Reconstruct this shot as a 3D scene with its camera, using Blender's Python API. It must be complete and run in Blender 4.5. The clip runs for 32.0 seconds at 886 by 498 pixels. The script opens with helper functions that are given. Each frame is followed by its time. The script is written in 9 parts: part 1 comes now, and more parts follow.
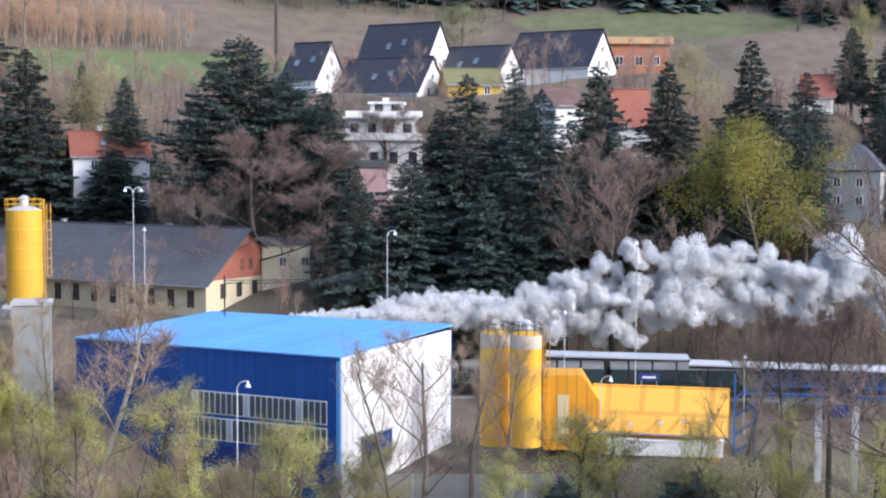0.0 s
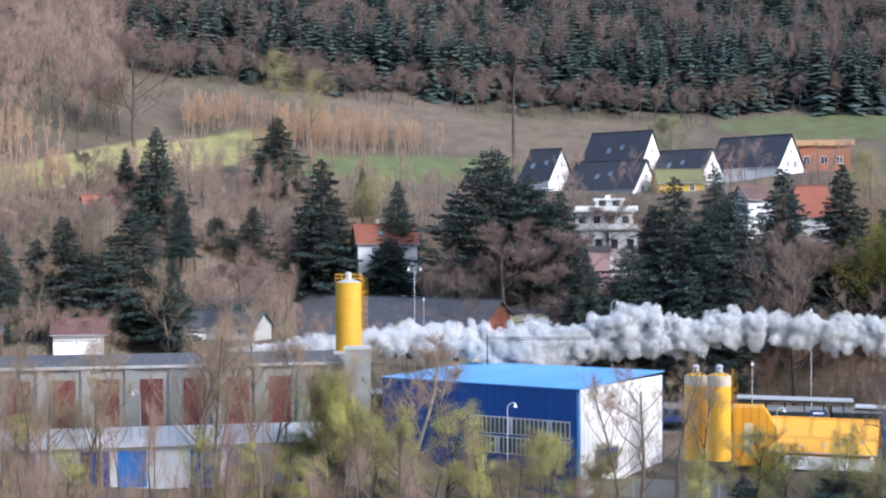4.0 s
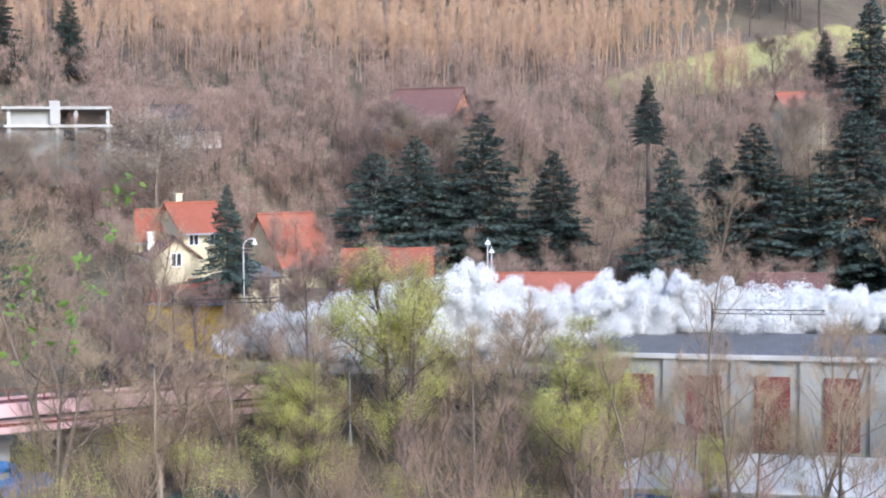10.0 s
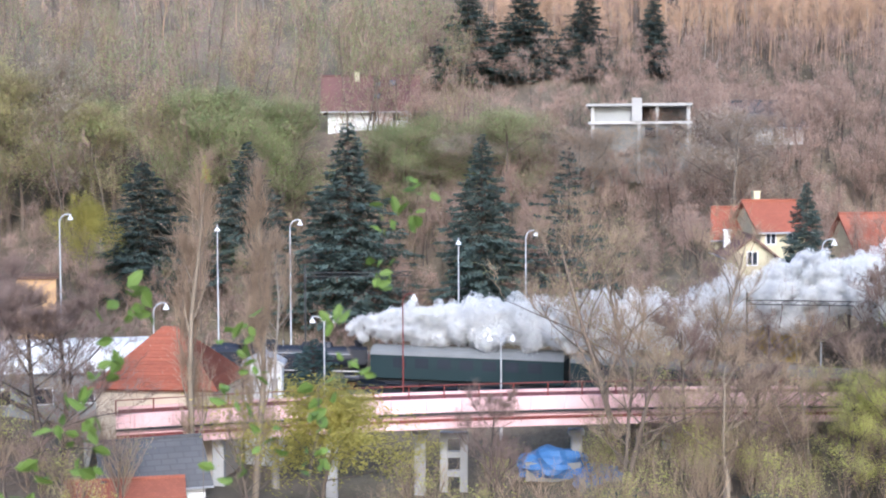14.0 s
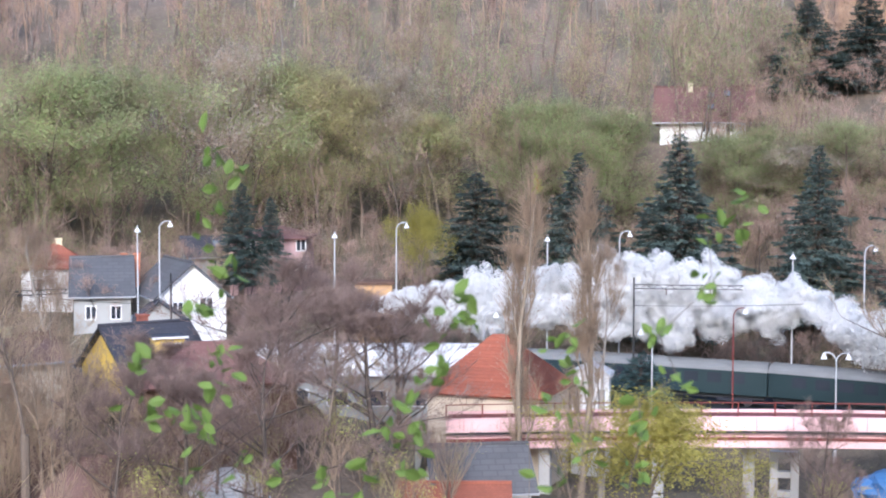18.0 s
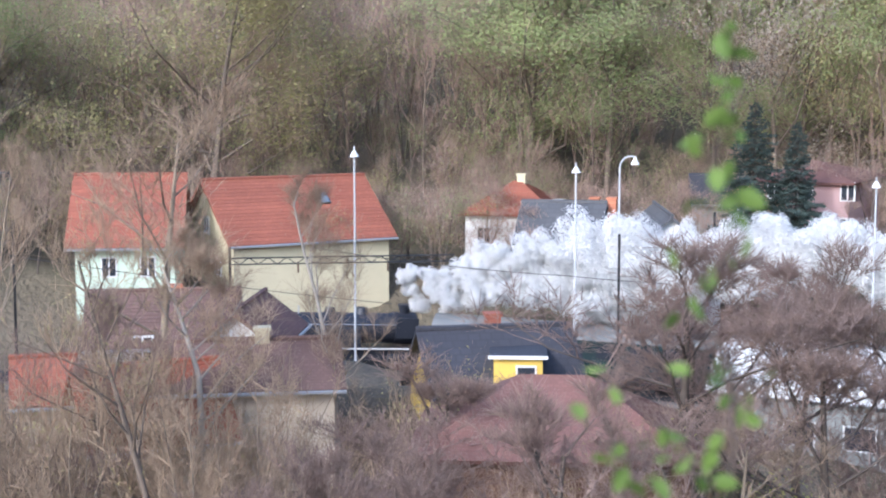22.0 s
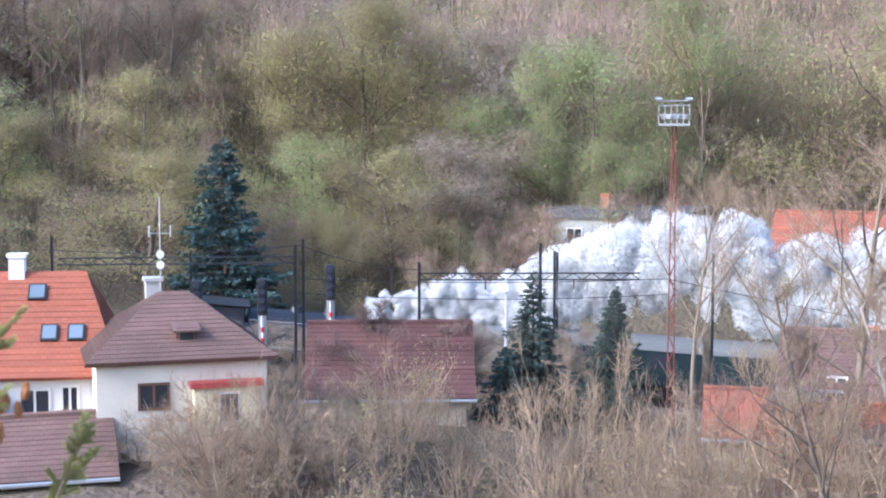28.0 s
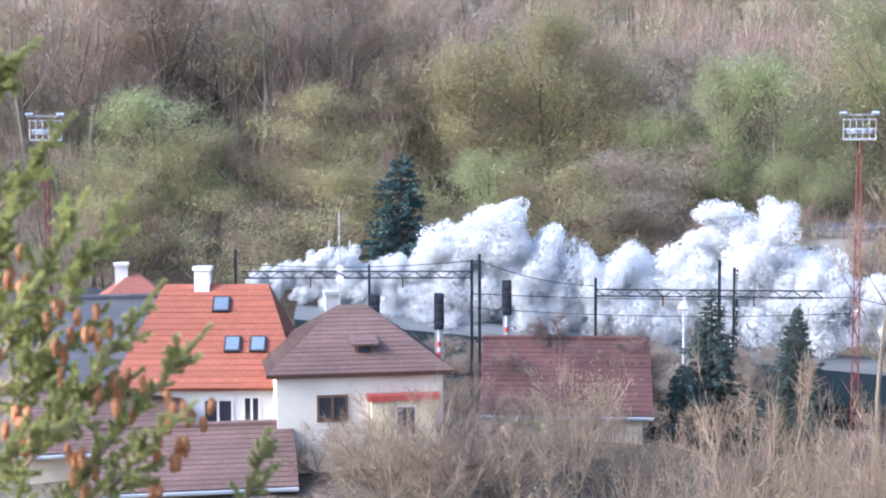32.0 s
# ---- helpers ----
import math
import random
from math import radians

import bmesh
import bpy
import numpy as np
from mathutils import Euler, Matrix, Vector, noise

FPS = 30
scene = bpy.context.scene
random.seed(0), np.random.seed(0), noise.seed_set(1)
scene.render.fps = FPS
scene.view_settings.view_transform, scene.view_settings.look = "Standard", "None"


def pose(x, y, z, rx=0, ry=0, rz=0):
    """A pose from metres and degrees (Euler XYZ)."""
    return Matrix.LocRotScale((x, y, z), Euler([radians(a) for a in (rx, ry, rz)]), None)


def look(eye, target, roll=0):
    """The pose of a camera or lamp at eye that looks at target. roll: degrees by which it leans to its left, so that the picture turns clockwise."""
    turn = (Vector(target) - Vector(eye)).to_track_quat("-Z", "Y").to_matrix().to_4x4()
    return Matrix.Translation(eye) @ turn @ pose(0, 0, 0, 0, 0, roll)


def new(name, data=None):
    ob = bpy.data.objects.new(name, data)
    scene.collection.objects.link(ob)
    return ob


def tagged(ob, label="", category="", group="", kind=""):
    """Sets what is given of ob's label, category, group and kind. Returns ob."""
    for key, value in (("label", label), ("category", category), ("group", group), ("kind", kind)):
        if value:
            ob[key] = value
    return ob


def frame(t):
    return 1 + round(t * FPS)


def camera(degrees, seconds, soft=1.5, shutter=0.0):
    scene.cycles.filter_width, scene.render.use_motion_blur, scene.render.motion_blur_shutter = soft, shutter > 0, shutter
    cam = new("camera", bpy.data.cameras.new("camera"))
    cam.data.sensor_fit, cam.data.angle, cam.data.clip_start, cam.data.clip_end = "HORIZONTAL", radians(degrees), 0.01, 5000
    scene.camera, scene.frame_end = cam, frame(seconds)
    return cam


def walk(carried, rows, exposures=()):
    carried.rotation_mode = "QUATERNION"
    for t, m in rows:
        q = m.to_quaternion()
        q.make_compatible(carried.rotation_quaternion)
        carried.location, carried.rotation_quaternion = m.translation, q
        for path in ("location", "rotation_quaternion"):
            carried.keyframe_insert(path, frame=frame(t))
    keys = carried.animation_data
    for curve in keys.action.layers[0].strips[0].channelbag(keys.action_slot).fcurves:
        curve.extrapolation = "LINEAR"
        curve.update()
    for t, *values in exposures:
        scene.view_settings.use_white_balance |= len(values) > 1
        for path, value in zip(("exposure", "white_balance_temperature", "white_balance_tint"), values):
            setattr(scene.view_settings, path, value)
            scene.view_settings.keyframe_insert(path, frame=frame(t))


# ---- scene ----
cam = camera(33.56, 32.0, soft=2.1)
cam.data.dof.use_dof, cam.data.dof.focus_distance, cam.data.dof.aperture_fstop = True, 160.0, 10.0
walk(cam, [
    (0.0, pose(0.02, 50.01, 30.00, 86.211, -0.141, 0.005)),
    (0.5, pose(0.00, 34.51, 30.00, 86.967, -0.048, 1.044)),
    (1.0, pose(0.01, 15.99, 30.00, 86.459, -0.276, 1.079)),
    (1.5, pose(-0.01, 1.99, 30.00, 88.677, 0.018, 0.545)),
    (2.0, pose(-0.00, 0.01, 30.00, 88.869, 0.120, 0.822)),
    (2.5, pose(0.00, 0.01, 30.00, 88.842, 0.235, 1.255)),
    (3.0, pose(-0.01, 0.00, 30.00, 88.827, 0.288, 3.704)),
    (3.5, pose(0.00, -0.00, 30.00, 89.228, 0.208, 6.495)),
    (5.5, pose(-0.01, -0.00, 30.00, 90.191, 0.111, 13.216)),
    (6.0, pose(0.00, 0.01, 30.03, 90.009, -0.078, 16.463)),
    (6.5, pose(0.01, 0.01, 30.00, 89.880, -0.312, 17.479)),
    (7.0, pose(0.00, 0.00, 30.00, 89.746, -0.092, 19.643)),
    (7.5, pose(0.00, 0.01, 30.00, 89.438, -0.187, 21.956)),
    (8.0, pose(-1.02, 1.89, 29.99, 88.832, -0.304, 24.083)),
    (8.5, pose(-8.19, 15.19, 29.98, 89.328, -0.206, 26.132)),
    (9.0, pose(-17.07, 31.71, 30.00, 88.722, 0.141, 28.342)),
    (9.5, pose(-25.96, 48.19, 30.00, 86.910, 0.210, 31.301)),
    (10.0, pose(-33.12, 61.51, 30.00, 86.536, 0.441, 32.104)),
    (10.5, pose(-34.13, 63.41, 30.00, 86.636, 0.277, 36.297)),
    (11.0, pose(-34.12, 63.39, 30.01, 85.976, 0.125, 40.122)),
    (11.5, pose(-34.13, 63.40, 30.00, 86.277, 0.122, 42.693)),
    (12.0, pose(-34.15, 63.38, 30.00, 86.032, 0.323, 45.585)),
    (12.5, pose(-34.15, 63.38, 30.00, 85.759, 0.313, 47.104)),
    (13.0, pose(-34.15, 63.38, 30.00, 86.000, 0.412, 47.422)),
    (13.5, pose(-34.15, 63.40, 30.00, 86.048, 0.463, 51.816)),
    (15.5, pose(-34.12, 63.40, 30.00, 87.056, -0.168, 57.268)),
    (16.0, pose(-34.13, 63.40, 30.00, 86.870, -0.202, 59.664)),
    (16.5, pose(-34.12, 63.39, 30.00, 87.701, -0.158, 62.493)),
    (17.0, pose(-34.12, 63.39, 30.00, 87.299, -0.238, 64.855)),
    (17.5, pose(-34.14, 63.40, 30.00, 87.047, -0.243, 67.141)),
    (18.0, pose(-34.14, 63.41, 30.00, 86.980, -0.092, 67.404)),
    (18.5, pose(-34.14, 63.40, 30.00, 87.744, 0.009, 70.718)),
    (19.0, pose(-34.13, 63.38, 30.00, 86.510, 0.112, 70.398)),
    (19.5, pose(-34.13, 63.38, 30.00, 86.495, 0.067, 71.293)),
    (20.0, pose(-35.27, 64.04, 30.00, 87.565, 0.066, 74.411)),
    (20.5, pose(-47.24, 70.84, 30.00, 84.651, -0.222, 77.363)),
    (21.0, pose(-59.14, 77.61, 30.00, 85.137, 0.045, 83.748)),
    (21.5, pose(-70.43, 84.01, 30.00, 85.387, 0.046, 92.276)),
    (22.0, pose(-71.53, 84.64, 30.00, 83.605, -0.018, 93.654)),
    (22.5, pose(-71.52, 84.64, 30.00, 86.068, 0.052, 95.780)),
    (23.0, pose(-71.51, 84.65, 30.00, 85.976, -0.048, 97.806)),
    (23.5, pose(-71.52, 84.65, 30.00, 86.177, 0.006, 100.372)),
    (24.0, pose(-71.52, 84.63, 30.00, 86.578, -0.005, 104.266)),
    (24.5, pose(-71.51, 84.63, 29.99, 85.659, 0.139, 107.820)),
    (25.0, pose(-71.51, 84.64, 29.99, 84.731, 0.240, 111.180)),
    (25.5, pose(-71.53, 84.64, 29.99, 84.395, 0.080, 110.835)),
    (26.0, pose(-71.51, 84.64, 29.99, 84.676, 0.418, 115.000)),
    (26.5, pose(-71.54, 84.64, 30.00, 84.746, 0.586, 116.094)),
    (28.5, pose(-71.52, 84.64, 30.00, 85.291, -0.000, 121.958)),
    (29.0, pose(-71.53, 84.64, 30.01, 85.605, 0.236, 123.052)),
    (29.5, pose(-71.51, 84.64, 30.00, 85.576, 0.030, 125.576)),
    (30.0, pose(-71.51, 84.65, 30.00, 85.639, -0.133, 127.224)),
    (30.5, pose(-71.52, 84.64, 30.00, 86.240, -0.243, 126.174)),
    (31.0, pose(-71.52, 84.64, 30.00, 86.406, 0.238, 127.641)),
    (31.5, pose(-71.52, 84.64, 30.00, 85.801, 0.146, 127.009)),
    (32.0, pose(-71.52, 84.64, 30.01, 85.633, 0.158, 127.408)),
], exposures=[(0.0, -0.08, 5480, 15), (2.0, -0.2, 5480, 13), (6.0, 0.0, 5350, 12), (11.0, 0.08, 5360, 12), (20.0, 0.05, 5340, 16), (22.0, 0.13, 5300, 13), (27.0, 0.46, 5260, 14), (32.0, 0.6, 5200, 15)])

# ---- world and sun ----
SUN_FROM = Vector((0.80, -0.48, 0.60)).normalized()
world = bpy.data.worlds.new("sky")
scene.world = world
world.use_nodes = True
wn = world.node_tree.nodes
sky = wn.new("ShaderNodeTexSky")
sky.sky_type = "NISHITA"
sky.sun_disc = False
sky.sun_elevation = math.asin(SUN_FROM.z)
sky.sun_rotation = math.atan2(SUN_FROM.x, SUN_FROM.y)
sky.dust_density = 3.0
sky.air_density = 1.2
world.node_tree.links.new(sky.outputs[0], wn["Background"].inputs[0])
wn["Background"].inputs[1].default_value = 0.36
sun_data = bpy.data.lights.new("sun", "SUN")
sun_data.energy, sun_data.angle, sun_data.color = 2.3, radians(5.0), (1.0, 0.955, 0.89)
sun = new("sun", sun_data)
sun.matrix_world = look(SUN_FROM * 300, (0, 0, 0))

# ---- materials ----
MATS = {}


def mat(name, colour, rough=0.8, vary=0.25, scale=1.5, fine=14.0, bump=0.15, metal=0.0, spread=0.12, coat=0.0, stripes=None, through_light=0.0, island=0.0):
    """A surface with broad stains, fine grain, relief and a shade of its own for each object. stripes: (across, along) of courses in metres."""
    if name in MATS:
        return MATS[name]
    m = bpy.data.materials.new(name)
    m.use_nodes = True
    nt = m.node_tree
    n, link = nt.nodes, nt.links.new
    bsdf = n["Principled BSDF"]
    co = n.new("ShaderNodeTexCoord")
    broad, grain = n.new("ShaderNodeTexNoise"), n.new("ShaderNodeTexNoise")
    broad.inputs["Scale"].default_value, broad.inputs["Detail"].default_value = scale * 0.3, 4
    grain.inputs["Scale"].default_value, grain.inputs["Detail"].default_value = fine, 3
    geo = n.new("ShaderNodeNewGeometry")
    link(geo.outputs["Position"], broad.inputs["Vector"])
    link(geo.outputs["Position"], grain.inputs["Vector"])
    info = n.new("ShaderNodeObjectInfo")
    add = n.new("ShaderNodeMath")
    add.operation = "MULTIPLY_ADD"
    link(broad.outputs["Fac"], add.inputs[0])
    add.inputs[1].default_value = vary * 2.2
    add.inputs[2].default_value = 1 - vary * 1.1
    add2 = n.new("ShaderNodeMath")
    add2.operation = "MULTIPLY_ADD"
    link(grain.outputs["Fac"], add2.inputs[0])
    add2.inputs[1].default_value = vary * 1.0
    add2.inputs[2].default_value = 1 - vary * 0.5
    add3 = n.new("ShaderNodeMath")
    add3.operation = "MULTIPLY_ADD"
    link(info.outputs["Random"], add3.inputs[0])
    add3.inputs[1].default_value = spread * 2
    add3.inputs[2].default_value = 1 - spread
    mul, mul2 = n.new("ShaderNodeMath"), n.new("ShaderNodeMath")
    mul.operation = mul2.operation = "MULTIPLY"
    link(add.outputs[0], mul.inputs[0]), link(add2.outputs[0], mul.inputs[1])
    link(mul.outputs[0], mul2.inputs[0]), link(add3.outputs[0], mul2.inputs[1])
    shade = mul2.outputs[0]
    if island:
        each, lot = n.new("ShaderNodeMath"), n.new("ShaderNodeMath")
        each.operation, lot.operation = "MULTIPLY_ADD", "MULTIPLY"
        link(geo.outputs["Random Per Island"], each.inputs[0])
        each.inputs[1].default_value, each.inputs[2].default_value = island * 2, 1 - island
        link(each.outputs[0], lot.inputs[0]), link(shade, lot.inputs[1])
        shade = lot.outputs[0]
    tone = n.new("ShaderNodeMix")
    tone.data_type, tone.blend_type = "RGBA", "MULTIPLY"
    tone.inputs["Factor"].default_value = 1.0
    tone.inputs["A"].default_value = (*colour, 1)
    link(shade, tone.inputs["B"])
    out, height = tone.outputs["Result"], grain.outputs["Fac"]
    if stripes:
        brick = n.new("ShaderNodeTexBrick")
        brick.inputs["Scale"].default_value = 1.0
        brick.inputs["Brick Width"].default_value, brick.inputs["Row Height"].default_value = stripes
        brick.inputs["Mortar Size"].default_value = min(stripes) * 0.09
        brick.inputs["Color1"].default_value = (1, 1, 1, 1)
        brick.inputs["Color2"].default_value = (0.78, 0.78, 0.78, 1)
        brick.inputs["Mortar"].default_value = (0.66, 0.66, 0.66, 1)
        link(co.outputs["UV"], brick.inputs["Vector"])
        two = n.new("ShaderNodeMix")
        two.data_type, two.blend_type = "RGBA", "MULTIPLY"
        two.inputs["Factor"].default_value = 0.8
        link(out, two.inputs["A"]), link(brick.outputs["Color"], two.inputs["B"])
        out = two.outputs["Result"]
        height = brick.outputs["Color"]
    link(out, bsdf.inputs["Base Color"])
    bsdf.inputs["Roughness"].default_value = rough
    bsdf.inputs["Metallic"].default_value = metal
    bsdf.inputs["Coat Weight"].default_value = coat
    bp = n.new("ShaderNodeBump")
    bp.inputs["Strength"].default_value = bump
    bp.inputs["Distance"].default_value = 0.05
    link(height, bp.inputs["Height"])
    link(bp.outputs[0], bsdf.inputs["Normal"])
    if through_light:
        tr = n.new("ShaderNodeBsdfTranslucent")
        link(out, tr.inputs["Color"])
        mix = n.new("ShaderNodeMixShader")
        mix.inputs[0].default_value = through_light
        link(bsdf.outputs[0], mix.inputs[1]), link(tr.outputs[0], mix.inputs[2])
        link(mix.outputs[0], n["Material Output"].inputs["Surface"])
    MATS[name] = m
    return m


PLASTER_WHITE = mat("white_plaster", (0.74, 0.73, 0.70), 0.9, 0.12)
PLASTER_CREAM = mat("cream_plaster", (0.62, 0.55, 0.36), 0.9, 0.15)
PLASTER_YELLOW = mat("yellow_plaster", (0.72, 0.50, 0.10), 0.9, 0.15)
PLASTER_PINK = mat("pink_plaster", (0.55, 0.36, 0.34), 0.9, 0.12)
PLASTER_GREY = mat("grey_plaster", (0.36, 0.36, 0.34), 0.9, 0.2)
PLASTER_GREEN = mat("pale_green_plaster", (0.56, 0.66, 0.52), 0.9, 0.12)
PLASTER_PALE = mat("pale_cream_plaster", (0.68, 0.63, 0.53), 0.9, 0.2)
PLASTER_BEIGE = mat("beige_plaster", (0.55, 0.47, 0.36), 0.9, 0.15)
BRICK_RED = mat("red_brick", (0.34, 0.12, 0.08), 0.9, 0.2, stripes=(0.5, 0.14))
BRICK_ORANGE = mat("orange_brick", (0.50, 0.20, 0.11), 0.9, 0.2, stripes=(0.5, 0.25))
TILE_RED = mat("red_tiles", (0.30, 0.098, 0.056), 0.75, 0.22, bump=0.5, stripes=(0.26, 0.2))
TILE_DULL = mat("dull_red_tiles", (0.11, 0.05, 0.042), 0.9, 0.5, bump=0.5, stripes=(0.26, 0.2))
TILE_ORANGE = mat("orange_tiles", (0.34, 0.10, 0.05), 0.65, 0.15, bump=0.5, stripes=(0.26, 0.2))
TILE_BROWN = mat("brown_tiles", (0.17, 0.085, 0.07), 0.8, 0.25, bump=0.5, stripes=(0.26, 0.2))
TILE_PURPLE = mat("weathered_purple_tiles", (0.165, 0.098, 0.078), 0.85, 0.45, bump=0.5, stripes=(0.26, 0.2))
TILE_DARK = mat("dark_roofing", (0.045, 0.045, 0.055), 0.7, 0.2, bump=0.4, stripes=(0.5, 0.4))
ROOF_GREY = mat("grey_roofing", (0.10, 0.10, 0.105), 0.8, 0.2, bump=0.3, stripes=(1.0, 0.5))
ROOF_PALE = mat("pale_sheet_roofing", (0.62, 0.62, 0.60), 0.5, 0.15, stripes=(0.9, 9.0))
BLUE_CLAD = mat("blue_cladding", (0.012, 0.075, 0.30), 0.55, 0.10, fine=6, stripes=(1.1, 30.0))
BLUE_ROOF = mat("light_blue_roof_sheet", (0.15, 0.38, 0.74), 0.55, 0.10, stripes=(1.0, 30.0))
BLUE_DARK = mat("dark_blue_paint", (0.012, 0.035, 0.17), 0.6, 0.15)
WHITE_CLAD = mat("white_cladding", (0.80, 0.79, 0.77), 0.6, 0.06, stripes=(1.1, 30.0))
YELLOW_PAINT = mat("yellow_paint", (0.74, 0.40, 0.025), 0.5, 0.12)
ORANGE_CLAD = mat("orange_cladding", (0.85, 0.40, 0.02), 0.5, 0.08, stripes=(1.0, 30.0))
CONCRETE = mat("concrete", (0.40, 0.39, 0.37), 0.9, 0.2)
CONCRETE_DARK = mat("dirty_concrete", (0.26, 0.26, 0.245), 0.9, 0.3)
PINK_STEEL = mat("faded_pink_paint", (0.70, 0.45, 0.44), 0.7, 0.3)
RED_STEEL = mat("rusty_red_paint", (0.16, 0.035, 0.028), 0.7, 0.25)
GALV = mat("galvanised_steel", (0.48, 0.49, 0.50), 0.45, 0.1, metal=0.6)
PALE_PAINT = mat("pale_grey_paint", (0.50, 0.515, 0.53), 0.5, 0.08)
DARK_STEEL = mat("dark_steel", (0.03, 0.032, 0.035), 0.5, 0.25, metal=0.3)
BLACK_PAINT = mat("black_paint", (0.016, 0.018, 0.026), 0.45, 0.3)
WHEEL_PAINT = mat("sooty_red_paint", (0.09, 0.02, 0.016), 0.7, 0.3)
RED_PAINT_DULL = mat("dull_red_sheet", (0.34, 0.05, 0.04), 0.6, 0.2)
RED_PAINT = mat("signal_red_paint", (0.5, 0.03, 0.02), 0.5, 0.1)
BLUE_STEEL = mat("blue_steel", (0.03, 0.13, 0.38), 0.5, 0.15)
COACH_GREEN = mat("dark_green_paint", (0.006, 0.022, 0.025), 0.75, 0.15)
COACH_BLUE = mat("blue_paint", (0.011, 0.038, 0.125), 0.7, 0.15)
COACH_ROOF = mat("grey_coach_roof", (0.15, 0.155, 0.155), 0.7, 0.25)
TIMBER = mat("dark_timber", (0.10, 0.055, 0.035), 0.85, 0.3)
WOOD_PALE = mat("pale_boards", (0.50, 0.31, 0.15), 0.85, 0.2)
TARP = mat("blue_tarpaulin", (0.06, 0.16, 0.36), 0.6, 0.15)
BALLAST = mat("ballast", (0.17, 0.155, 0.14), 0.95, 0.4, fine=30, bump=0.6)
BARK = mat("grey_brown_bark", (0.16, 0.125, 0.095), 0.95, 0.35, fine=8, bump=0.6)
BARK_TAN = mat("pale_tan_bark", (0.23, 0.185, 0.135), 0.95, 0.35, fine=8, bump=0.6)
BARK_DARK = mat("dark_bark", (0.095, 0.075, 0.06), 0.95, 0.35, fine=8, bump=0.6)
BARK_BIRCH = mat("birch_bark", (0.33, 0.295, 0.25), 0.9, 0.35, fine=5)
TWIG_TAN = mat("tan_twigs", (0.37, 0.275, 0.19), 0.95, 0.3, through_light=0.2, island=0.2)
TWIG_BROWN = mat("brown_twigs", (0.36, 0.25, 0.195), 0.95, 0.3, through_light=0.2, island=0.2)
TWIG_DARK = mat("dark_brown_twigs", (0.25, 0.18, 0.15), 0.95, 0.3, through_light=0.2, island=0.2)
# Paler copy of the spruce needles; distance haze is put into its colour.
NEEDLES_HAZED = mat("haze_paled_spruce_needles", (0.092, 0.130, 0.112), 0.9, 0.5, scale=0.5, fine=5, through_light=0.2, island=0.2)
TWIG_PINK = mat("reddish_twigs", (0.46, 0.31, 0.20), 0.95, 0.3, through_light=0.2)
NEEDLES = mat("spruce_needles", (0.068, 0.096, 0.082), 0.9, 0.4, fine=5, spread=0.25, through_light=0.2, island=0.2)
NEEDLES_BLUE = mat("blue_spruce_needles", (0.060, 0.104, 0.098), 0.9, 0.4, fine=5, spread=0.2, through_light=0.2, island=0.2)
NEEDLES_LIGHT = mat("fresh_spruce_needles", (0.42, 0.43, 0.145), 0.8, 0.35, fine=20, spread=0.2, through_light=0.35)
LEAF_SPRING = mat("spring_leaves", (0.52, 0.52, 0.15), 0.8, 0.3, fine=6, through_light=0.5, spread=0.15, island=0.2)
LEAF_BRIGHT = mat("bright_young_leaves", (0.13, 0.20, 0.035), 0.7, 0.3, fine=9, through_light=0.3)
LEAF_WILLOW = mat("willow_leaves", (0.38, 0.34, 0.08), 0.8, 0.3, fine=6, through_light=0.5, island=0.2)
LEAF_GREEN = mat("soft_green_leaves", (0.34, 0.385, 0.165), 0.8, 0.3, fine=5, through_light=0.5, spread=0.22, island=0.2)
LEAF_OLIVE = mat("olive_buds", (0.39, 0.355, 0.16), 0.85, 0.3, fine=5, through_light=0.5, spread=0.2, island=0.2)
BUD_BROWN = mat("brown_buds", (0.38, 0.29, 0.235), 0.9, 0.3, fine=5, spread=0.2, through_light=0.5, island=0.2)
BUD_GREY = mat("grey_brown_buds", (0.40, 0.345, 0.28), 0.9, 0.3, fine=5, spread=0.2, through_light=0.5, island=0.2)
MATS["reddish_twigs_2"] = TWIG_PINK
BUD_RED = mat("reddish_buds", (0.44, 0.30, 0.19), 0.9, 0.3, fine=5, through_light=0.5, island=0.2)
CONE = mat("brown_cones", (0.46, 0.20, 0.075), 0.8, 0.3, fine=40, bump=0.6)
STEAM = mat("white_steam", (0.795, 0.795, 0.79), 1.0, 0.04, bump=0.0, through_light=0.36, spread=0.03)
GLASS = mat("window_glass", (0.035, 0.04, 0.05), 0.12, 0.2, bump=0.0)
GLASS_DULL = mat("dusty_dark_glass", (0.07, 0.085, 0.095), 0.3, 0.35, bump=0.0)
GLASS_SKY = mat("roof_window_glass", (0.16, 0.20, 0.24), 0.25, 0.2, bump=0.0)
GLASS_PALE = mat("frosted_glass", (0.42, 0.46, 0.50), 0.35, 0.25, bump=0.0)
FRAME_WHITE = mat("white_window_frame", (0.75, 0.75, 0.73), 0.5, 0.05)
LAMP_WHITE = mat("white_lamp_head", (0.70, 0.71, 0.71), 0.4, 0.05)


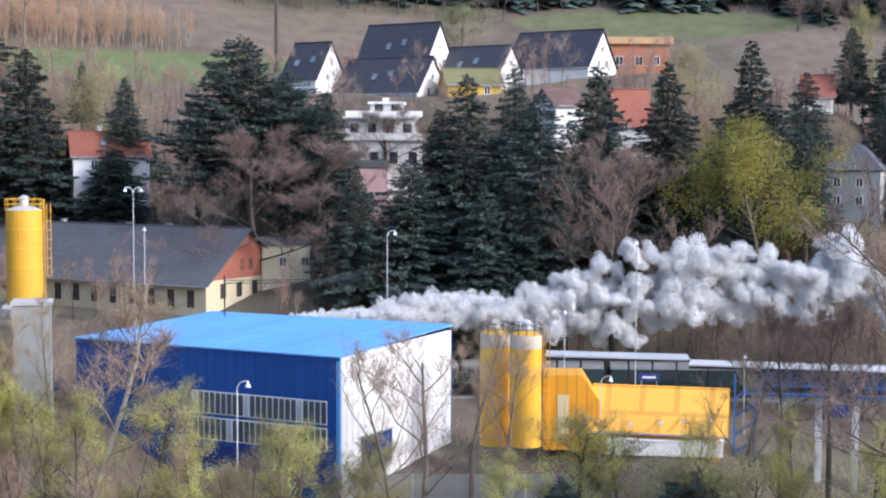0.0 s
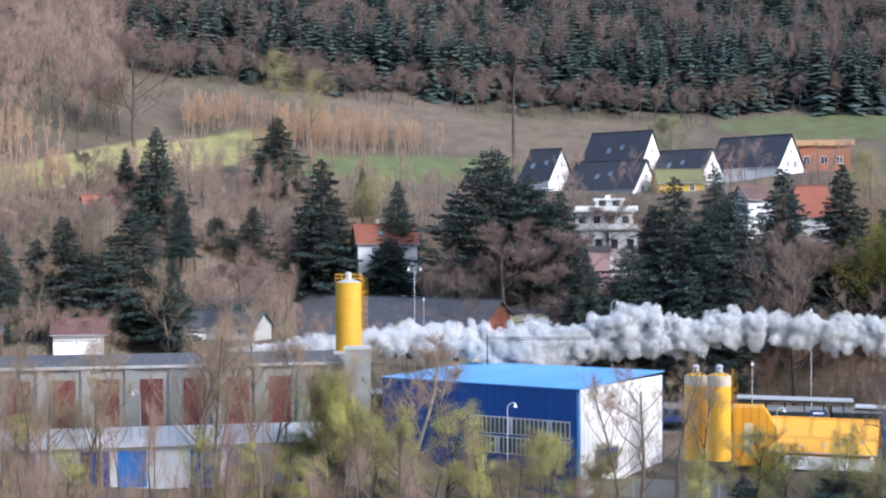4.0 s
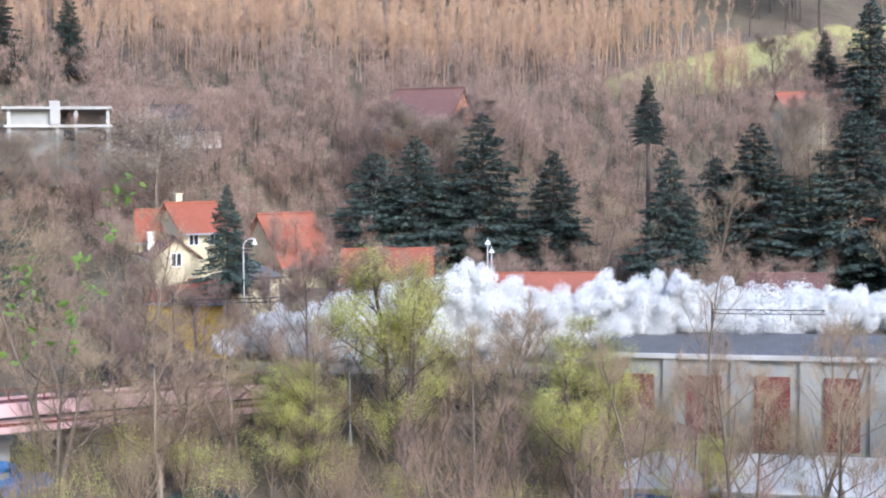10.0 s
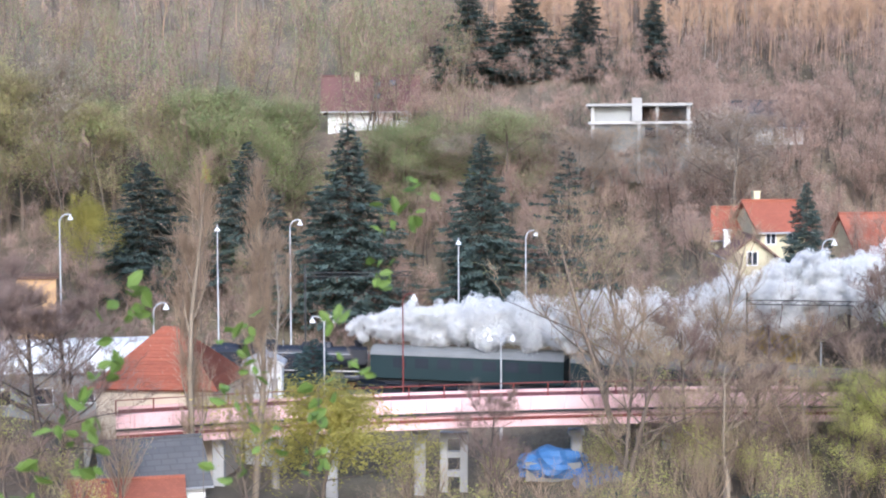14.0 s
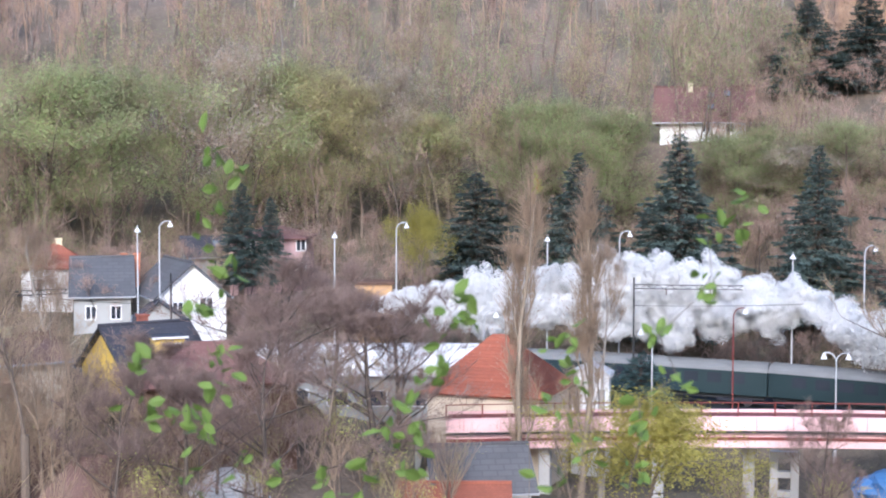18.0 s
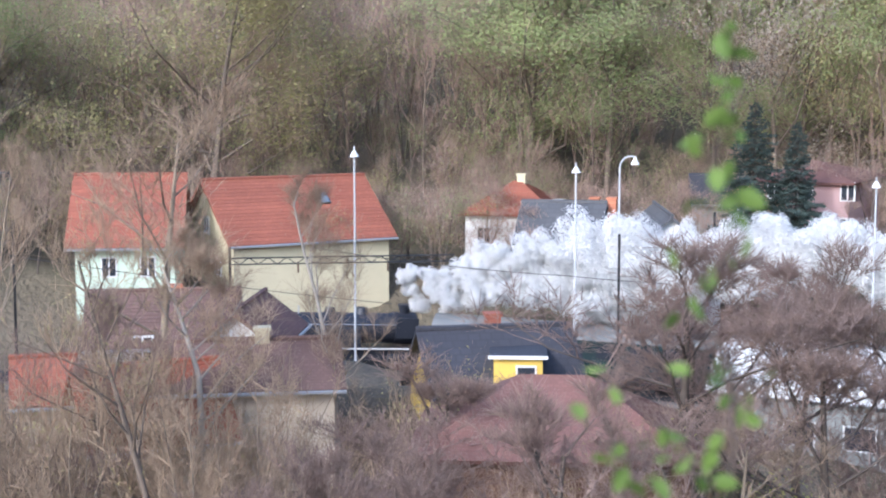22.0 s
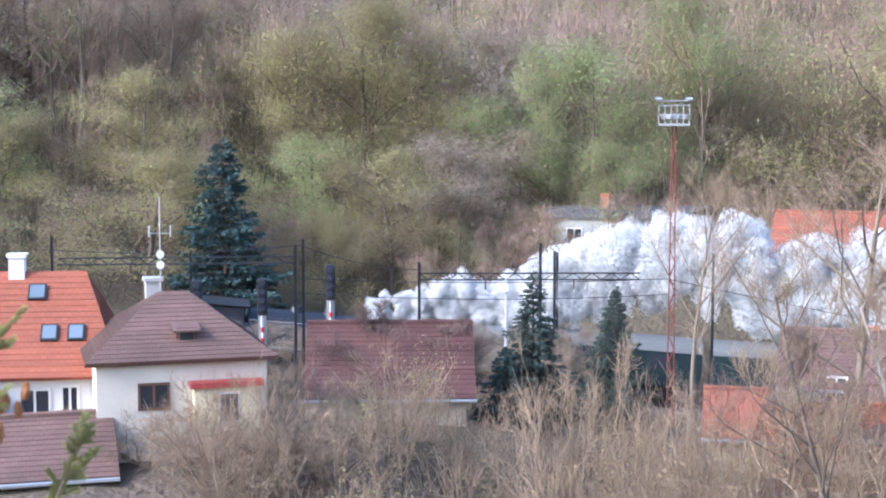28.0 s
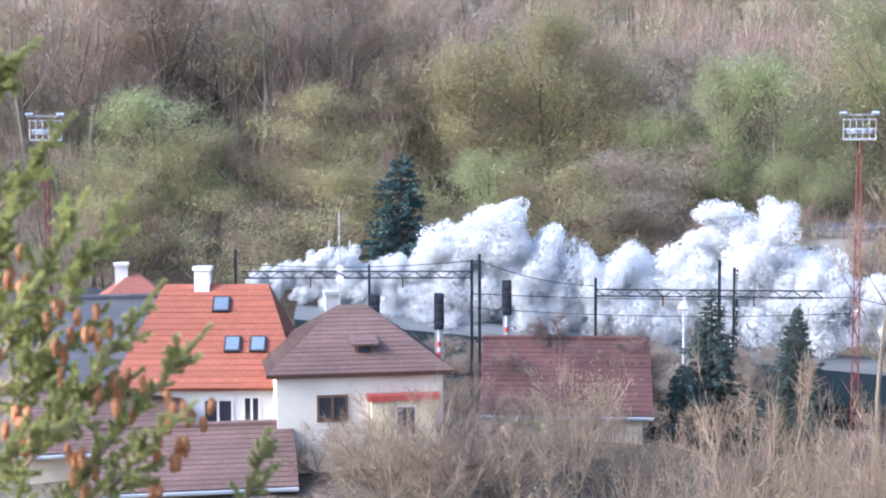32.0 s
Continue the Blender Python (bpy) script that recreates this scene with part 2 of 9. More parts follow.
# ---- the railway line: points along it, from the station outwards ----
LINE = [Vector(v) for v in (
    (162.67, 205.39, 0.5), (75.33, 223.66, 0.6), (15.46, 225.48, 1.1), (-21.27, 216.96, 2.6), (-42.19, 203.68, 5.2),
    (-88.98, 174.64, 8.6), (-101.42, 162.61, 9.3), (-131.73, 143.07, 9.8), (-144.54, 132.04, 9.95), (-146.75, 130.33, 10),
    (-155.67, 112.28, 10.7), (-160.56, 83.37, 11.9), (-161.69, 72.34, 12.4), (-153.92, 53.74, 13.3), (-147.47, 42.22, 14.3),
    (-135.86, 27.56, 16.2), (-127.83, 17.01, 17.2), (-111.96, 2, 18.6), (-90.67, -13.51, 20.2))]
# the height over which the trail of steam is reckoned, at the same points
STEAM_BASE = (0.67, 0.21, 1.11, 2.47, 5.85, 9.19, 9.81, 10.12, 9.87, 9.38, 10.24, 14.03, 10.38, 14.77, 13.22, 14.87, 15.66, 16.98, 18.98)


def spline(points, n):
    """n points a stretch of a smooth curve through the points."""
    out = []
    for i in range(len(points) - 1):
        a, b = points[max(i - 1, 0)], points[i]
        c, d = points[i + 1], points[min(i + 2, len(points) - 1)]
        for k in range(n):
            t = k / n
            out.append(0.5 * (2 * b + (c - a) * t + (2 * a - 5 * b + 4 * c - d) * t * t + (3 * b - a - 3 * c + d) * t ** 3))
    return out + [points[-1]]


RAIL = np.array([tuple(v) for v in spline(LINE, 24)])
STEAM_Z = np.interp(np.arange(len(RAIL)) / 24, np.arange(len(STEAM_BASE)), STEAM_BASE)
RAIL_S = np.concatenate([[0], np.cumsum(np.hypot(*np.diff(RAIL[:, :2], axis=0).T))])


def on_line(s):
    """The point of the line s metres from its start."""
    return Vector([np.interp(s, RAIL_S, RAIL[:, k]) for k in range(3)])


def smooth_step(a, b, v):
    t = np.clip((v - a) / (b - a), 0, 1)
    return t * t * (3 - 2 * t)


S_YARD_A, S_YARD_B = 213.4, 278.4
S_TOWN, S_END = 361.2, 422.0


TERRACES = []


def terrace(x, y, z, r=9.0):
    """A levelled plot in the slope for a house."""
    TERRACES.append((x, y, z, r))


terrace(-45.85, 252.64, 9.7, 24.0)
terrace(-40.0, 236.0, 8.6, 18.0)
terrace(-50.3, 271.38, 26.53, 13.82)
terrace(-21.88, 299.21, 40.26, 10.7)
terrace(-6.76, 307.93, 43.36, 16.73)
terrace(-8.72, 295.88, 37.61, 18.19)
terrace(5.59, 303.96, 40.35, 16.39)
terrace(20.13, 303.34, 42.62, 18.36)
terrace(33.49, 314.23, 44.48, 14.38)
terrace(-126.63, 165.79, 21.07, 8.4)
terrace(-131.15, 165.7, 20.62, 7.25)
terrace(-117.38, 163.23, 16.98, 8.05)
terrace(-126.16, 162.16, 19.55, 8.07)
terrace(-121.47, 161.02, 16.29, 10.5)
terrace(-106.76, 167.43, 16.21, 11.68)
terrace(-95.13, 178.04, 15.28, 12.22)
terrace(-127.24, 180.87, 18.48, 9.64)
terrace(-83.67, 225.92, 9.27, 8.97)
terrace(-84.33, 219.42, 9.17, 10.07)
terrace(-97.22, 208.12, 16.53, 9.11)
terrace(-124.82, 204.81, 32.16, 11.58)
terrace(-152.13, 192.61, 31.67, 11.21)
terrace(-184.04, 159.38, 33.94, 13.01)
terrace(-84.82, 215.62, 32.66, 8.19)
terrace(-122.25, 189.94, 15.22, 12.78)
terrace(-67.84, 230.32, 17.37, 10.94)
terrace(-68.56, 213.25, 15.23, 10.23)
terrace(-61.66, 213.27, 15.37, 10.87)
terrace(-114.49, 180.8, 17.3, 11.58)
terrace(-92.3, 184.17, 15.8, 14.58)
terrace(-78.48, 192.63, 15.85, 10.32)
terrace(-80.1, 226.24, 20.83, 7.06)
terrace(4.44, 289.97, 38.54, 11.95)
terrace(17.57, 274.44, 29.82, 8.7)
terrace(27.6, 270.6, 30.84, 9.13)
terrace(61.72, 293.59, 37.37, 8.86)
terrace(56.98, 251.64, 22.03, 11)
terrace(73.91, 264.89, 30.21, 12.78)
terrace(-10.62, 261.79, 24.65, 9.19)
terrace(-20.32, 249.18, 13.58, 12.66)
terrace(-8.51, 247.86, 14.04, 9.2)
terrace(-176.39, 104.2, 18.96, 10.59)
terrace(-181.86, 99.17, 19.01, 9.41)
terrace(-178.78, 83.25, 17.7, 10.01)
terrace(-172.21, 86.53, 15.99, 9.03)
terrace(-168.93, 92.95, 16.07, 10.03)
terrace(-163.42, 90.01, 15.94, 8)
terrace(-163.89, 110.36, 18.06, 7.73)
terrace(-165.88, 58.2, 17.07, 9.91)
terrace(-171.03, 67.43, 16.57, 14.05)
terrace(-169.82, 42.39, 19.03, 12.96)
terrace(-136.26, 71.83, 17.59, 7.58)
terrace(-139.28, 67.11, 16.9, 10.1)
terrace(-127.46, 69.37, 15.52, 9)
terrace(-130.11, 64.38, 16.13, 6.49)
terrace(-130.34, 72.85, 17.29, 10.39)
terrace(-133.49, 82.9, 14.5, 9.78)
terrace(-125.51, 85.33, 16.56, 12.64)
terrace(-113.03, 41.31, 18.3, 9.41)
terrace(-114.53, 47.24, 18.26, 9.95)
terrace(-127.12, 49.07, 16.68, 10.26)
terrace(-111.7, 36.11, 17.61, 8.06)
terrace(-118.43, 30.02, 19.67, 8.85)
terrace(-108.3, 39.79, 17.26, 9.2)
terrace(-108.22, 45.03, 16.72, 10.07)
terrace(-135.67, 110.38, 6.63, 10.5)
terrace(-122.5, 124.0, 5.00, 12.0)
terrace(-115.0, 121.0, 4.80, 10.0)
terrace(-121.86, 102.37, 8.1, 9.81)
terrace(-119.71, 99.8, 7.59, 10.19)
terrace(-121.79, 71.17, 9.48, 11.16)
terrace(-116.97, 77.3, 9.09, 12.1)
terrace(-119.47, 84.88, 8.19, 10.43)
terrace(21.86, 195.79, 0.74, 14.57)


HILL_N = [0, 7, 30, 60, 110, 140, 250, 400, 900]
HILL_WORKS = [0, 0, 11, 27, 44, 57, 104, 150, 190]
HILL_TOWN = [0, 0, 13, 28, 48, 52, 78, 120, 170]
HILL_END = [0, 0, 6, 14, 33, 44, 80, 120, 170]


def ground_z(x, y):
    """The height of the ground: a shelf along the line, a hill behind it, low land before it, and levelled plots."""
    x, y = np.atleast_1d(np.asarray(x, float)), np.atleast_1d(np.asarray(y, float))
    best = np.full(x.shape, 1e18)
    idx = np.zeros(x.shape, int)
    for i, (px, py, pz) in enumerate(RAIL[::4]):
        d = (x - px) ** 2 + (y - py) ** 2
        hit = d < best
        best[hit], idx[hit] = d[hit], i * 4
    idx = np.clip(idx, 1, len(RAIL) - 2)
    tangent = RAIL[idx + 1, :2] - RAIL[idx - 1, :2]
    side = tangent[:, 0] * (y - RAIL[idx, 1]) - tangent[:, 1] * (x - RAIL[idx, 0])
    dist = np.sqrt(best)
    n = np.where(side < 0, dist, -dist)
    s, zt = RAIL_S[idx], RAIL[idx, 2]
    town = smooth_step(S_TOWN - 90, S_TOWN - 10, s)
    end = smooth_step(S_TOWN, S_END, s)
    a, b, c = (np.interp(n, HILL_N, h) for h in (HILL_WORKS, HILL_TOWN, HILL_END))
    hill = (a * (1 - town) + b * town) * (1 - end) + c * end
    low = -0.08 * np.clip(-n - 60, 0, 60) - 0.05 * np.clip(-n - 5, 0, 60) - 1.0 * smooth_step(4, 12, -n)
    low = low - (1 - town) * 0.12 * np.clip(-n - 22, 0, 45)
    low = low - 4.6 * smooth_step(12, 21, -n) * smooth_step(S_YARD_A - 25, S_YARD_A, s) * (1 - smooth_step(S_YARD_B, S_YARD_B + 25, s))
    z = zt - 0.55 + np.where(n > 0, hill, low)
    z = z + 0.35 * np.sin(x * 0.11) * np.cos(y * 0.09) * smooth_step(6, 30, np.abs(n))
    total, level = np.zeros(x.shape), np.zeros(x.shape)
    for tx, ty, tz, r in TERRACES:
        w = np.exp(-(((x - tx) ** 2 + (y - ty) ** 2) / r ** 2) ** 1.5)
        total += w
        level += w * tz
    mix = np.clip(total, 0, 1) * smooth_step(3.5, 9, np.abs(n))
    return z + mix * (level / np.maximum(total, 1e-9) - z)


def gz(x, y):
    return float(ground_z(x, y)[0])


# ---- mesh helpers ----
def link_mesh(name, verts, faces, material, parent=None, label="", smooth=False, uv=None):
    me = bpy.data.meshes.new(name)
    me.from_pydata(verts, [], faces)
    me.materials.append(material)
    if smooth:
        me.polygons.foreach_set("use_smooth", [True] * len(me.polygons))
    ob = new(name, me)
    ob.parent = parent
    if label:
        ob["label"] = label
    return ob


def part(name, bm, material, parent, label="", smooth=False):
    """Links a bmesh as one mesh object under a thing or a part."""
    me = bpy.data.meshes.new(name)
    bm.normal_update()
    layer = bm.loops.layers.uv.verify()
    for f in bm.faces:
        nrm = f.normal
        if abs(nrm.z) > 0.95:
            u, v = Vector((1, 0, 0)), Vector((0, 1, 0))
        else:
            u = Vector((-nrm.y, nrm.x, 0)).normalized()
            v = nrm.cross(u)
        for loop in f.loops:
            loop[layer].uv = (loop.vert.co.dot(u), loop.vert.co.dot(v))
        f.smooth = smooth
    bm.to_mesh(me)
    bm.free()
    me.materials.append(material)
    ob = new(name, me)
    ob.parent = parent
    if label:
        ob["label"] = label
    return ob


def empty(name, m, label, category, group="", kind=""):
    ob = new(name)
    ob.empty_display_size = 0.3
    ob.matrix_basis = m
    return tagged(ob, label, category, group, kind)


def add_box(bm, x0, x1, y0, y1, z0, z1, bevel=0.0):
    m = Matrix.Translation(((x0 + x1) / 2, (y0 + y1) / 2, (z0 + z1) / 2)) @ Matrix.Diagonal((abs(x1 - x0), abs(y1 - y0), abs(z1 - z0), 1))
    got = bmesh.ops.create_cube(bm, size=1, matrix=m)
    if bevel:
        edges = list({e for v in got["verts"] for e in v.link_edges})
        bmesh.ops.bevel(bm, geom=edges, offset=bevel, segments=1, affect="EDGES")
    return bm


def box(x0, x1, y0, y1, z0, z1, bevel=0.0):
    return add_box(bmesh.new(), x0, x1, y0, y1, z0, z1, bevel)


def add_tube(bm, a, b, r0, r1=None, sides=8):
    a, b = Vector(a), Vector(b)
    d = b - a
    m = Matrix.Translation((a + b) / 2) @ d.to_track_quat("Z", "Y").to_matrix().to_4x4()
    bmesh.ops.create_cone(bm, cap_ends=True, segments=sides, radius1=r0, radius2=r0 if r1 is None else r1, depth=d.length, matrix=m)
    return bm


def tube(a, b, r0, r1=None, sides=8):
    return add_tube(bmesh.new(), a, b, r0, r1, sides)


def add_faces(bm, verts, faces):
    vs = [bm.verts.new(v) for v in verts]
    for f in faces:
        bm.faces.new([vs[i] for i in f])
    bmesh.ops.recalc_face_normals(bm, faces=bm.faces[:])
    return bm


def slab(points, thick):
    """A plate: a flat polygon given by its upper corners, with thickness downwards along its normal."""
    p = [Vector(v) for v in points]
    nrm = (p[1] - p[0]).cross(p[2] - p[0]).normalized()
    if nrm.z < 0:
        p.reverse()
        nrm = -nrm
    low = [v - nrm * thick for v in p]
    k = len(p)
    faces = [list(range(k)), list(range(2 * k - 1, k - 1, -1))] + [[i, i + k, (i + 1) % k + k, (i + 1) % k] for i in range(k)]
    return add_faces(bmesh.new(), p + low, faces)


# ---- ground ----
# Rows of ground colour; the first is a darker area beneath the hill spruces.
GROUND_PATCHES = [((15.0, 470.0), 0, 300, 95, (0.075, 0.06, 0.045)), ((-25.0, 351.0), 15, 40, 14, (0.15, 0.115, 0.078)), ((-104.0, 284.0), 70, 50, 9.5, (0.29, 0.27, 0.10)), ((-57.0, 319.0), 26, 34, 9, (0.115, 0.14, 0.05)), ((46.0, 366.0), 0, 34, 9, (0.115, 0.125, 0.052)), ((-227.66, -63.15), 133, 120, 55, (0.40, 0.29, 0.21))]


def in_meadow(x, y):
    """Whether a spot lies in an open field or on a plot that is kept clear."""
    for tx, ty, _, r in TERRACES:
        if ty > 240 and (x - tx * 0.985) ** 2 + (y - ty * 0.985) ** 2 < (r * 0.5) ** 2:
            return True
    for (mx, my), turn, long, wide, _ in GROUND_PATCHES[1:5]:
        c, q = math.cos(radians(turn)), math.sin(radians(turn))
        u, v = (x - mx) * c + (y - my) * q, (y - my) * c - (x - mx) * q
        if (u / long) ** 2 + (v / wide) ** 2 < 0.92:
            return True
    return False


def build_ground():
    near_x, near_y = np.arange(-420, 300, 4.5), np.arange(-140, 520, 4.5)
    far = np.array([25, 60, 130, 300, 700, 1500, 2600, 4200])
    xs = np.concatenate([near_x[0] - far[::-1], near_x, near_x[-1] + far])
    ys = np.concatenate([near_y[0] - far[::-1], near_y, near_y[-1] + far])
    gx, gy = np.meshgrid(xs, ys)
    z = ground_z(gx.ravel(), gy.ravel())
    verts = np.c_[gx.ravel(), gy.ravel(), z]
    w, h = len(xs), len(ys)
    faces = [(j * w + i, j * w + i + 1, (j + 1) * w + i + 1, (j + 1) * w + i) for j in range(h - 1) for i in range(w - 1)]
    m = bpy.data.materials.new("meadow_and_soil")
    m.use_nodes = True
    nt = m.node_tree
    n, link = nt.nodes, nt.links.new
    geo = n.new("ShaderNodeNewGeometry")
    big, mid, fine = [n.new("ShaderNodeTexNoise") for _ in range(3)]
    for node, sc, det in ((big, 0.022, 5), (mid, 0.25, 5), (fine, 3.0, 4)):
        node.inputs["Scale"].default_value, node.inputs["Detail"].default_value = sc, det
        link(geo.outputs["Position"], node.inputs["Vector"])
    ramp = n.new("ShaderNodeValToRGB")
    ramp.color_ramp.elements[0].position, ramp.color_ramp.elements[0].color = 0.38, (0.12, 0.09, 0.065, 1)
    ramp.color_ramp.elements[1].position, ramp.color_ramp.elements[1].color = 0.62, (0.165, 0.125, 0.088, 1)
    e = ramp.color_ramp.elements.new(0.5)
    e.color = (0.12, 0.1, 0.062, 1)
    link(big.outputs["Fac"], ramp.inputs[0])
    soil = ramp.outputs[0]
    # grass holds each patch's colour, the dark first one included.
    for (mx, my), turn, long, wide, grass in GROUND_PATCHES:
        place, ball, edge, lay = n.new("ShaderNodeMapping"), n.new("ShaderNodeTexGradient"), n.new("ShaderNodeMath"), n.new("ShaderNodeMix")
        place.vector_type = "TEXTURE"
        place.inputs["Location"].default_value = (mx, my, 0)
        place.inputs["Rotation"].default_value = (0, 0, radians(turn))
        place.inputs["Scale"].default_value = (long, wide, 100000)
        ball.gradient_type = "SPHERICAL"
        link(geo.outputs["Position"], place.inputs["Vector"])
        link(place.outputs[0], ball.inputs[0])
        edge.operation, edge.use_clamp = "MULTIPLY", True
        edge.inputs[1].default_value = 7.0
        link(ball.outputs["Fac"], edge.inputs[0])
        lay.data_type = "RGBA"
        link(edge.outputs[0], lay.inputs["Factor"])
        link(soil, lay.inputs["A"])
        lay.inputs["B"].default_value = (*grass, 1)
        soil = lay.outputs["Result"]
    mul = n.new("ShaderNodeMix")
    mul.data_type, mul.blend_type = "RGBA", "OVERLAY"
    mul.inputs["Factor"].default_value = 0.5
    link(soil, mul.inputs["A"])
    link(mid.outputs["Fac"], mul.inputs["B"])
    mul2 = n.new("ShaderNodeMix")
    mul2.data_type, mul2.blend_type = "RGBA", "OVERLAY"
    mul2.inputs["Factor"].default_value = 0.4
    link(mul.outputs["Result"], mul2.inputs["A"])
    link(fine.outputs["Fac"], mul2.inputs["B"])
    bsdf = n["Principled BSDF"]
    link(mul2.outputs["Result"], bsdf.inputs["Base Color"])
    bsdf.inputs["Roughness"].default_value = 0.95
    bp = n.new("ShaderNodeBump")
    bp.inputs["Distance"].default_value = 0.3
    link(fine.outputs["Fac"], bp.inputs["Height"])
    link(bp.outputs[0], bsdf.inputs["Normal"])
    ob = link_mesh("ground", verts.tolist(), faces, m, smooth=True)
    tagged(ob, "uneven spring ground with grass and dry brown soil", "ground", kind="structure")


build_ground()


def ribbon(name, offset0, offset1, lift0, lift1, material, label, category, s0=0, s1=None):
    """A low bank that follows the line between two distances from it."""
    verts, faces = [], []
    s1 = s1 or RAIL_S[-1]
    steps = int((s1 - s0) / 3)
    for i in range(steps + 1):
        s = s0 + (s1 - s0) * i / steps
        p, q = on_line(s), on_line(min(s + 1, RAIL_S[-1])) - on_line(max(s - 1, 0))
        nrm = Vector((q.y, -q.x, 0)).normalized()
        for o, z in ((offset0 - 0.6, lift0), (offset0, lift1), (offset1, lift1), (offset1 + 0.6, lift0)):
            v = p + nrm * o
            verts.append((v.x, v.y, p.z + z))
    for i in range(steps):
        for k in range(3):
            a = i * 4 + k
            faces.append((a, a + 1, a + 5, a + 4))
    ob = link_mesh(name, verts, faces, material)
    return tagged(ob, label, category, kind="structure")


ribbon("track_bed", -2.2, 6.5, -1.4, -0.25, BALLAST, "long grey stone ballast bed under the tracks", "track bed")
for off in (-0.75, 0.75, 3.75, 5.25):
    ribbon("rail", off - 0.04, off + 0.04, -0.26, -0.02, DARK_STEEL, "brown steel rail along the line", "rail")


# ---- houses ----
def windows_on(wall, spots, w, dep, pane=GLASS, frame_mat=FRAME_WHITE):
    """Framed windows on a house body. spots: (face, along, sill, width, height)."""
    for face, u, z, ww, hh in spots:
        fr = bmesh.new()
        t = 0.09
        for a in ((-ww / 2, -ww / 2 + t, 0, hh), (ww / 2 - t, ww / 2, 0, hh), (-ww / 2 + t, ww / 2 - t, 0, t), (-ww / 2 + t, ww / 2 - t, hh - t, hh), (-t / 2, t / 2, t, hh - t)):
            add_box(fr, a[0], a[1], -0.06, 0.06, a[2], a[3])
        win = part("window", fr, frame_mat, wall)
        glass = part("pane", box(-ww / 2 + t, ww / 2 - t, -0.02, 0.03, t, hh - t), pane, win)
        if face == "f":
            win.matrix_basis = pose(u, -dep / 2 - 0.02, z)
        elif face == "l":
            win.matrix_basis = pose(-w / 2 - 0.02, u, z, 0, 0, -90)
        elif face == "r":
            win.matrix_basis = pose(w / 2 + 0.02, u, z, 0, 0, 90)
        else:
            win.matrix_basis = pose(u, dep / 2 + 0.02, z, 0, 0, 180)


def chimney(parent, x, y, z0, z1, material=BRICK_ORANGE, size=0.6):
    bm = box(x - size / 2, x + size / 2, y - size / 2, y + size / 2, z0, z1 - 0.14)
    add_box(bm, x - size / 2 - 0.07, x + size / 2 + 0.07, y - size / 2 - 0.07, y + size / 2 + 0.07, z1 - 0.14, z1)
    return part("chimney", bm, material, parent)


def tile_courses(top, upper, lower, material, pitch=0.3):
    """Overlapping rows of tiles on a roof slope. upper, lower: the left and right ends of its ridge and of its eaves."""
    a, b, c, d = (Vector(v) for v in (*upper, *lower))
    nrm = (c - a).cross(b - a).normalized()
    if nrm.z < 0:
        nrm = -nrm
    n = max(3, int((((c + d) - (a + b)) / 2).length / pitch))
    for k in range(n):
        t0, t1 = k / n, min((k + 1.12) / n, 1.0)
        up0, up1, lo0, lo1 = a.lerp(c, t0), b.lerp(d, t0), a.lerp(c, t1), b.lerp(d, t1)
        hi, low = nrm * 0.012, nrm * 0.034
        vs = [up0 + hi, up1 + hi, lo1 + low, lo0 + low, up0 - hi, up1 - hi, lo1, lo0]
        if (up1 - up0).length < 0.05:
            vs[1], vs[5] = vs[1] + (lo1 - lo0) * 0.02, vs[5] + (lo1 - lo0) * 0.02
        part("tile_course", add_faces(bmesh.new(), vs, [(0, 1, 2, 3), (7, 6, 5, 4), (3, 2, 6, 7), (0, 3, 7, 4), (1, 5, 6, 2), (0, 4, 5, 1)]), material, top)


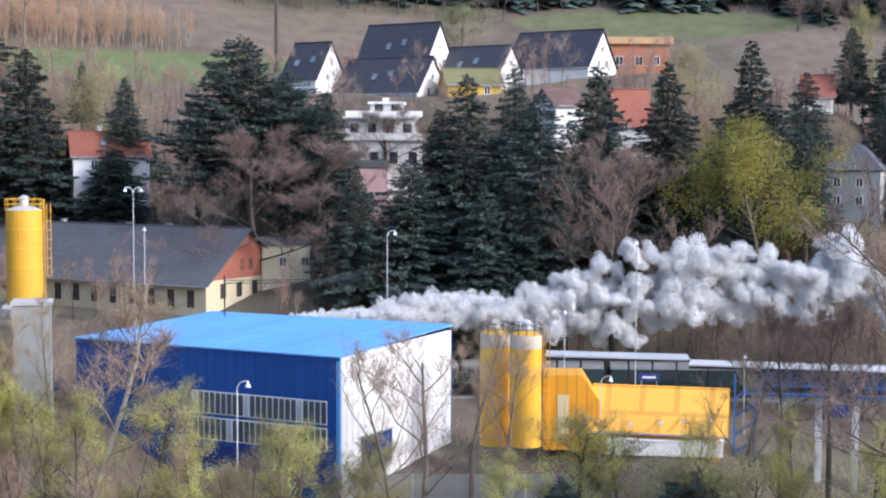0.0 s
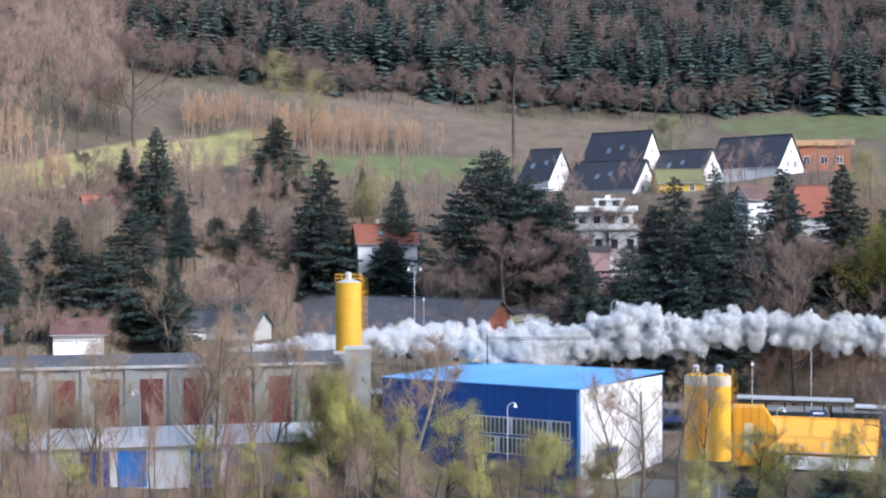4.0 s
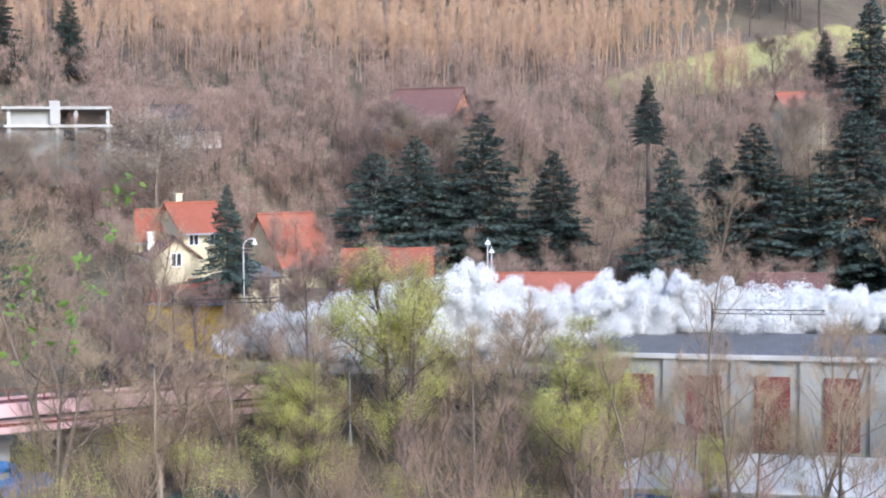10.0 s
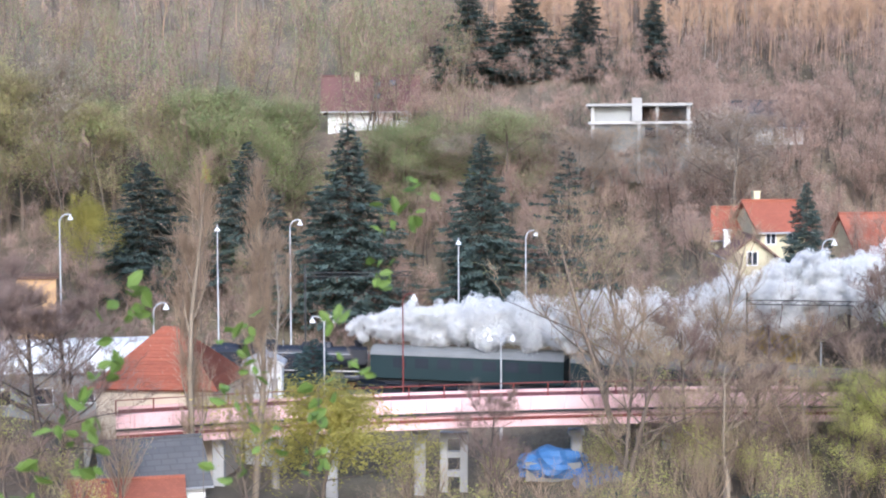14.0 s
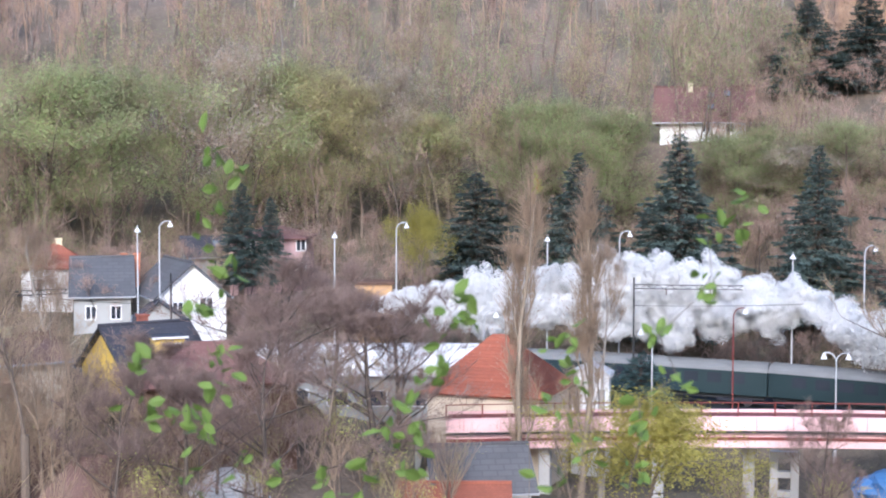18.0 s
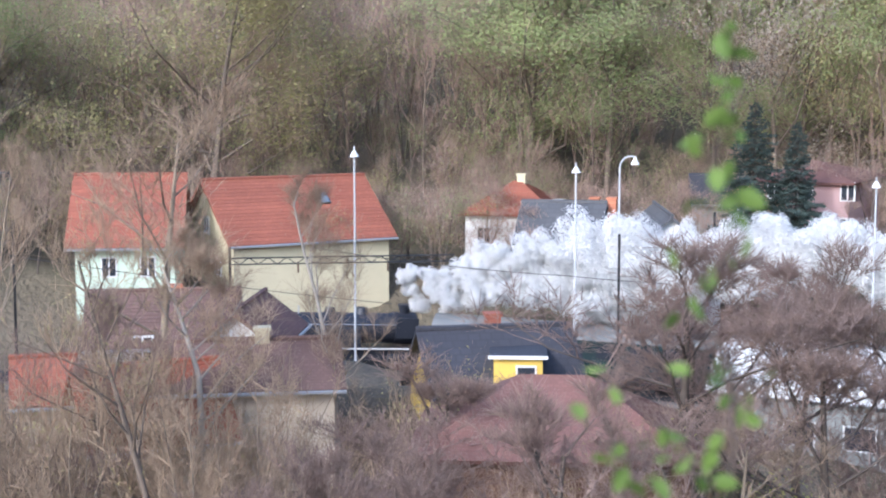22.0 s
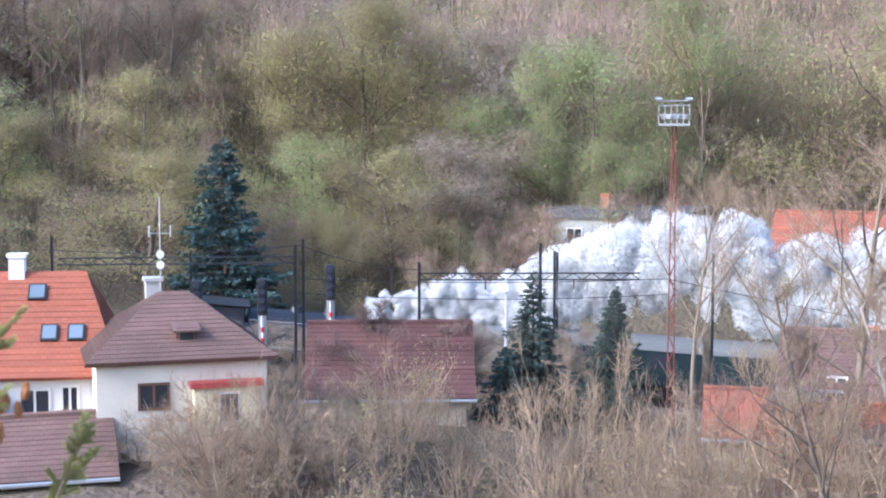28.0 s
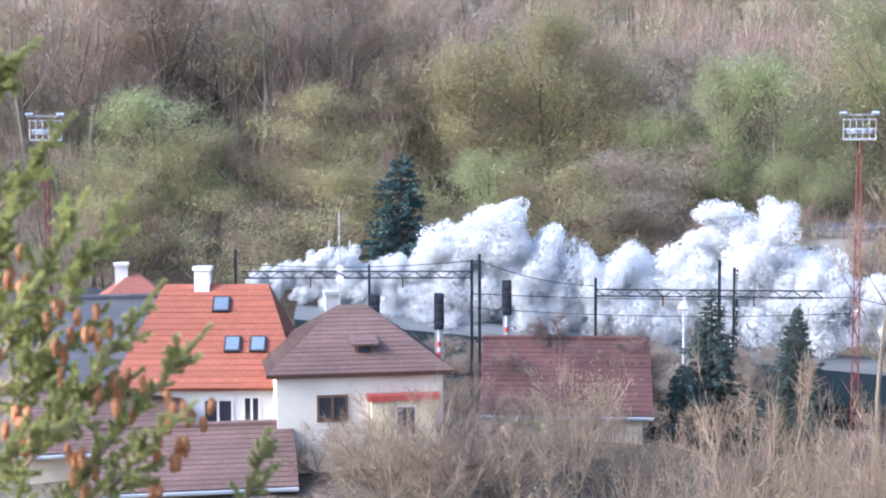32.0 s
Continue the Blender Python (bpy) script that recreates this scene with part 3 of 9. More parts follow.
def house(name, label, x, y, z, rz, w, hw, hr, dep=9.0, ridge="x", wall=PLASTER_WHITE, roof=TILE_RED, spots=(), chimneys=(), over=0.45, gable=None, skylights=(), group="", hip=0.5, category="house", pane=GLASS, courses=0.0, frames=FRAME_WHITE):
    """A house with its base in the middle of the ground at (x, y, z). ridge: x across, y to the front, hip, flat or shed. chimneys: (x, y, height over the eaves, material)."""
    top = empty(name, pose(x, y, z, 0, 0, rz), label, category, group)
    c, s_ = math.cos(radians(rz)), math.sin(radians(rz))
    corners = [(x + c * a - s_ * b, y + s_ * a + c * b) for a in (-w / 2, w / 2) for b in (-dep / 2, dep / 2)]
    low = min(min(gz(*p) for p in corners) - z - 0.25, -0.2)
    a, b = w / 2, dep / 2
    body = bmesh.new()
    if ridge in ("flat", "hip"):
        add_box(body, -a, a, -b, b, low, hw)
    elif ridge == "x":
        add_faces(body, [(-a, -b, low), (a, -b, low), (a, b, low), (-a, b, low), (-a, -b, hw), (a, -b, hw), (a, b, hw), (-a, b, hw), (-a, 0, hw + hr - 0.12), (a, 0, hw + hr - 0.12)],
                  [(0, 3, 2, 1), (0, 1, 5, 4), (2, 3, 7, 6), (1, 2, 6, 9, 5), (3, 0, 4, 8, 7), (4, 5, 9, 8), (6, 7, 8, 9)])
    elif ridge == "y":
        add_faces(body, [(-a, -b, low), (a, -b, low), (a, b, low), (-a, b, low), (-a, -b, hw), (a, -b, hw), (a, b, hw), (-a, b, hw), (0, -b, hw + hr - 0.12), (0, b, hw + hr - 0.12)],
                  [(0, 3, 2, 1), (1, 2, 6, 5), (3, 0, 4, 7), (0, 1, 5, 8, 4), (2, 3, 7, 9, 6), (5, 6, 9, 8), (7, 4, 8, 9)])
    elif ridge == "shed":
        add_faces(body, [(-a, -b, low), (a, -b, low), (a, b, low), (-a, b, low), (-a, -b, hw), (a, -b, hw), (a, b, hw + hr - 0.1), (-a, b, hw + hr - 0.1)],
                  [(0, 3, 2, 1), (0, 1, 5, 4), (2, 3, 7, 6), (1, 2, 6, 5), (3, 0, 4, 7), (4, 5, 6, 7)])
    walls = part("wall", body, wall, top)
    th, o = 0.16, over
    dz = th * 0.7
    roofs = []
    if ridge == "flat":
        cap = box(-a - o * 0.5, a + o * 0.5, -b - o * 0.5, b + o * 0.5, hw, hw + max(hr, 0.25))
        roofs.append(part("roof", cap, roof, top))
    elif ridge == "x":
        k = hr / b
        for sg in (-1, 1):
            roofs.append(part("roof", slab([(-a - o, 0, hw + hr + dz), (a + o, 0, hw + hr + dz), (a + o, sg * (b + o), hw + dz - k * o), (-a - o, sg * (b + o), hw + dz - k * o)], th), roof, top))
    elif ridge == "y":
        k = hr / a
        for sg in (-1, 1):
            roofs.append(part("roof", slab([(0, -b - o, hw + hr + dz), (0, b + o, hw + hr + dz), (sg * (a + o), b + o, hw + dz - k * o), (sg * (a + o), -b - o, hw + dz - k * o)], th), roof, top))
    elif ridge == "shed":
        roofs.append(part("roof", slab([(-a - o, -b - o, hw + dz), (a + o, -b - o, hw + dz), (a + o, b + o, hw + hr + dz), (-a - o, b + o, hw + hr + dz)], th), roof, top))
    else:
        r = max(a - b * 2 * hip, 0.2)
        A, Bq = a + o, b + o
        e = hw - 0.05
        up = hw + hr + dz
        for pts in ([(-r, 0, up), (r, 0, up), (A, -Bq, e), (-A, -Bq, e)], [(r, 0, up), (-r, 0, up), (-A, Bq, e), (A, Bq, e)]):
            roofs.append(part("roof", slab(pts, th), roof, top))
        for pts in ([(r, 0, up), (A, Bq, e), (A, -Bq, e)], [(-r, 0, up), (-A, -Bq, e), (-A, Bq, e)]):
            roofs.append(part("roof", slab(pts, th), roof, top))
    if courses and ridge == "x":
        k = hr / b
        tile_courses(roofs[0], [(-a - o, 0, hw + hr + dz), (a + o, 0, hw + hr + dz)], [(-a - o, -b - o, hw + dz - k * o), (a + o, -b - o, hw + dz - k * o)], roof, courses)
    elif courses and ridge == "hip":
        tile_courses(roofs[0], [(-r, 0, up), (r, 0, up)], [(-A, -Bq, e), (A, -Bq, e)], roof, courses)
        tile_courses(roofs[2], [(r, 0, up), (r, 0, up)], [(A, -Bq, e), (A, Bq, e)], roof, courses)
        tile_courses(roofs[3], [(-r, 0, up), (-r, 0, up)], [(-A, Bq, e), (-A, -Bq, e)], roof, courses)
    if ridge in ("x", "y"):
        rb = tube((-a - o, 0, hw + hr + dz + 0.02), (a + o, 0, hw + hr + dz + 0.02), 0.13, sides=6) if ridge == "x" else tube((0, -b - o, hw + hr + dz + 0.02), (0, b + o, hw + hr + dz + 0.02), 0.13, sides=6)
        part("ridge_cap", rb, roof, top)
        for sg in (-1, 1):
            g = tube((-a - o, sg * (b + o + 0.06), hw + dz - hr / b * o - 0.1), (a + o, sg * (b + o + 0.06), hw + dz - hr / b * o - 0.1), 0.08, sides=6) if ridge == "x" else tube((sg * (a + o + 0.06), -b - o, hw + dz - hr / a * o - 0.1), (sg * (a + o + 0.06), b + o, hw + dz - hr / a * o - 0.1), 0.08, sides=6)
            part("gutter", g, GALV, top)
    if gable:
        if ridge == "x":
            for sg in (-1, 1):
                part("gable", add_faces(bmesh.new(), [(sg * (a + 0.04), -b, hw), (sg * (a + 0.04), b, hw), (sg * (a + 0.04), 0, hw + hr - 0.1), (sg * a, -b, hw), (sg * a, b, hw), (sg * a, 0, hw + hr - 0.1)], [(0, 1, 2), (3, 5, 4), (0, 3, 4, 1), (1, 4, 5, 2), (2, 5, 3, 0)]), gable, top)
        else:
            for sg in (-1, 1):
                part("gable", add_faces(bmesh.new(), [(-a, sg * (b + 0.04), hw), (a, sg * (b + 0.04), hw), (0, sg * (b + 0.04), hw + hr - 0.1), (-a, sg * b, hw), (a, sg * b, hw), (0, sg * b, hw + hr - 0.1)], [(0, 1, 2), (3, 5, 4), (0, 3, 4, 1), (1, 4, 5, 2), (2, 5, 3, 0)]), gable, top)
    windows_on(walls, spots, w, dep, pane, frames)
    for cx, cy, ch, cm in chimneys:
        chimney(top, cx, cy, hw, hw + ch, cm)
    for sx, sy, sw, sl in skylights:
        k = hr / b if ridge == "x" else (hr + dz + 0.05) / (b + o)
        zz = hw + hr + dz - k * abs(sy)
        ang = math.degrees(math.atan(k)) * (1 if sy < 0 else -1)
        fr = part("skylight", box(-sw / 2 - 0.07, sw / 2 + 0.07, -sl / 2 - 0.07, sl / 2 + 0.07, 0.02, 0.13), DARK_STEEL, top)
        fr.matrix_basis = pose(sx, sy, zz, ang)
        part("pane", box(-sw / 2, sw / 2, -sl / 2, sl / 2, 0.12, 0.15), GLASS_SKY, fr)
    return top


# ---- poles and lamps ----
def lamp_post(label, x, y, ztop, rz=0, kind="arm", material=PALE_PAINT, group="station lamps", reach=1.1):
    """A steel lamp post: one curved arm, a double arm or a lantern on top."""
    base = gz(x, y) - 0.1
    h = ztop - base
    top = empty("street_lamp", pose(x, y, base, 0, 0, rz), label, "lamp", group)
    part("base", tube((0, 0, 0), (0, 0, 1.1), 0.16, 0.13), CONCRETE, top)
    bm = tube((0, 0, 1.0), (0, 0, h - 0.7), 0.075, 0.05)
    part("pole", bm, material, top)
    arms = [1] if kind == "arm" else ([-1, 1] if kind == "double" else [])
    for sg in arms:
        arm = bmesh.new()
        last = Vector((0, 0, h - 0.75))
        for i in range(1, 7):
            a = i / 6 * math.pi * 0.62
            p = Vector((sg * reach * 0.62 * (1 - math.cos(a)), 0, h - 0.75 + 0.72 * math.sin(a)))
            add_tube(arm, last, p, 0.05, sides=6)
            last = p
        arm_ob = part("arm", arm, material, top)
        head = bmesh.new()
        bmesh.ops.create_cone(head, cap_ends=True, segments=10, radius1=0.27, radius2=0.09, depth=0.34, matrix=Matrix.Translation((last.x, 0, last.z - 0.28)))
        add_tube(head, (last.x, 0, last.z - 0.1), (last.x, 0, last.z + 0.03), 0.09, 0.06)
        part("shade", head, LAMP_WHITE, arm_ob)
    if kind == "top":
        head = bmesh.new()
        bmesh.ops.create_cone(head, cap_ends=True, segments=10, radius1=0.28, radius2=0.09, depth=0.34, matrix=Matrix.Translation((0, 0, h - 0.42)))
        part("neck", tube((0, 0, h - 0.72), (0, 0, h), 0.05, sides=6), material, top)
        part("shade", head, LAMP_WHITE, top)
    return top


def flood_mast(label, x, y, ztop, rz):
    """A tall red lattice mast with a caged platform of floodlights."""
    base = gz(x, y) - 0.2
    h = ztop - base
    top = empty("flood_mast", pose(x, y, base, 0, 0, rz), label, "mast", "yard floodlight masts")
    for sx in (-1, 1):
        for sy in (-1, 1):
            part("leg", tube((sx * 0.2, sy * 0.2, 0), (sx * 0.1, sy * 0.1, h - 1.5), 0.04, sides=5), RED_STEEL, top)
    n = int((h - 2) / 0.8)
    br = bmesh.new()
    for i in range(n):
        z0, z1 = i * 0.8, (i + 1) * 0.8
        a0, a1 = 0.2 - 0.1 * z0 / h, 0.2 - 0.1 * z1 / h
        sg = 1 if i % 2 else -1
        for sy in (-1, 1):
            add_tube(br, (-sg * a0, sy * a0, z0), (sg * a1, sy * a1, z1), 0.025, sides=4)
            add_tube(br, (sy * a0, -sg * a0, z0), (sy * a1, sg * a1, z1), 0.025, sides=4)
    part("bracing", br, RED_STEEL, top)
    plat = part("platform", box(-0.85, 0.85, -0.6, 0.6, h - 1.55, h - 1.45), GALV, top)
    rails = bmesh.new()
    for z in (h - 0.95, h - 0.45):
        for sy in (-0.58, 0.58):
            add_tube(rails, (-0.83, sy, z), (0.83, sy, z), 0.025, sides=5)
        for sx in (-0.83, 0.83):
            add_tube(rails, (sx, -0.58, z), (sx, 0.58, z), 0.025, sides=5)
    part("railing", rails, GALV, plat)
    for i in range(6):
        part("post", tube((-0.83 + i * 0.332, -0.58, h - 1.5), (-0.83 + i * 0.332, -0.58, h - 0.4), 0.025, sides=5), GALV, plat)
    for i in range(5):
        fl = part("floodlight", box(-0.14, 0.14, -0.1, 0.1, -0.13, 0.13, 0.03), GALV, plat)
        fl.matrix_basis = pose(-0.6 + i * 0.3, 0.1 * (-1) ** i, h - 1.05, 20, 0, 30 * (i - 2))
    part("cross_arm", tube((-1.0, 0, h - 0.2), (1.0, 0, h - 0.2), 0.04, sides=5), GALV, plat)
    for sx in (-0.85, 0.8):
        fl = part("floodlight", box(-0.2, 0.2, -0.12, 0.12, -0.04, 0.06, 0.02), GALV, plat)
        fl.matrix_basis = pose(sx, 0, h - 0.1, 25, 0, 0)
    return top


def signal(label, x, y, ztop, rz, lenses=4):
    base = gz(x, y) - 0.1
    h = ztop - base
    top = empty("railway_signal", pose(x, y, base, 0, 0, rz), label, "signal", "railway signals")
    part("post", tube((0, 0, 0), (0, 0, h - 0.4), 0.07), PALE_PAINT, top)
    for i in range(3):
        part("band", tube((0, 0, h - 2.6 - i * 0.5), (0, 0, h - 2.36 - i * 0.5), 0.085), RED_PAINT, top)
    head = part("signal_head", box(-0.24, 0.24, -0.34, -0.08, h - 1.75, h, 0.05), BLACK_PAINT, top)
    for i in range(lenses):
        z = h - 0.25 - i * 0.4
        part("hood", tube((0, -0.34, z), (0, -0.58, z + 0.02), 0.15, 0.13, 10), BLACK_PAINT, head)
    part("ladder", box(-0.2, 0.2, 0.12, 0.17, 0.3, h - 1.0), GALV, top)
    return top


def overhead_post(label, x, y, ztop, rz, span=0.0, boom_z=0.6, steel=DARK_STEEL):
    """A steel mast of the overhead line, with a lattice boom of the given span to its right."""
    base = gz(x, y) - 0.1
    h = ztop - base
    top = empty("catenary_mast", pose(x, y, base, 0, 0, rz), label, "mast", "overhead line masts")
    for sx in (-0.06, 0.06):
        part("flange", box(sx - 0.015, sx + 0.015, -0.06, 0.06, 0, h), steel, top)
    part("web", box(-0.05, 0.05, -0.02, 0.02, 0, h), steel, top)
    if span:
        boom = bmesh.new()
        zz, dp = h - boom_z, 0.34
        for z in (zz, zz - dp):
            add_box(boom, 0 if span > 0 else span, span if span > 0 else 0, -0.04, 0.04, z - 0.035, z + 0.035)
        k = int(abs(span) / 0.5)
        for i in range(k):
            x0, x1 = span * i / k, span * (i + 1) / k
            add_tube(boom, (x0, 0, zz - (dp if i % 2 else 0)), (x1, 0, zz - (0 if i % 2 else dp)), 0.025, sides=4)
        part("boom", boom, steel, top)
        for u in (0.3, 0.7):
            part("insulator", tube((span * u, 0, zz - dp), (span * u, 0, zz - dp - 0.5), 0.05, sides=6), TIMBER, top)
    return top


def wire(name, pts, r=0.02, sag=0.0, label="thin dark overhead wire", material=DARK_STEEL):
    cu = bpy.data.curves.new(name, "CURVE")
    cu.dimensions, cu.bevel_depth, cu.bevel_resolution = "3D", r, 0
    sp = cu.splines.new("POLY")
    full = []
    for a, b in zip(pts[:-1], pts[1:]):
        for k in range(8):
            t = k / 8
            v = Vector(a).lerp(Vector(b), t)
            v.z -= sag * 4 * t * (1 - t)
            full.append(v)
    full.append(Vector(pts[-1]))
    sp.points.add(len(full) - 1)
    for q, v in zip(sp.points, full):
        q.co = (*v, 1)
    cu.materials.append(material)
    return tagged(new(name, cu), label, "wire")


# ---- trees ----
def prisms(segs, sides=3):
    """Vertices and faces of tapered prisms. segs: rows of start, end and two radii."""
    segs = np.asarray(segs, float)
    a, b, r0, r1 = segs[:, 0:3], segs[:, 3:6], segs[:, 6], segs[:, 7]
    d = b - a
    d /= np.maximum(np.linalg.norm(d, axis=1), 1e-9)[:, None]
    ref = np.where(np.abs(d[:, 2:3]) > 0.9, np.array([[1.0, 0, 0]]), np.array([[0, 0, 1.0]]))
    u = np.cross(d, ref)
    u /= np.linalg.norm(u, axis=1)[:, None]
    v = np.cross(d, u)
    rings = []
    for base, r in ((a, r0), (b, r1)):
        for k in range(sides):
            t = 2 * math.pi * k / sides
            rings.append(base + (u * math.cos(t) + v * math.sin(t)) * r[:, None])
    verts = np.stack(rings, 1).reshape(-1, 3)
    n = len(segs)
    off = np.arange(n)[:, None] * (2 * sides)
    quads = [np.concatenate([off + k, off + (k + 1) % sides, off + sides + (k + 1) % sides, off + sides + k], 1) for k in range(sides)]
    return verts, np.concatenate(quads)


def tri_leaves(rng, at, size, mid=None):
    """Small leaves at the given points, turned more or less up and out of the crown."""
    n = len(at)
    out = at - (at.mean(0) if mid is None else mid)
    out /= np.maximum(np.linalg.norm(out, axis=1), 1e-6)[:, None]
    face = out * 0.75 + np.array([0, 0, 0.2]) + rng.normal(size=(n, 3)) * 0.35
    face /= np.linalg.norm(face, axis=1)[:, None]
    a = rng.normal(size=(n, 3))
    a -= face * (a * face).sum(1)[:, None]
    a /= np.maximum(np.linalg.norm(a, axis=1), 1e-6)[:, None]
    b = np.cross(face, a)
    s = size * rng.uniform(0.6, 1.4, (n, 1))
    verts = np.stack([at - a * s - b * s * 0.55, at + a * s, at - a * s + b * s * 0.55], 1).reshape(-1, 3)
    return verts, np.arange(3 * n).reshape(n, 3)


def slivers(rng, at, way, length, width):
    """Thin pointed twigs from the given points."""
    n = len(at)
    d = way + rng.normal(size=(n, 3)) * 0.35
    d /= np.linalg.norm(d, axis=1)[:, None]
    b = np.cross(d, rng.normal(size=(n, 3)))
    b /= np.maximum(np.linalg.norm(b, axis=1), 1e-6)[:, None]
    L = length * rng.uniform(0.5, 1.4, (n, 1))
    verts = np.stack([at - b * width / 2, at + d * L, at + b * width / 2], 1).reshape(-1, 3)
    return verts, np.arange(3 * n).reshape(n, 3)


def raw_mesh(name, verts, faces, material):
    verts, faces = np.asarray(verts, np.float32), np.asarray(faces, np.int32)
    me = bpy.data.meshes.new(name)
    me.vertices.add(len(verts))
    me.vertices.foreach_set("co", verts.ravel())
    k = faces.shape[1]
    me.loops.add(faces.size)
    me.loops.foreach_set("vertex_index", faces.ravel())
    me.polygons.add(len(faces))
    me.polygons.foreach_set("loop_start", np.arange(0, faces.size, k, dtype=np.int32))
    me.polygons.foreach_set("loop_total", np.full(len(faces), k, np.int32))
    me.update(calc_edges=True)
    me.materials.append(material)
    return me


def grow(rng, height, spread, levels=4, trunk_r=0.2, first=0.25, kids=(7, 5, 4, 3), up=0.35, upright=0.0):
    """Branches of a tree one unit high scale: rows of start, end, radii, and the points of its outer twigs."""
    segs, tips, trunk = [], [], []

    def bough(p, d, length, r, level):
        steps = 5 if level == 0 else 3
        pts = [p]
        for i in range(steps):
            d = (d + rng.normal(size=3) * (0.06 if level == 0 else 0.17) + np.array([0, 0, up * 0.25 if level else 0.05])).astype(float)
            d /= np.linalg.norm(d)
            q = pts[-1] + d * length / steps
            r1 = r * (1 - 0.72 * (i + 1) / steps)
            r0 = r * (1 - 0.72 * i / steps)
            (trunk if level == 0 else segs).append((*pts[-1], *q, r0, r1))
            pts.append(q)
        if level >= levels - 1:
            tips.extend([(*p_, *d) for p_ in pts[1:]])
            return
        for k in range(kids[level]):
            t = first + (1 - first) * (k + rng.uniform(0.1, 0.9)) / kids[level] if level == 0 else rng.uniform(0.25, 1.0)
            j = min(int(t * steps), steps - 1)
            at = pts[j] + (pts[j + 1] - pts[j]) * (t * steps - j)
            ang = rng.uniform(0, 2 * math.pi)
            side = np.array([math.cos(ang), math.sin(ang), up + upright])
            nd = d * (0.55 if level else 0.15 + 0.35 * t) + side * rng.uniform(0.5, 0.9)
            nd /= np.linalg.norm(nd)
            shape = (max(math.sin(math.pi * min(1, 0.25 + t * 0.75)) ** 0.6, 0.42) if level == 0 else 1 - 0.4 * t)
            bough(at, nd, length * (spread if level == 0 else 0.55) * shape * rng.uniform(0.75, 1.15), r * 0.45 * (1 - 0.5 * t), level + 1)

    bough(np.zeros(3), np.array([0, 0, 1.0]), height, trunk_r, 0)
    return np.array(trunk), np.array(segs), np.array(tips)


TREES = {}


def twigs_at(rng, tips, count, length, droop=0.0, thick=0.009, stray=0.42):
    """Fine twigs that go on the way their boughs go."""
    rows = []
    for _ in range(count):
        d = tips[:, 3:] * 0.8 + rng.normal(size=(len(tips), 3)) * stray + np.array([0, 0, 0.25 - droop])
        d /= np.linalg.norm(d, axis=1)[:, None]
        e = tips[:, :3] + d * length * rng.uniform(0.4, 1.3, (len(tips), 1))
        rows.append(np.c_[tips[:, :3], e, np.full(len(tips), thick), np.full(len(tips), thick * 0.45)])
    return rows


def leafy_tree(kind, seed, height=14, spread=0.42, bark=BARK, twig=TWIG_TAN, leaf=None, leaf_n=0, leaf_size=0.15, levels=4, kids=(9, 6, 5, 3), up=0.35, first=0.25, upright=0.0, trunk_r=0.17, cloud=0.5, droop=0.0, extra=2, length=0.9, thick=0.009, clump=0):
    """A master tree with trunk, limbs and a crown of twigs and leaves, kept out of the scene until it is planted."""
    rng = np.random.default_rng(seed)
    trunk, segs, tips = grow(rng, height, spread, levels, trunk_r, first, kids, up, upright)
    out = {}
    out["trunk"] = raw_mesh("trunk", *prisms(trunk, 6), bark)
    big = segs[:, 6] > trunk_r * 0.14
    out["branchwork"] = raw_mesh("branchwork", *prisms(segs[big], 4), bark) if big.any() else None
    fine = segs[~big]
    fine[:, 6] = np.maximum(fine[:, 6], thick * 1.4)
    fine[:, 7] = np.maximum(fine[:, 7], 0.0045)
    out["twig_mass"] = raw_mesh("twig_mass", *prisms(np.concatenate([fine] + twigs_at(rng, tips, extra, length, droop, thick)), 3), twig)
    if leaf:
        some = tips[rng.integers(0, len(tips), clump)] if clump else tips
        pick = some[rng.integers(0, len(some), leaf_n)]
        at = pick[:, :3] + pick[:, 3:] * rng.uniform(0, length, (leaf_n, 1)) + rng.normal(size=(leaf_n, 3)) * cloud
        if droop:
            at[:, 2] -= rng.uniform(0, 1, leaf_n) ** 1.5 * droop * 2.2
        out["crown"] = raw_mesh("crown", *tri_leaves(rng, at, leaf_size), leaf)
    TREES[kind] = (out, height)


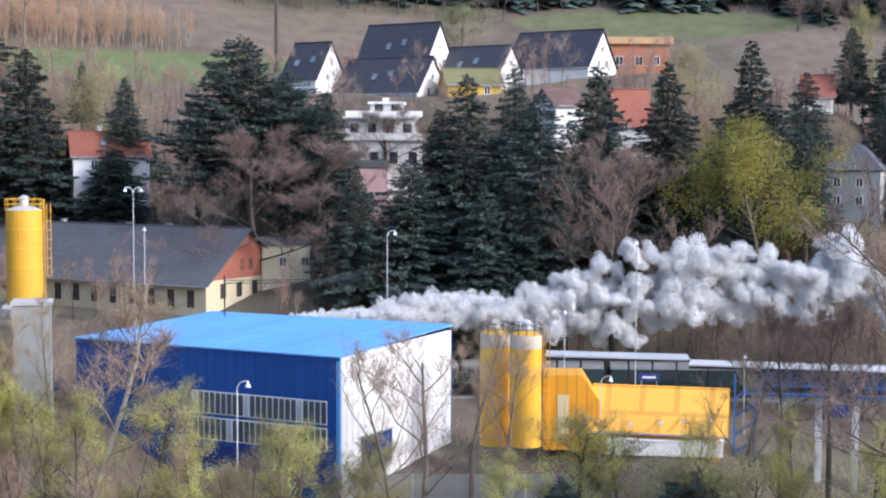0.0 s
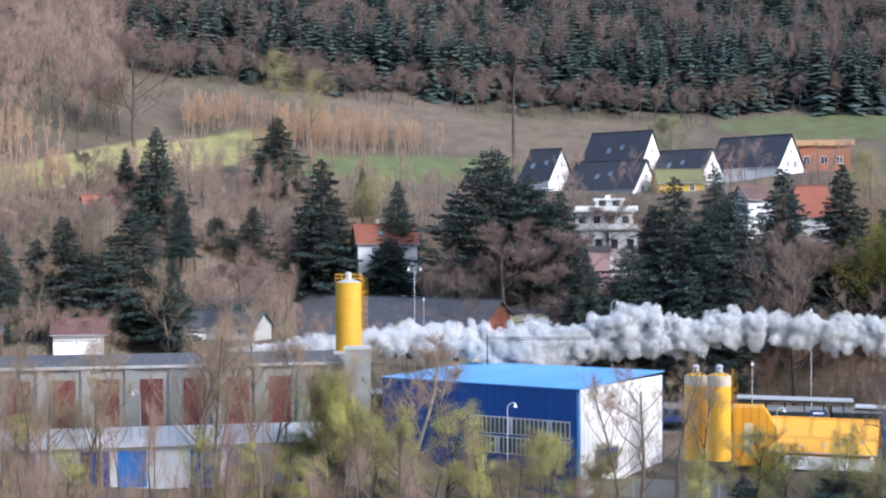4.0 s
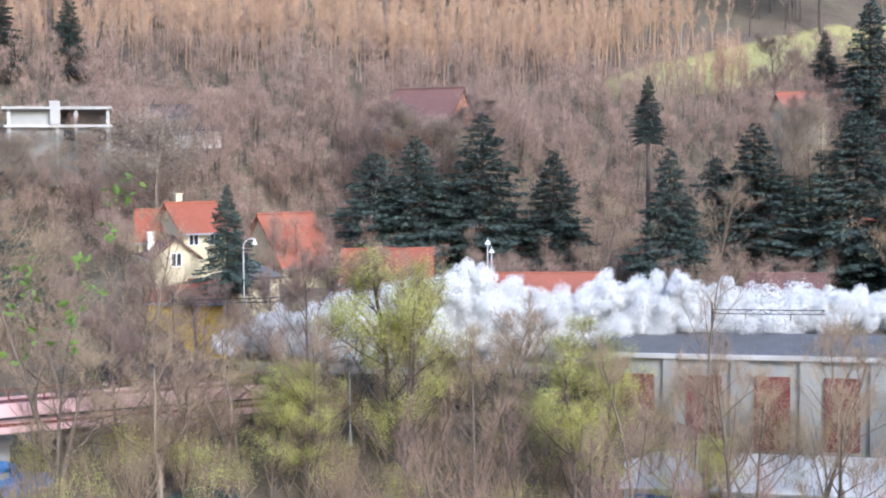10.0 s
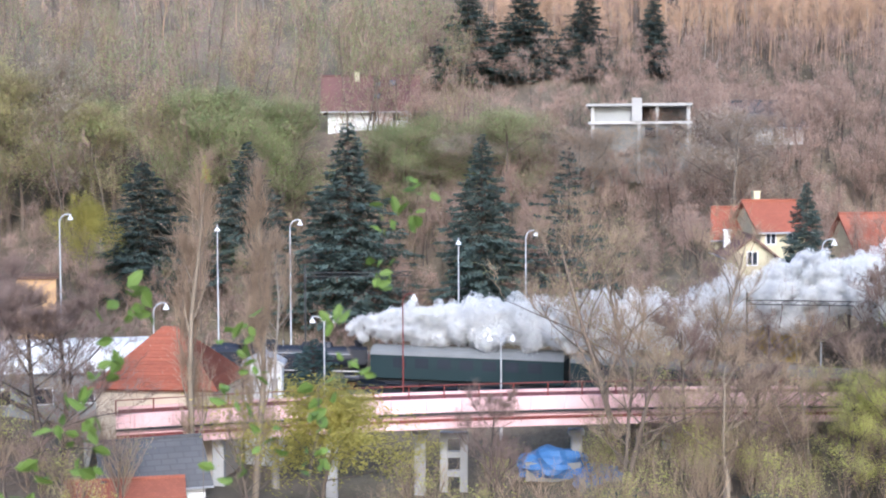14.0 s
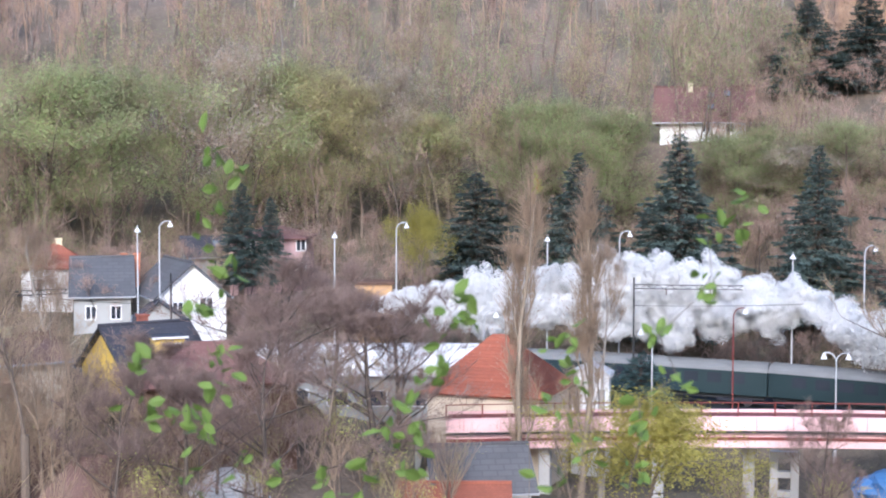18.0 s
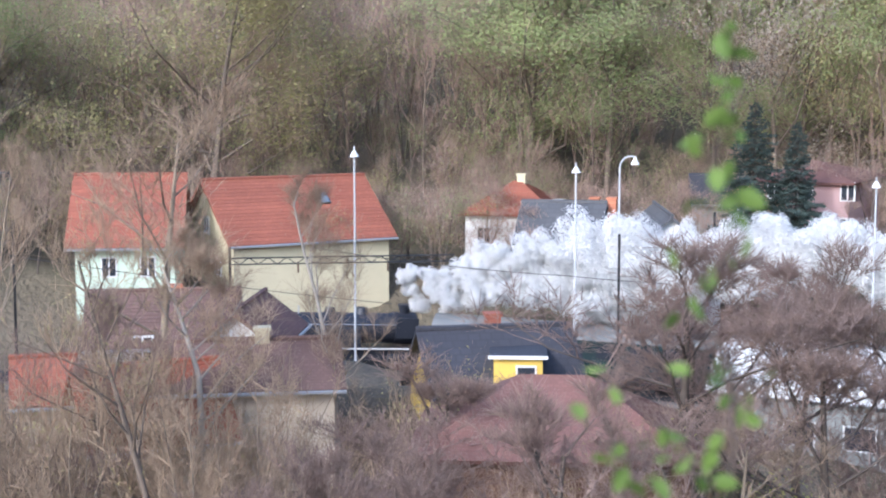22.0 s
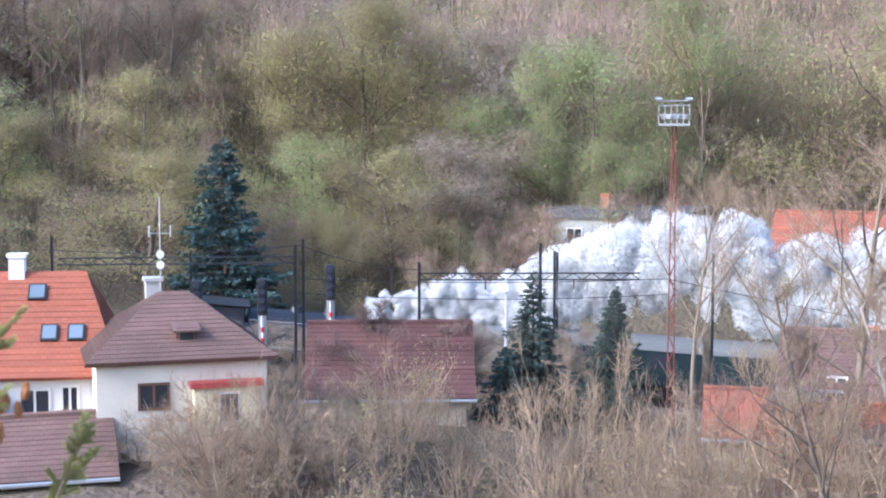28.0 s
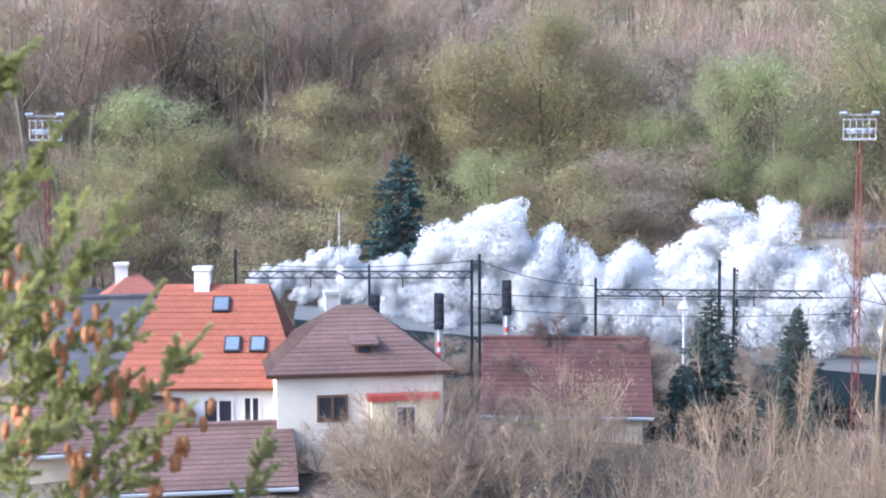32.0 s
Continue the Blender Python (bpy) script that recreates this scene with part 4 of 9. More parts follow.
def shrub(kind, seed, height=7.0, stems=9, bark=BARK_TAN, twig=TWIG_TAN, leaf=None, leaf_n=0, leaf_size=0.05):
    """A many-stemmed shrub whose stems fan out of the ground, with straight side shoots."""
    rng = np.random.default_rng(seed)
    thick, fine, tips = [], [], []
    for i in range(stems):
        ang, lean = rng.uniform(0, 6.283), rng.uniform(0.08, 0.95)
        d = np.array([math.cos(ang) * lean, math.sin(ang) * lean, 1.0])
        p = np.array([math.cos(ang), math.sin(ang), 0]) * rng.uniform(0.1, 0.4)
        L = height * rng.uniform(0.62, 1.0)
        pts, r = [p], rng.uniform(0.045, 0.085)
        for k in range(7):
            d = d + rng.normal(size=3) * 0.13
            d /= np.linalg.norm(d)
            q = pts[-1] + d * L / 7
            thick.append((*pts[-1], *q, r * (1 - k / 7.6), r * (1 - (k + 1) / 7.6)))
            pts.append(q)
        for k in range(11):
            t = rng.uniform(0.18, 1.0) * 6.99
            j = int(t)
            at = pts[j] + (pts[j + 1] - pts[j]) * (t - j)
            way = (pts[j + 1] - pts[j]) / np.linalg.norm(pts[j + 1] - pts[j]) + rng.normal(size=3) * 0.75 + np.array([0, 0, 0.1])
            way /= np.linalg.norm(way)
            bl = height * 0.34 * (1.15 - t / 8) * rng.uniform(0.5, 1.1)
            a = at
            for m in range(3):
                way = way + rng.normal(size=3) * 0.12
                way /= np.linalg.norm(way)
                b = a + way * bl / 3
                fine.append((*a, *b, 0.026 - 0.006 * m, 0.020 - 0.006 * m))
                a = b
                tips += [(*a, *way)]
    tips = np.array(tips)
    out = {"trunk": raw_mesh("trunk", *prisms(np.array(thick), 5), bark), "branchwork": raw_mesh("branchwork", *prisms(np.concatenate([np.array(fine)] + twigs_at(rng, tips, 3, height * 0.11, 0.0, 0.010, 0.6)), 3), twig)}
    if leaf:
        pick = tips[rng.integers(0, len(tips), leaf_n)]
        out["crown"] = raw_mesh("crown", *tri_leaves(rng, pick[:, :3] + rng.normal(size=(leaf_n, 3)) * 0.3, leaf_size), leaf)
    TREES[kind] = (out, height)


def conifer(kind, seed, height=20, width=7.0, needles=NEEDLES, droop=0.35, boughs=420, bare=0.05, ragged=0.3, full=0.8):
    """A conifer: a tapered trunk and boughs at every height, each with hanging sprays; full: how convex its outline is."""
    rng = np.random.default_rng(seed)
    trunk = np.array([(0, 0, height * i / 8, 0, 0, height * (i + 1) / 8, 0.28 * (1 - i / 8.2), 0.28 * (1 - (i + 1) / 8.2)) for i in range(8)])
    limbs, vs, fs, count = [], [], [], 0
    lobes = rng.uniform(0, 6.28, 3)
    for i in range(boughs):
        t = bare + (1 - bare) * (i + rng.uniform(0, 1)) / boughs
        t = 1 - (1 - t) ** 0.9
        z = height * t + rng.normal() * 0.15
        ang = i * 2.4 + rng.normal() * 0.5
        uneven = 1 + 0.16 * math.sin(ang * 2 + lobes[0] + t * 5) + 0.12 * math.sin(t * 23 + lobes[1]) + 0.10 * math.sin(ang * 3 - t * 11 + lobes[2])
        L = (width / 2 * (1 - t) ** full * (0.75 + 0.25 * min(1, t / 0.2)) * uneven) * rng.uniform(1 - ragged * 1.3, 1 + ragged * 0.45) + 0.22
        c, q = math.cos(ang), math.sin(ang)
        sink = droop * (1.1 - 0.9 * t)
        limbs.append((0, 0, z, c * L * 0.9, q * L * 0.9, z - sink * L * 0.55, 0.04, 0.012))
        m = max(12, int(L * 27))
        f = np.sqrt(rng.uniform(0.02, 1, m))
        w = rng.normal(size=m) * 0.19 * L * (1.15 - f)
        px = np.c_[c * f * L - q * w, q * f * L + c * w, z - sink * L * f ** 1.5 * 0.7 + 0.10 * L * f ** 4 - np.abs(rng.normal(size=m)) * 0.16]
        size = rng.uniform(0.15, 0.36, (m, 1)) * (0.66 + 0.07 * L)
        out = np.c_[np.full(m, c), np.full(m, q), np.full(m, -sink)] + rng.normal(size=(m, 3)) * 0.45
        out /= np.linalg.norm(out, axis=1)[:, None]
        side = np.cross(out, np.array([0, 0, 1.0]) + rng.normal(size=(m, 3)) * 0.6)
        side /= np.linalg.norm(side, axis=1)[:, None]
        vs.append(np.stack([px - out * size * 0.5, px + side * size * 0.34, px + out * size, px - side * size * 0.34], 1).reshape(-1, 3))
        fs.append(np.arange(4 * m).reshape(m, 4) + count)
        count += 4 * m
    out = {"trunk": raw_mesh("trunk", *prisms(trunk, 6), BARK_DARK), "branchwork": raw_mesh("branchwork", *prisms(limbs, 3), BARK_DARK), "crown": raw_mesh("crown", np.concatenate(vs), np.concatenate(fs), needles)}
    TREES[kind] = (out, height)


def plant(kind, name, label, x, y, ztop, spin=0, group="", wide=1.0, category="tree", crown=20.0):
    """Plants a tree whose tip is at ztop; wide: its crown's spread against its model; crown: the most that its crown is high."""
    meshes, h0 = TREES[kind]
    base = gz(x, y) - 0.15
    h = max(ztop - base, 1.5)
    hc = min(h, crown)
    top = empty(name, pose(x, y, base, 0, 0, spin), label, category, group)
    for pn, me in meshes.items():
        if me:
            ob = new(pn, me)
            ob.parent = top
            if pn in ("branchwork", "twig_mass"):
                ob["kind"] = "stuff"
            if hc < h - 0.5:
                ob.matrix_basis = Matrix.LocRotScale((0, 0, h - hc), None, Vector((wide, wide, hc / h0)))
            else:
                ob.scale = (wide, wide, h / h0)
    if hc < h - 0.5:
        r = 0.016 * hc + 0.08
        part("lower_trunk", tube((0, 0, 0), (0, 0, h - hc + 0.3), r * 1.25, r, 7), meshes["trunk"].materials[0], top)
    return top


def scatter(name, label, category, masters, spots, group=""):
    """One mesh of many far trees. masters: lists of (vertices, faces); spots: rows of x, y, z, scale, width and turn."""
    rng = np.random.default_rng(len(spots))
    groups = {}
    for x, y, z, s, w, a in spots:
        m = masters[rng.integers(0, len(masters))]
        c, q = math.cos(a), math.sin(a)
        for key, (v, f) in m.items():
            vv = np.c_[(v[:, 0] * c - v[:, 1] * q) * w + x, (v[:, 0] * q + v[:, 1] * c) * w + y, v[:, 2] * s + z]
            lst = groups.setdefault((key, f.shape[1]), [[], [], 0])
            lst[0].append(vv)
            lst[1].append(f + lst[2])
            lst[2] += len(v)
    for (key, _), (v, f, _) in groups.items():
        tagged(new(name, raw_mesh(name, np.concatenate(v), np.concatenate(f), MATS[key.split("|")[0]])), label, category, group, "stuff")


def wood_master(seed, height, twig, bark, leaf, leaf_n=60, leaf_size=0.4, crown_w=2.0, kids=(8, 4), up=0.9, cloud=0.7, thin=0.02, brush=0, brush_w=0.06):
    """A light model of a far tree: trunk, limbs, a brush of fine twigs and a thin cloud of buds."""
    rng = np.random.default_rng(seed)
    trunk, segs, tips = grow(rng, height, crown_w / height, 3, 0.13, 0.3, (*kids, 3), up, 0.2)
    segs[:, 6:8] = np.clip(segs[:, 6:8], thin, 0.12)
    out = {bark: prisms(trunk, 3), twig + "|limbs": prisms(segs, 3)}
    if brush:
        pick = tips[rng.integers(0, len(tips), brush)]
        out[twig + "|brush"] = slivers(rng, pick[:, :3] + rng.normal(size=(brush, 3)) * 0.35 * crown_w / 5, pick[:, 3:] + np.array([0, 0, 0.5]), height * 0.085, brush_w)
    if leaf_n:
        pick = tips[rng.integers(0, len(tips), leaf_n)]
        out[leaf] = tri_leaves(rng, pick[:, :3] + rng.normal(size=(leaf_n, 3)) * cloud, leaf_size)
    return out


# ---- tree models ----
for i in range(4):
    conifer("spruce_%d" % i, 10 + i, 20, 8.9, NEEDLES, 0.5, 430, ragged=0.32, full=0.72 + 0.05 * i)
conifer("pine_0", 20, 20, 14.5, NEEDLES, 0.12, 380, bare=0.12, ragged=0.5, full=0.5)
conifer("larch_0", 21, 20, 10.5, NEEDLES, 0.10, 120, ragged=0.5, full=0.7)
conifer("blue_spruce_0", 22, 12, 7.0, NEEDLES_BLUE, 0.2, 300, full=0.75)
for i in range(3):
    leafy_tree("spring_%d" % i, 30 + i, 14, 0.40, BARK_DARK, TWIG_DARK, LEAF_SPRING, 15000, 0.055, cloud=0.26, first=0.2, kids=(13, 6, 5, 3), extra=1, up=0.5, trunk_r=0.22, clump=700, thick=0.012)
    leafy_tree("bare_%d" % i, 40 + i, 14, 0.55, BARK_TAN, TWIG_TAN, kids=(10, 6, 5, 3), first=0.2, extra=2, up=0.4, trunk_r=0.2, thick=0.010)
    leafy_tree("brown_%d" % i, 50 + i, 14, 0.52, BARK_DARK, TWIG_DARK, BUD_BROWN, 2500, 0.035, kids=(14, 7, 6, 3), cloud=0.25, first=0.16, extra=3, length=0.8, trunk_r=0.24, thick=0.014)
    leafy_tree("birch_%d" % i, 60 + i, 14, 0.32, BARK_BIRCH, TWIG_TAN, BUD_BROWN, 1500, 0.035, kids=(15, 6, 5, 3), up=0.6, first=0.15, extra=2, droop=0.25)
for i in range(2):
    leafy_tree("green_%d" % i, 70 + i, 14, 0.5, BARK, TWIG_TAN, LEAF_GREEN, 17001, 0.07, clump=900, cloud=0.55, first=0.08, kids=(17, 7, 5, 3), extra=1)
    leafy_tree("olive_%d" % i, 80 + i, 14, 0.5, BARK, TWIG_TAN, LEAF_OLIVE, 16262, 0.07, clump=900, cloud=0.55, first=0.08, kids=(17, 7, 5, 3), extra=1)
    leafy_tree("grey_%d" % i, 85 + i, 14, 0.5, BARK, TWIG_TAN, BUD_GREY, 13305, 0.07, clump=900, cloud=0.55, first=0.08, kids=(17, 7, 5, 3), extra=2)
leafy_tree("willow_0", 90, 14, 0.55, BARK, LEAF_WILLOW, LEAF_WILLOW, 15000, 0.10, cloud=0.35, droop=1.5, kids=(12, 7, 5, 3), clump=500)
leafy_tree("willow_1", 91, 14, 0.55, BARK, TWIG_TAN, LEAF_OLIVE, 21000, 0.07, clump=1000, cloud=0.55, droop=0.5, first=0.08, kids=(17, 7, 5, 3), extra=1)
leafy_tree("tan_0", 92, 14, 0.40, BARK, TWIG_TAN, LEAF_OLIVE, 1500, 0.05, kids=(12, 5, 4, 3), up=0.7, cloud=0.3, first=0.18, extra=2)
leafy_tree("tan_1", 96, 14, 0.42, BARK, TWIG_TAN, BUD_BROWN, 900, 0.05, kids=(12, 5, 4, 3), up=0.6, cloud=0.3, first=0.18, extra=2)
leafy_tree("poplar_0", 93, 14, 0.2, BARK_TAN, TWIG_TAN, BUD_BROWN, 1500, 0.05, kids=(20, 5, 4, 3), up=1.3, upright=0.9, first=0.06, length=1.1)
shrub("bush_0", 94, 7.0, 9)
shrub("bush_1", 95, 7.0, 11)
shrub("bush_2", 97, 7.0, 8, leaf=LEAF_OLIVE, leaf_n=900, leaf_size=0.03)


# ---- works yard: blue hall ----
def blue_hall(x, y, z, rz, h, w=28.0, dep=23.0):
    top = empty("blue_hall", pose(x, y, z, 0, 0, rz), "blue-clad industrial hall with light blue roof and white end wall", "hall")
    a, b = w / 2, dep / 2
    part("front_wall", box(-a, a, -b, -b + 0.3, -5.0, h - 0.1), BLUE_CLAD, top)
    part("rear_wall", box(-a, a, b - 0.3, b, -5.0, h - 0.1), BLUE_CLAD, top)
    end = part("end_wall", box(a - 0.3, a + 0.02, -b + 0.3, b - 0.3, -5.0, h - 0.1), WHITE_CLAD, top, "bright white end wall")
    part("end_wall", box(-a, -a + 0.3, -b + 0.3, b - 0.3, -5.0, h - 0.1), BLUE_CLAD, top)
    part("corner_strip", box(a - 0.32, a + 0.05, -b - 0.04, -b + 0.3, -0.8, h - 0.45), BLUE_ROOF, top)
    part("roof", slab([(-a - 0.15, -b - 0.15, h), (a + 0.15, -b - 0.15, h), (a + 0.15, b + 0.15, h + 0.5), (-a - 0.15, b + 0.15, h + 0.35)], 0.14), BLUE_ROOF, top, "light blue sheet roof")
    for row, z0, hh in ((0, h - 6.4, 2.2), (1, h - 8.9, 2.2)):
        fr = part("window_band", box(a - 16.3, a - 1.3, -b - 0.06, -b + 0.02, z0, z0 + hh), FRAME_WHITE, top)
        for i in range(23):
            x0 = a - 16.22 + i * 0.648
            part("pane", box(x0 + 0.1, x0 + 0.58, -b - 0.10, -b - 0.05, z0 + 0.12, z0 + hh - 0.12), GLASS_PALE if (i * 7 + row * 3) % 9 == 0 else GLASS_DULL, fr)
    part("plinth", box(a - 16.3, a - 1.3, -b - 0.05, -b + 0.02, 0.0, h - 9.3), BLUE_DARK, top)
    part("gate", box(a + 0.0, a + 0.10, -b + 4.0, -b + 10.0, -0.2, 2.9), BLUE_DARK, end, "dark blue sliding gate")
    part("gate_rail", box(a + 0.0, a + 0.16, -b + 3.6, -b + 10.4, 2.95, 3.1), GALV, end)
    part("downpipe", tube((-a + 9, -b - 0.1, 0), (-a + 9, -b - 0.1, h - 0.4), 0.07, sides=6), BLUE_DARK, top)
    return top


blue_hall(-17.83, 199.79, 0.23, -26.13, 11.17, 30.4, 23.5)


def boundary_wall(points, high):
    """A low concrete wall of panels between posts along the works yard."""
    top = empty("boundary_wall", Matrix(), "low grey concrete panel wall before the works yard", "wall", "", "structure")
    for (x0, y0), (x1, y1) in zip(points[:-1], points[1:]):
        rz = math.degrees(math.atan2(y1 - y0, x1 - x0))
        L = math.hypot(x1 - x0, y1 - y0)
        low = min(gz(x0, y0), gz(x1, y1)) - 0.3
        panel = part("panel", box(0.12, L - 0.12, -0.06, 0.06, low, high - 0.06), CONCRETE_DARK, top)
        panel.matrix_basis = pose(x0, y0, 0, 0, 0, rz)
        post = part("post", box(-0.12, 0.12, -0.12, 0.12, low, high), CONCRETE, top)
        post.matrix_basis = pose(x0, y0, 0, 0, 0, rz)


boundary_wall([(-24.01, 186.31), (-18.71, 186.31), (-13.40, 186.31), (-8.09, 186.31), (-2.78, 186.31), (2.52, 186.31), (7.83, 186.31), (13.14, 186.31)], -0.21)


def silo(label, x, y, z, rz, dia, h, material=YELLOW_PAINT, cap=True, ladder=1, group="silos"):
    top = empty("silo", pose(x, y, z, 0, 0, rz), label, "silo", group)
    r = dia / 2
    part("shell", tube((0, 0, 0), (0, 0, h), r, sides=28), material, top)
    for k in range(1, 5):
        part("ring", tube((0, 0, h * k / 5), (0, 0, h * k / 5 + 0.08), r + 0.04, sides=28), material, top)
    part("roof", tube((0, 0, h), (0, 0, h + 0.35), r, r * 0.45, sides=28), PALE_PAINT if cap else material, top)
    if not cap:
        part("dusty_band", tube((0, 0, h - 1.3), (0, 0, h + 0.02), r + 0.02, sides=28), PLASTER_BEIGE, top, "pale dusty upper band")
    part("filter", tube((0, 0, h + 0.3), (0, 0, h + 1.15), 0.42, sides=12), PALE_PAINT, top)
    part("filter_cap", tube((0, 0, h + 1.15), (0, 0, h + 1.4), 0.55, 0.2, sides=12), PALE_PAINT, top)
    for zz in (h + 0.55, h + 1.05):
        rail = bmesh.new()
        rings = []
        for i in range(20):
            a = i / 20 * 2 * math.pi
            rings.append([rail.verts.new((math.cos(a) * (r + 0.05 + dr), math.sin(a) * (r + 0.05 + dr), zz + dz)) for dr, dz in ((-0.03, -0.03), (0.03, -0.03), (0.03, 0.03), (-0.03, 0.03))])
        for i in range(20):
            for j in range(4):
                rail.faces.new((rings[i][j], rings[(i + 1) % 20][j], rings[(i + 1) % 20][(j + 1) % 4], rings[i][(j + 1) % 4]))
        part("railing", rail, material if cap else DARK_STEEL, top)
    for i in range(12):
        a = i / 12 * 2 * math.pi
        c, s_ = math.cos(a) * (r + 0.05), math.sin(a) * (r + 0.05)
        part("post", tube((c, s_, h), (c, s_, h + 1.08), 0.03, sides=4), material if cap else DARK_STEEL, top)
    if ladder:
        lad = bmesh.new()
        for dx in (-0.22, 0.22):
            add_tube(lad, (r + 0.15, dx, 0), (r + 0.15, dx, h + 1.0), 0.03, sides=4)
        for i in range(int(h / 0.4)):
            add_tube(lad, (r + 0.15, -0.22, i * 0.4 + 0.2), (r + 0.15, 0.22, i * 0.4 + 0.2), 0.02, sides=4)
        lad_ob = part("ladder", lad, material, top)
        cage = bmesh.new()
        for i in range(3, int(h / 0.9)):
            for j in range(6):
                a0, a1 = -1.3 + j * 2.6 / 6, -1.3 + (j + 1) * 2.6 / 6
                add_tube(cage, (r + 0.15 + 0.65 * math.cos(a0), 0.42 * math.sin(a0), i * 0.9), (r + 0.15 + 0.65 * math.cos(a1), 0.42 * math.sin(a1), i * 0.9), 0.025, sides=4)
        for j in range(4):
            a0 = -1.2 + j * 0.8
            add_tube(cage, (r + 0.15 + 0.65 * math.cos(a0), 0.42 * math.sin(a0), 2.7), (r + 0.15 + 0.65 * math.cos(a0), 0.42 * math.sin(a0), h + 0.6), 0.022, sides=4)
        part("cage", cage, material, lad_ob)
    return top


silo("tall yellow steel silo with caged ladder above grey wall", -40.43, 191.79, 15.13, 11.91, 3.45, 9.17)
silo("yellow steel silo with pale dusty top beside blue hall", 5.17, 192.94, 1.33, -1.54, 2.9, 10.95, cap=False, ladder=0)
silo("yellow steel silo with pale dusty top and ladder", 8.05, 189.84, 1.8, -2.43, 2.92, 10.77, cap=False)


# ---- far side: depot and houses ----
def depot(x, y, z, rz, h, w=34.0, dep=17.0):
    ob = house("depot_building", "long cream railway depot with dark roof and brick gable", x, y, z, rz, w, h, 6.2, dep, "x", PLASTER_CREAM, ROOF_GREY, over=0.9, gable=BRICK_RED, category="building", frames=TIMBER,
               spots=[("f", -w / 2 + 2 + i * 3.2, h - 3.4, 1.1, 2.2) for i in range(14)] + [("r", -5 + i * 3.4, 1.2, 1.1, 1.9) for i in range(3)] + [("r", -0.9, h + 1.0, 0.9, 1.4), ("r", 0.9, h + 1.0, 0.9, 1.4)],
               chimneys=[(-10, 1.5, 6.8, CONCRETE), (2, 1.5, 6.6, CONCRETE), (9, 1.5, 6.6, CONCRETE)])
    return ob


depot(-45.85, 252.64, 9.98, -28.77, 3.62, 46)
house("family_house", "white house with bright red tiled roof among trees", -50.3, 271.38, 26.63, 18.5, 11.02, 2.75, 3.38, 9, "x", PLASTER_WHITE, TILE_RED, [("f", -2.5, 0.8, 1, 1.2), ("f", 2, 0.8, 1, 1.2)], [(-1.2, 0.6, 4.4, PLASTER_WHITE)], skylights=[(-1.0, -2.4, 0.8, 1.2)])
house("terrace_house", "white house with very steep dark slate roof", -21.88, 299.21, 40.36, -29.81, 7.12, 1.61, 6.21, 9, "x", PLASTER_WHITE, TILE_DARK, [("r", -1.2, 1.4, 0.9, 1.3), ("r", 1.2, 1.4, 0.9, 1.3), ("r", 0, 4.0, 0.8, 1.0)], [(3.0, 1.0, 5.2, PLASTER_WHITE)], over=0.3, group="steep-roofed houses on the slope", skylights=[(-1.5, -2.6, 0.9, 1.3), (1.5, -2.2, 0.9, 1.3)])
house("terrace_house", "white house with very steep dark slate roof", -6.76, 307.93, 43.46, -32.73, 14.67, 1.54, 7.09, 9, "x", PLASTER_WHITE, TILE_DARK, [("r", -1.2, 1.4, 0.9, 1.3), ("r", 1.2, 1.4, 0.9, 1.3), ("r", 0, 4.0, 0.8, 1.0)], [(3.0, 1.0, 5.2, PLASTER_WHITE)], over=0.3, group="steep-roofed houses on the slope", skylights=[(-1.5, -2.6, 0.9, 1.3), (1.5, -2.2, 0.9, 1.3)])
house("terrace_house", "white house with very steep dark slate roof", -8.72, 295.88, 37.71, -32.3, 16.49, 2.05, 5.68, 9, "x", PLASTER_WHITE, TILE_DARK, [("r", -1.2, 1.4, 0.9, 1.3), ("r", 1.2, 1.4, 0.9, 1.3), ("r", 0, 4.0, 0.8, 1.0)], [(3.0, 1.0, 5.2, PLASTER_WHITE)], over=0.3, group="steep-roofed houses on the slope", skylights=[(-1.5, -2.6, 0.9, 1.3), (1.5, -2.2, 0.9, 1.3)])
house("terrace_house", "white house with very steep dark slate roof", 5.59, 303.96, 40.45, -35.05, 14.23, 1.87, 5.6, 9, "x", PLASTER_WHITE, TILE_DARK, [("r", -1.2, 1.4, 0.9, 1.3), ("r", 1.2, 1.4, 0.9, 1.3), ("r", 0, 4.0, 0.8, 1.0)], [(3.0, 1.0, 5.2, PLASTER_WHITE)], over=0.3, group="steep-roofed houses on the slope", skylights=[(-1.5, -2.6, 0.9, 1.3), (1.5, -2.2, 0.9, 1.3)])
house("terrace_house", "white house with very steep dark slate roof", 20.13, 303.34, 42.72, -37.79, 16.7, 1.63, 6.16, 9, "x", PLASTER_WHITE, TILE_DARK, [("r", -1.2, 1.4, 0.9, 1.3), ("r", 1.2, 1.4, 0.9, 1.3), ("r", 0, 4.0, 0.8, 1.0)], [(3.0, 1.0, 5.2, PLASTER_WHITE)], over=0.3, group="steep-roofed houses on the slope", skylights=[(-1.5, -2.6, 0.9, 1.3), (1.5, -2.2, 0.9, 1.3)])
house("brick_shell", "unfinished red brick house with pale flat roof", 33.49, 314.23, 44.58, 3.92, 11.72, 4.33, 1.2, 10, "flat", BRICK_ORANGE, WOOD_PALE, [("f", -3, 0.6, 1.4, 1.6), ("f", 0.5, 0.6, 1.4, 1.6), ("f", 3.6, 0.6, 1.2, 1.6)], over=1.2)


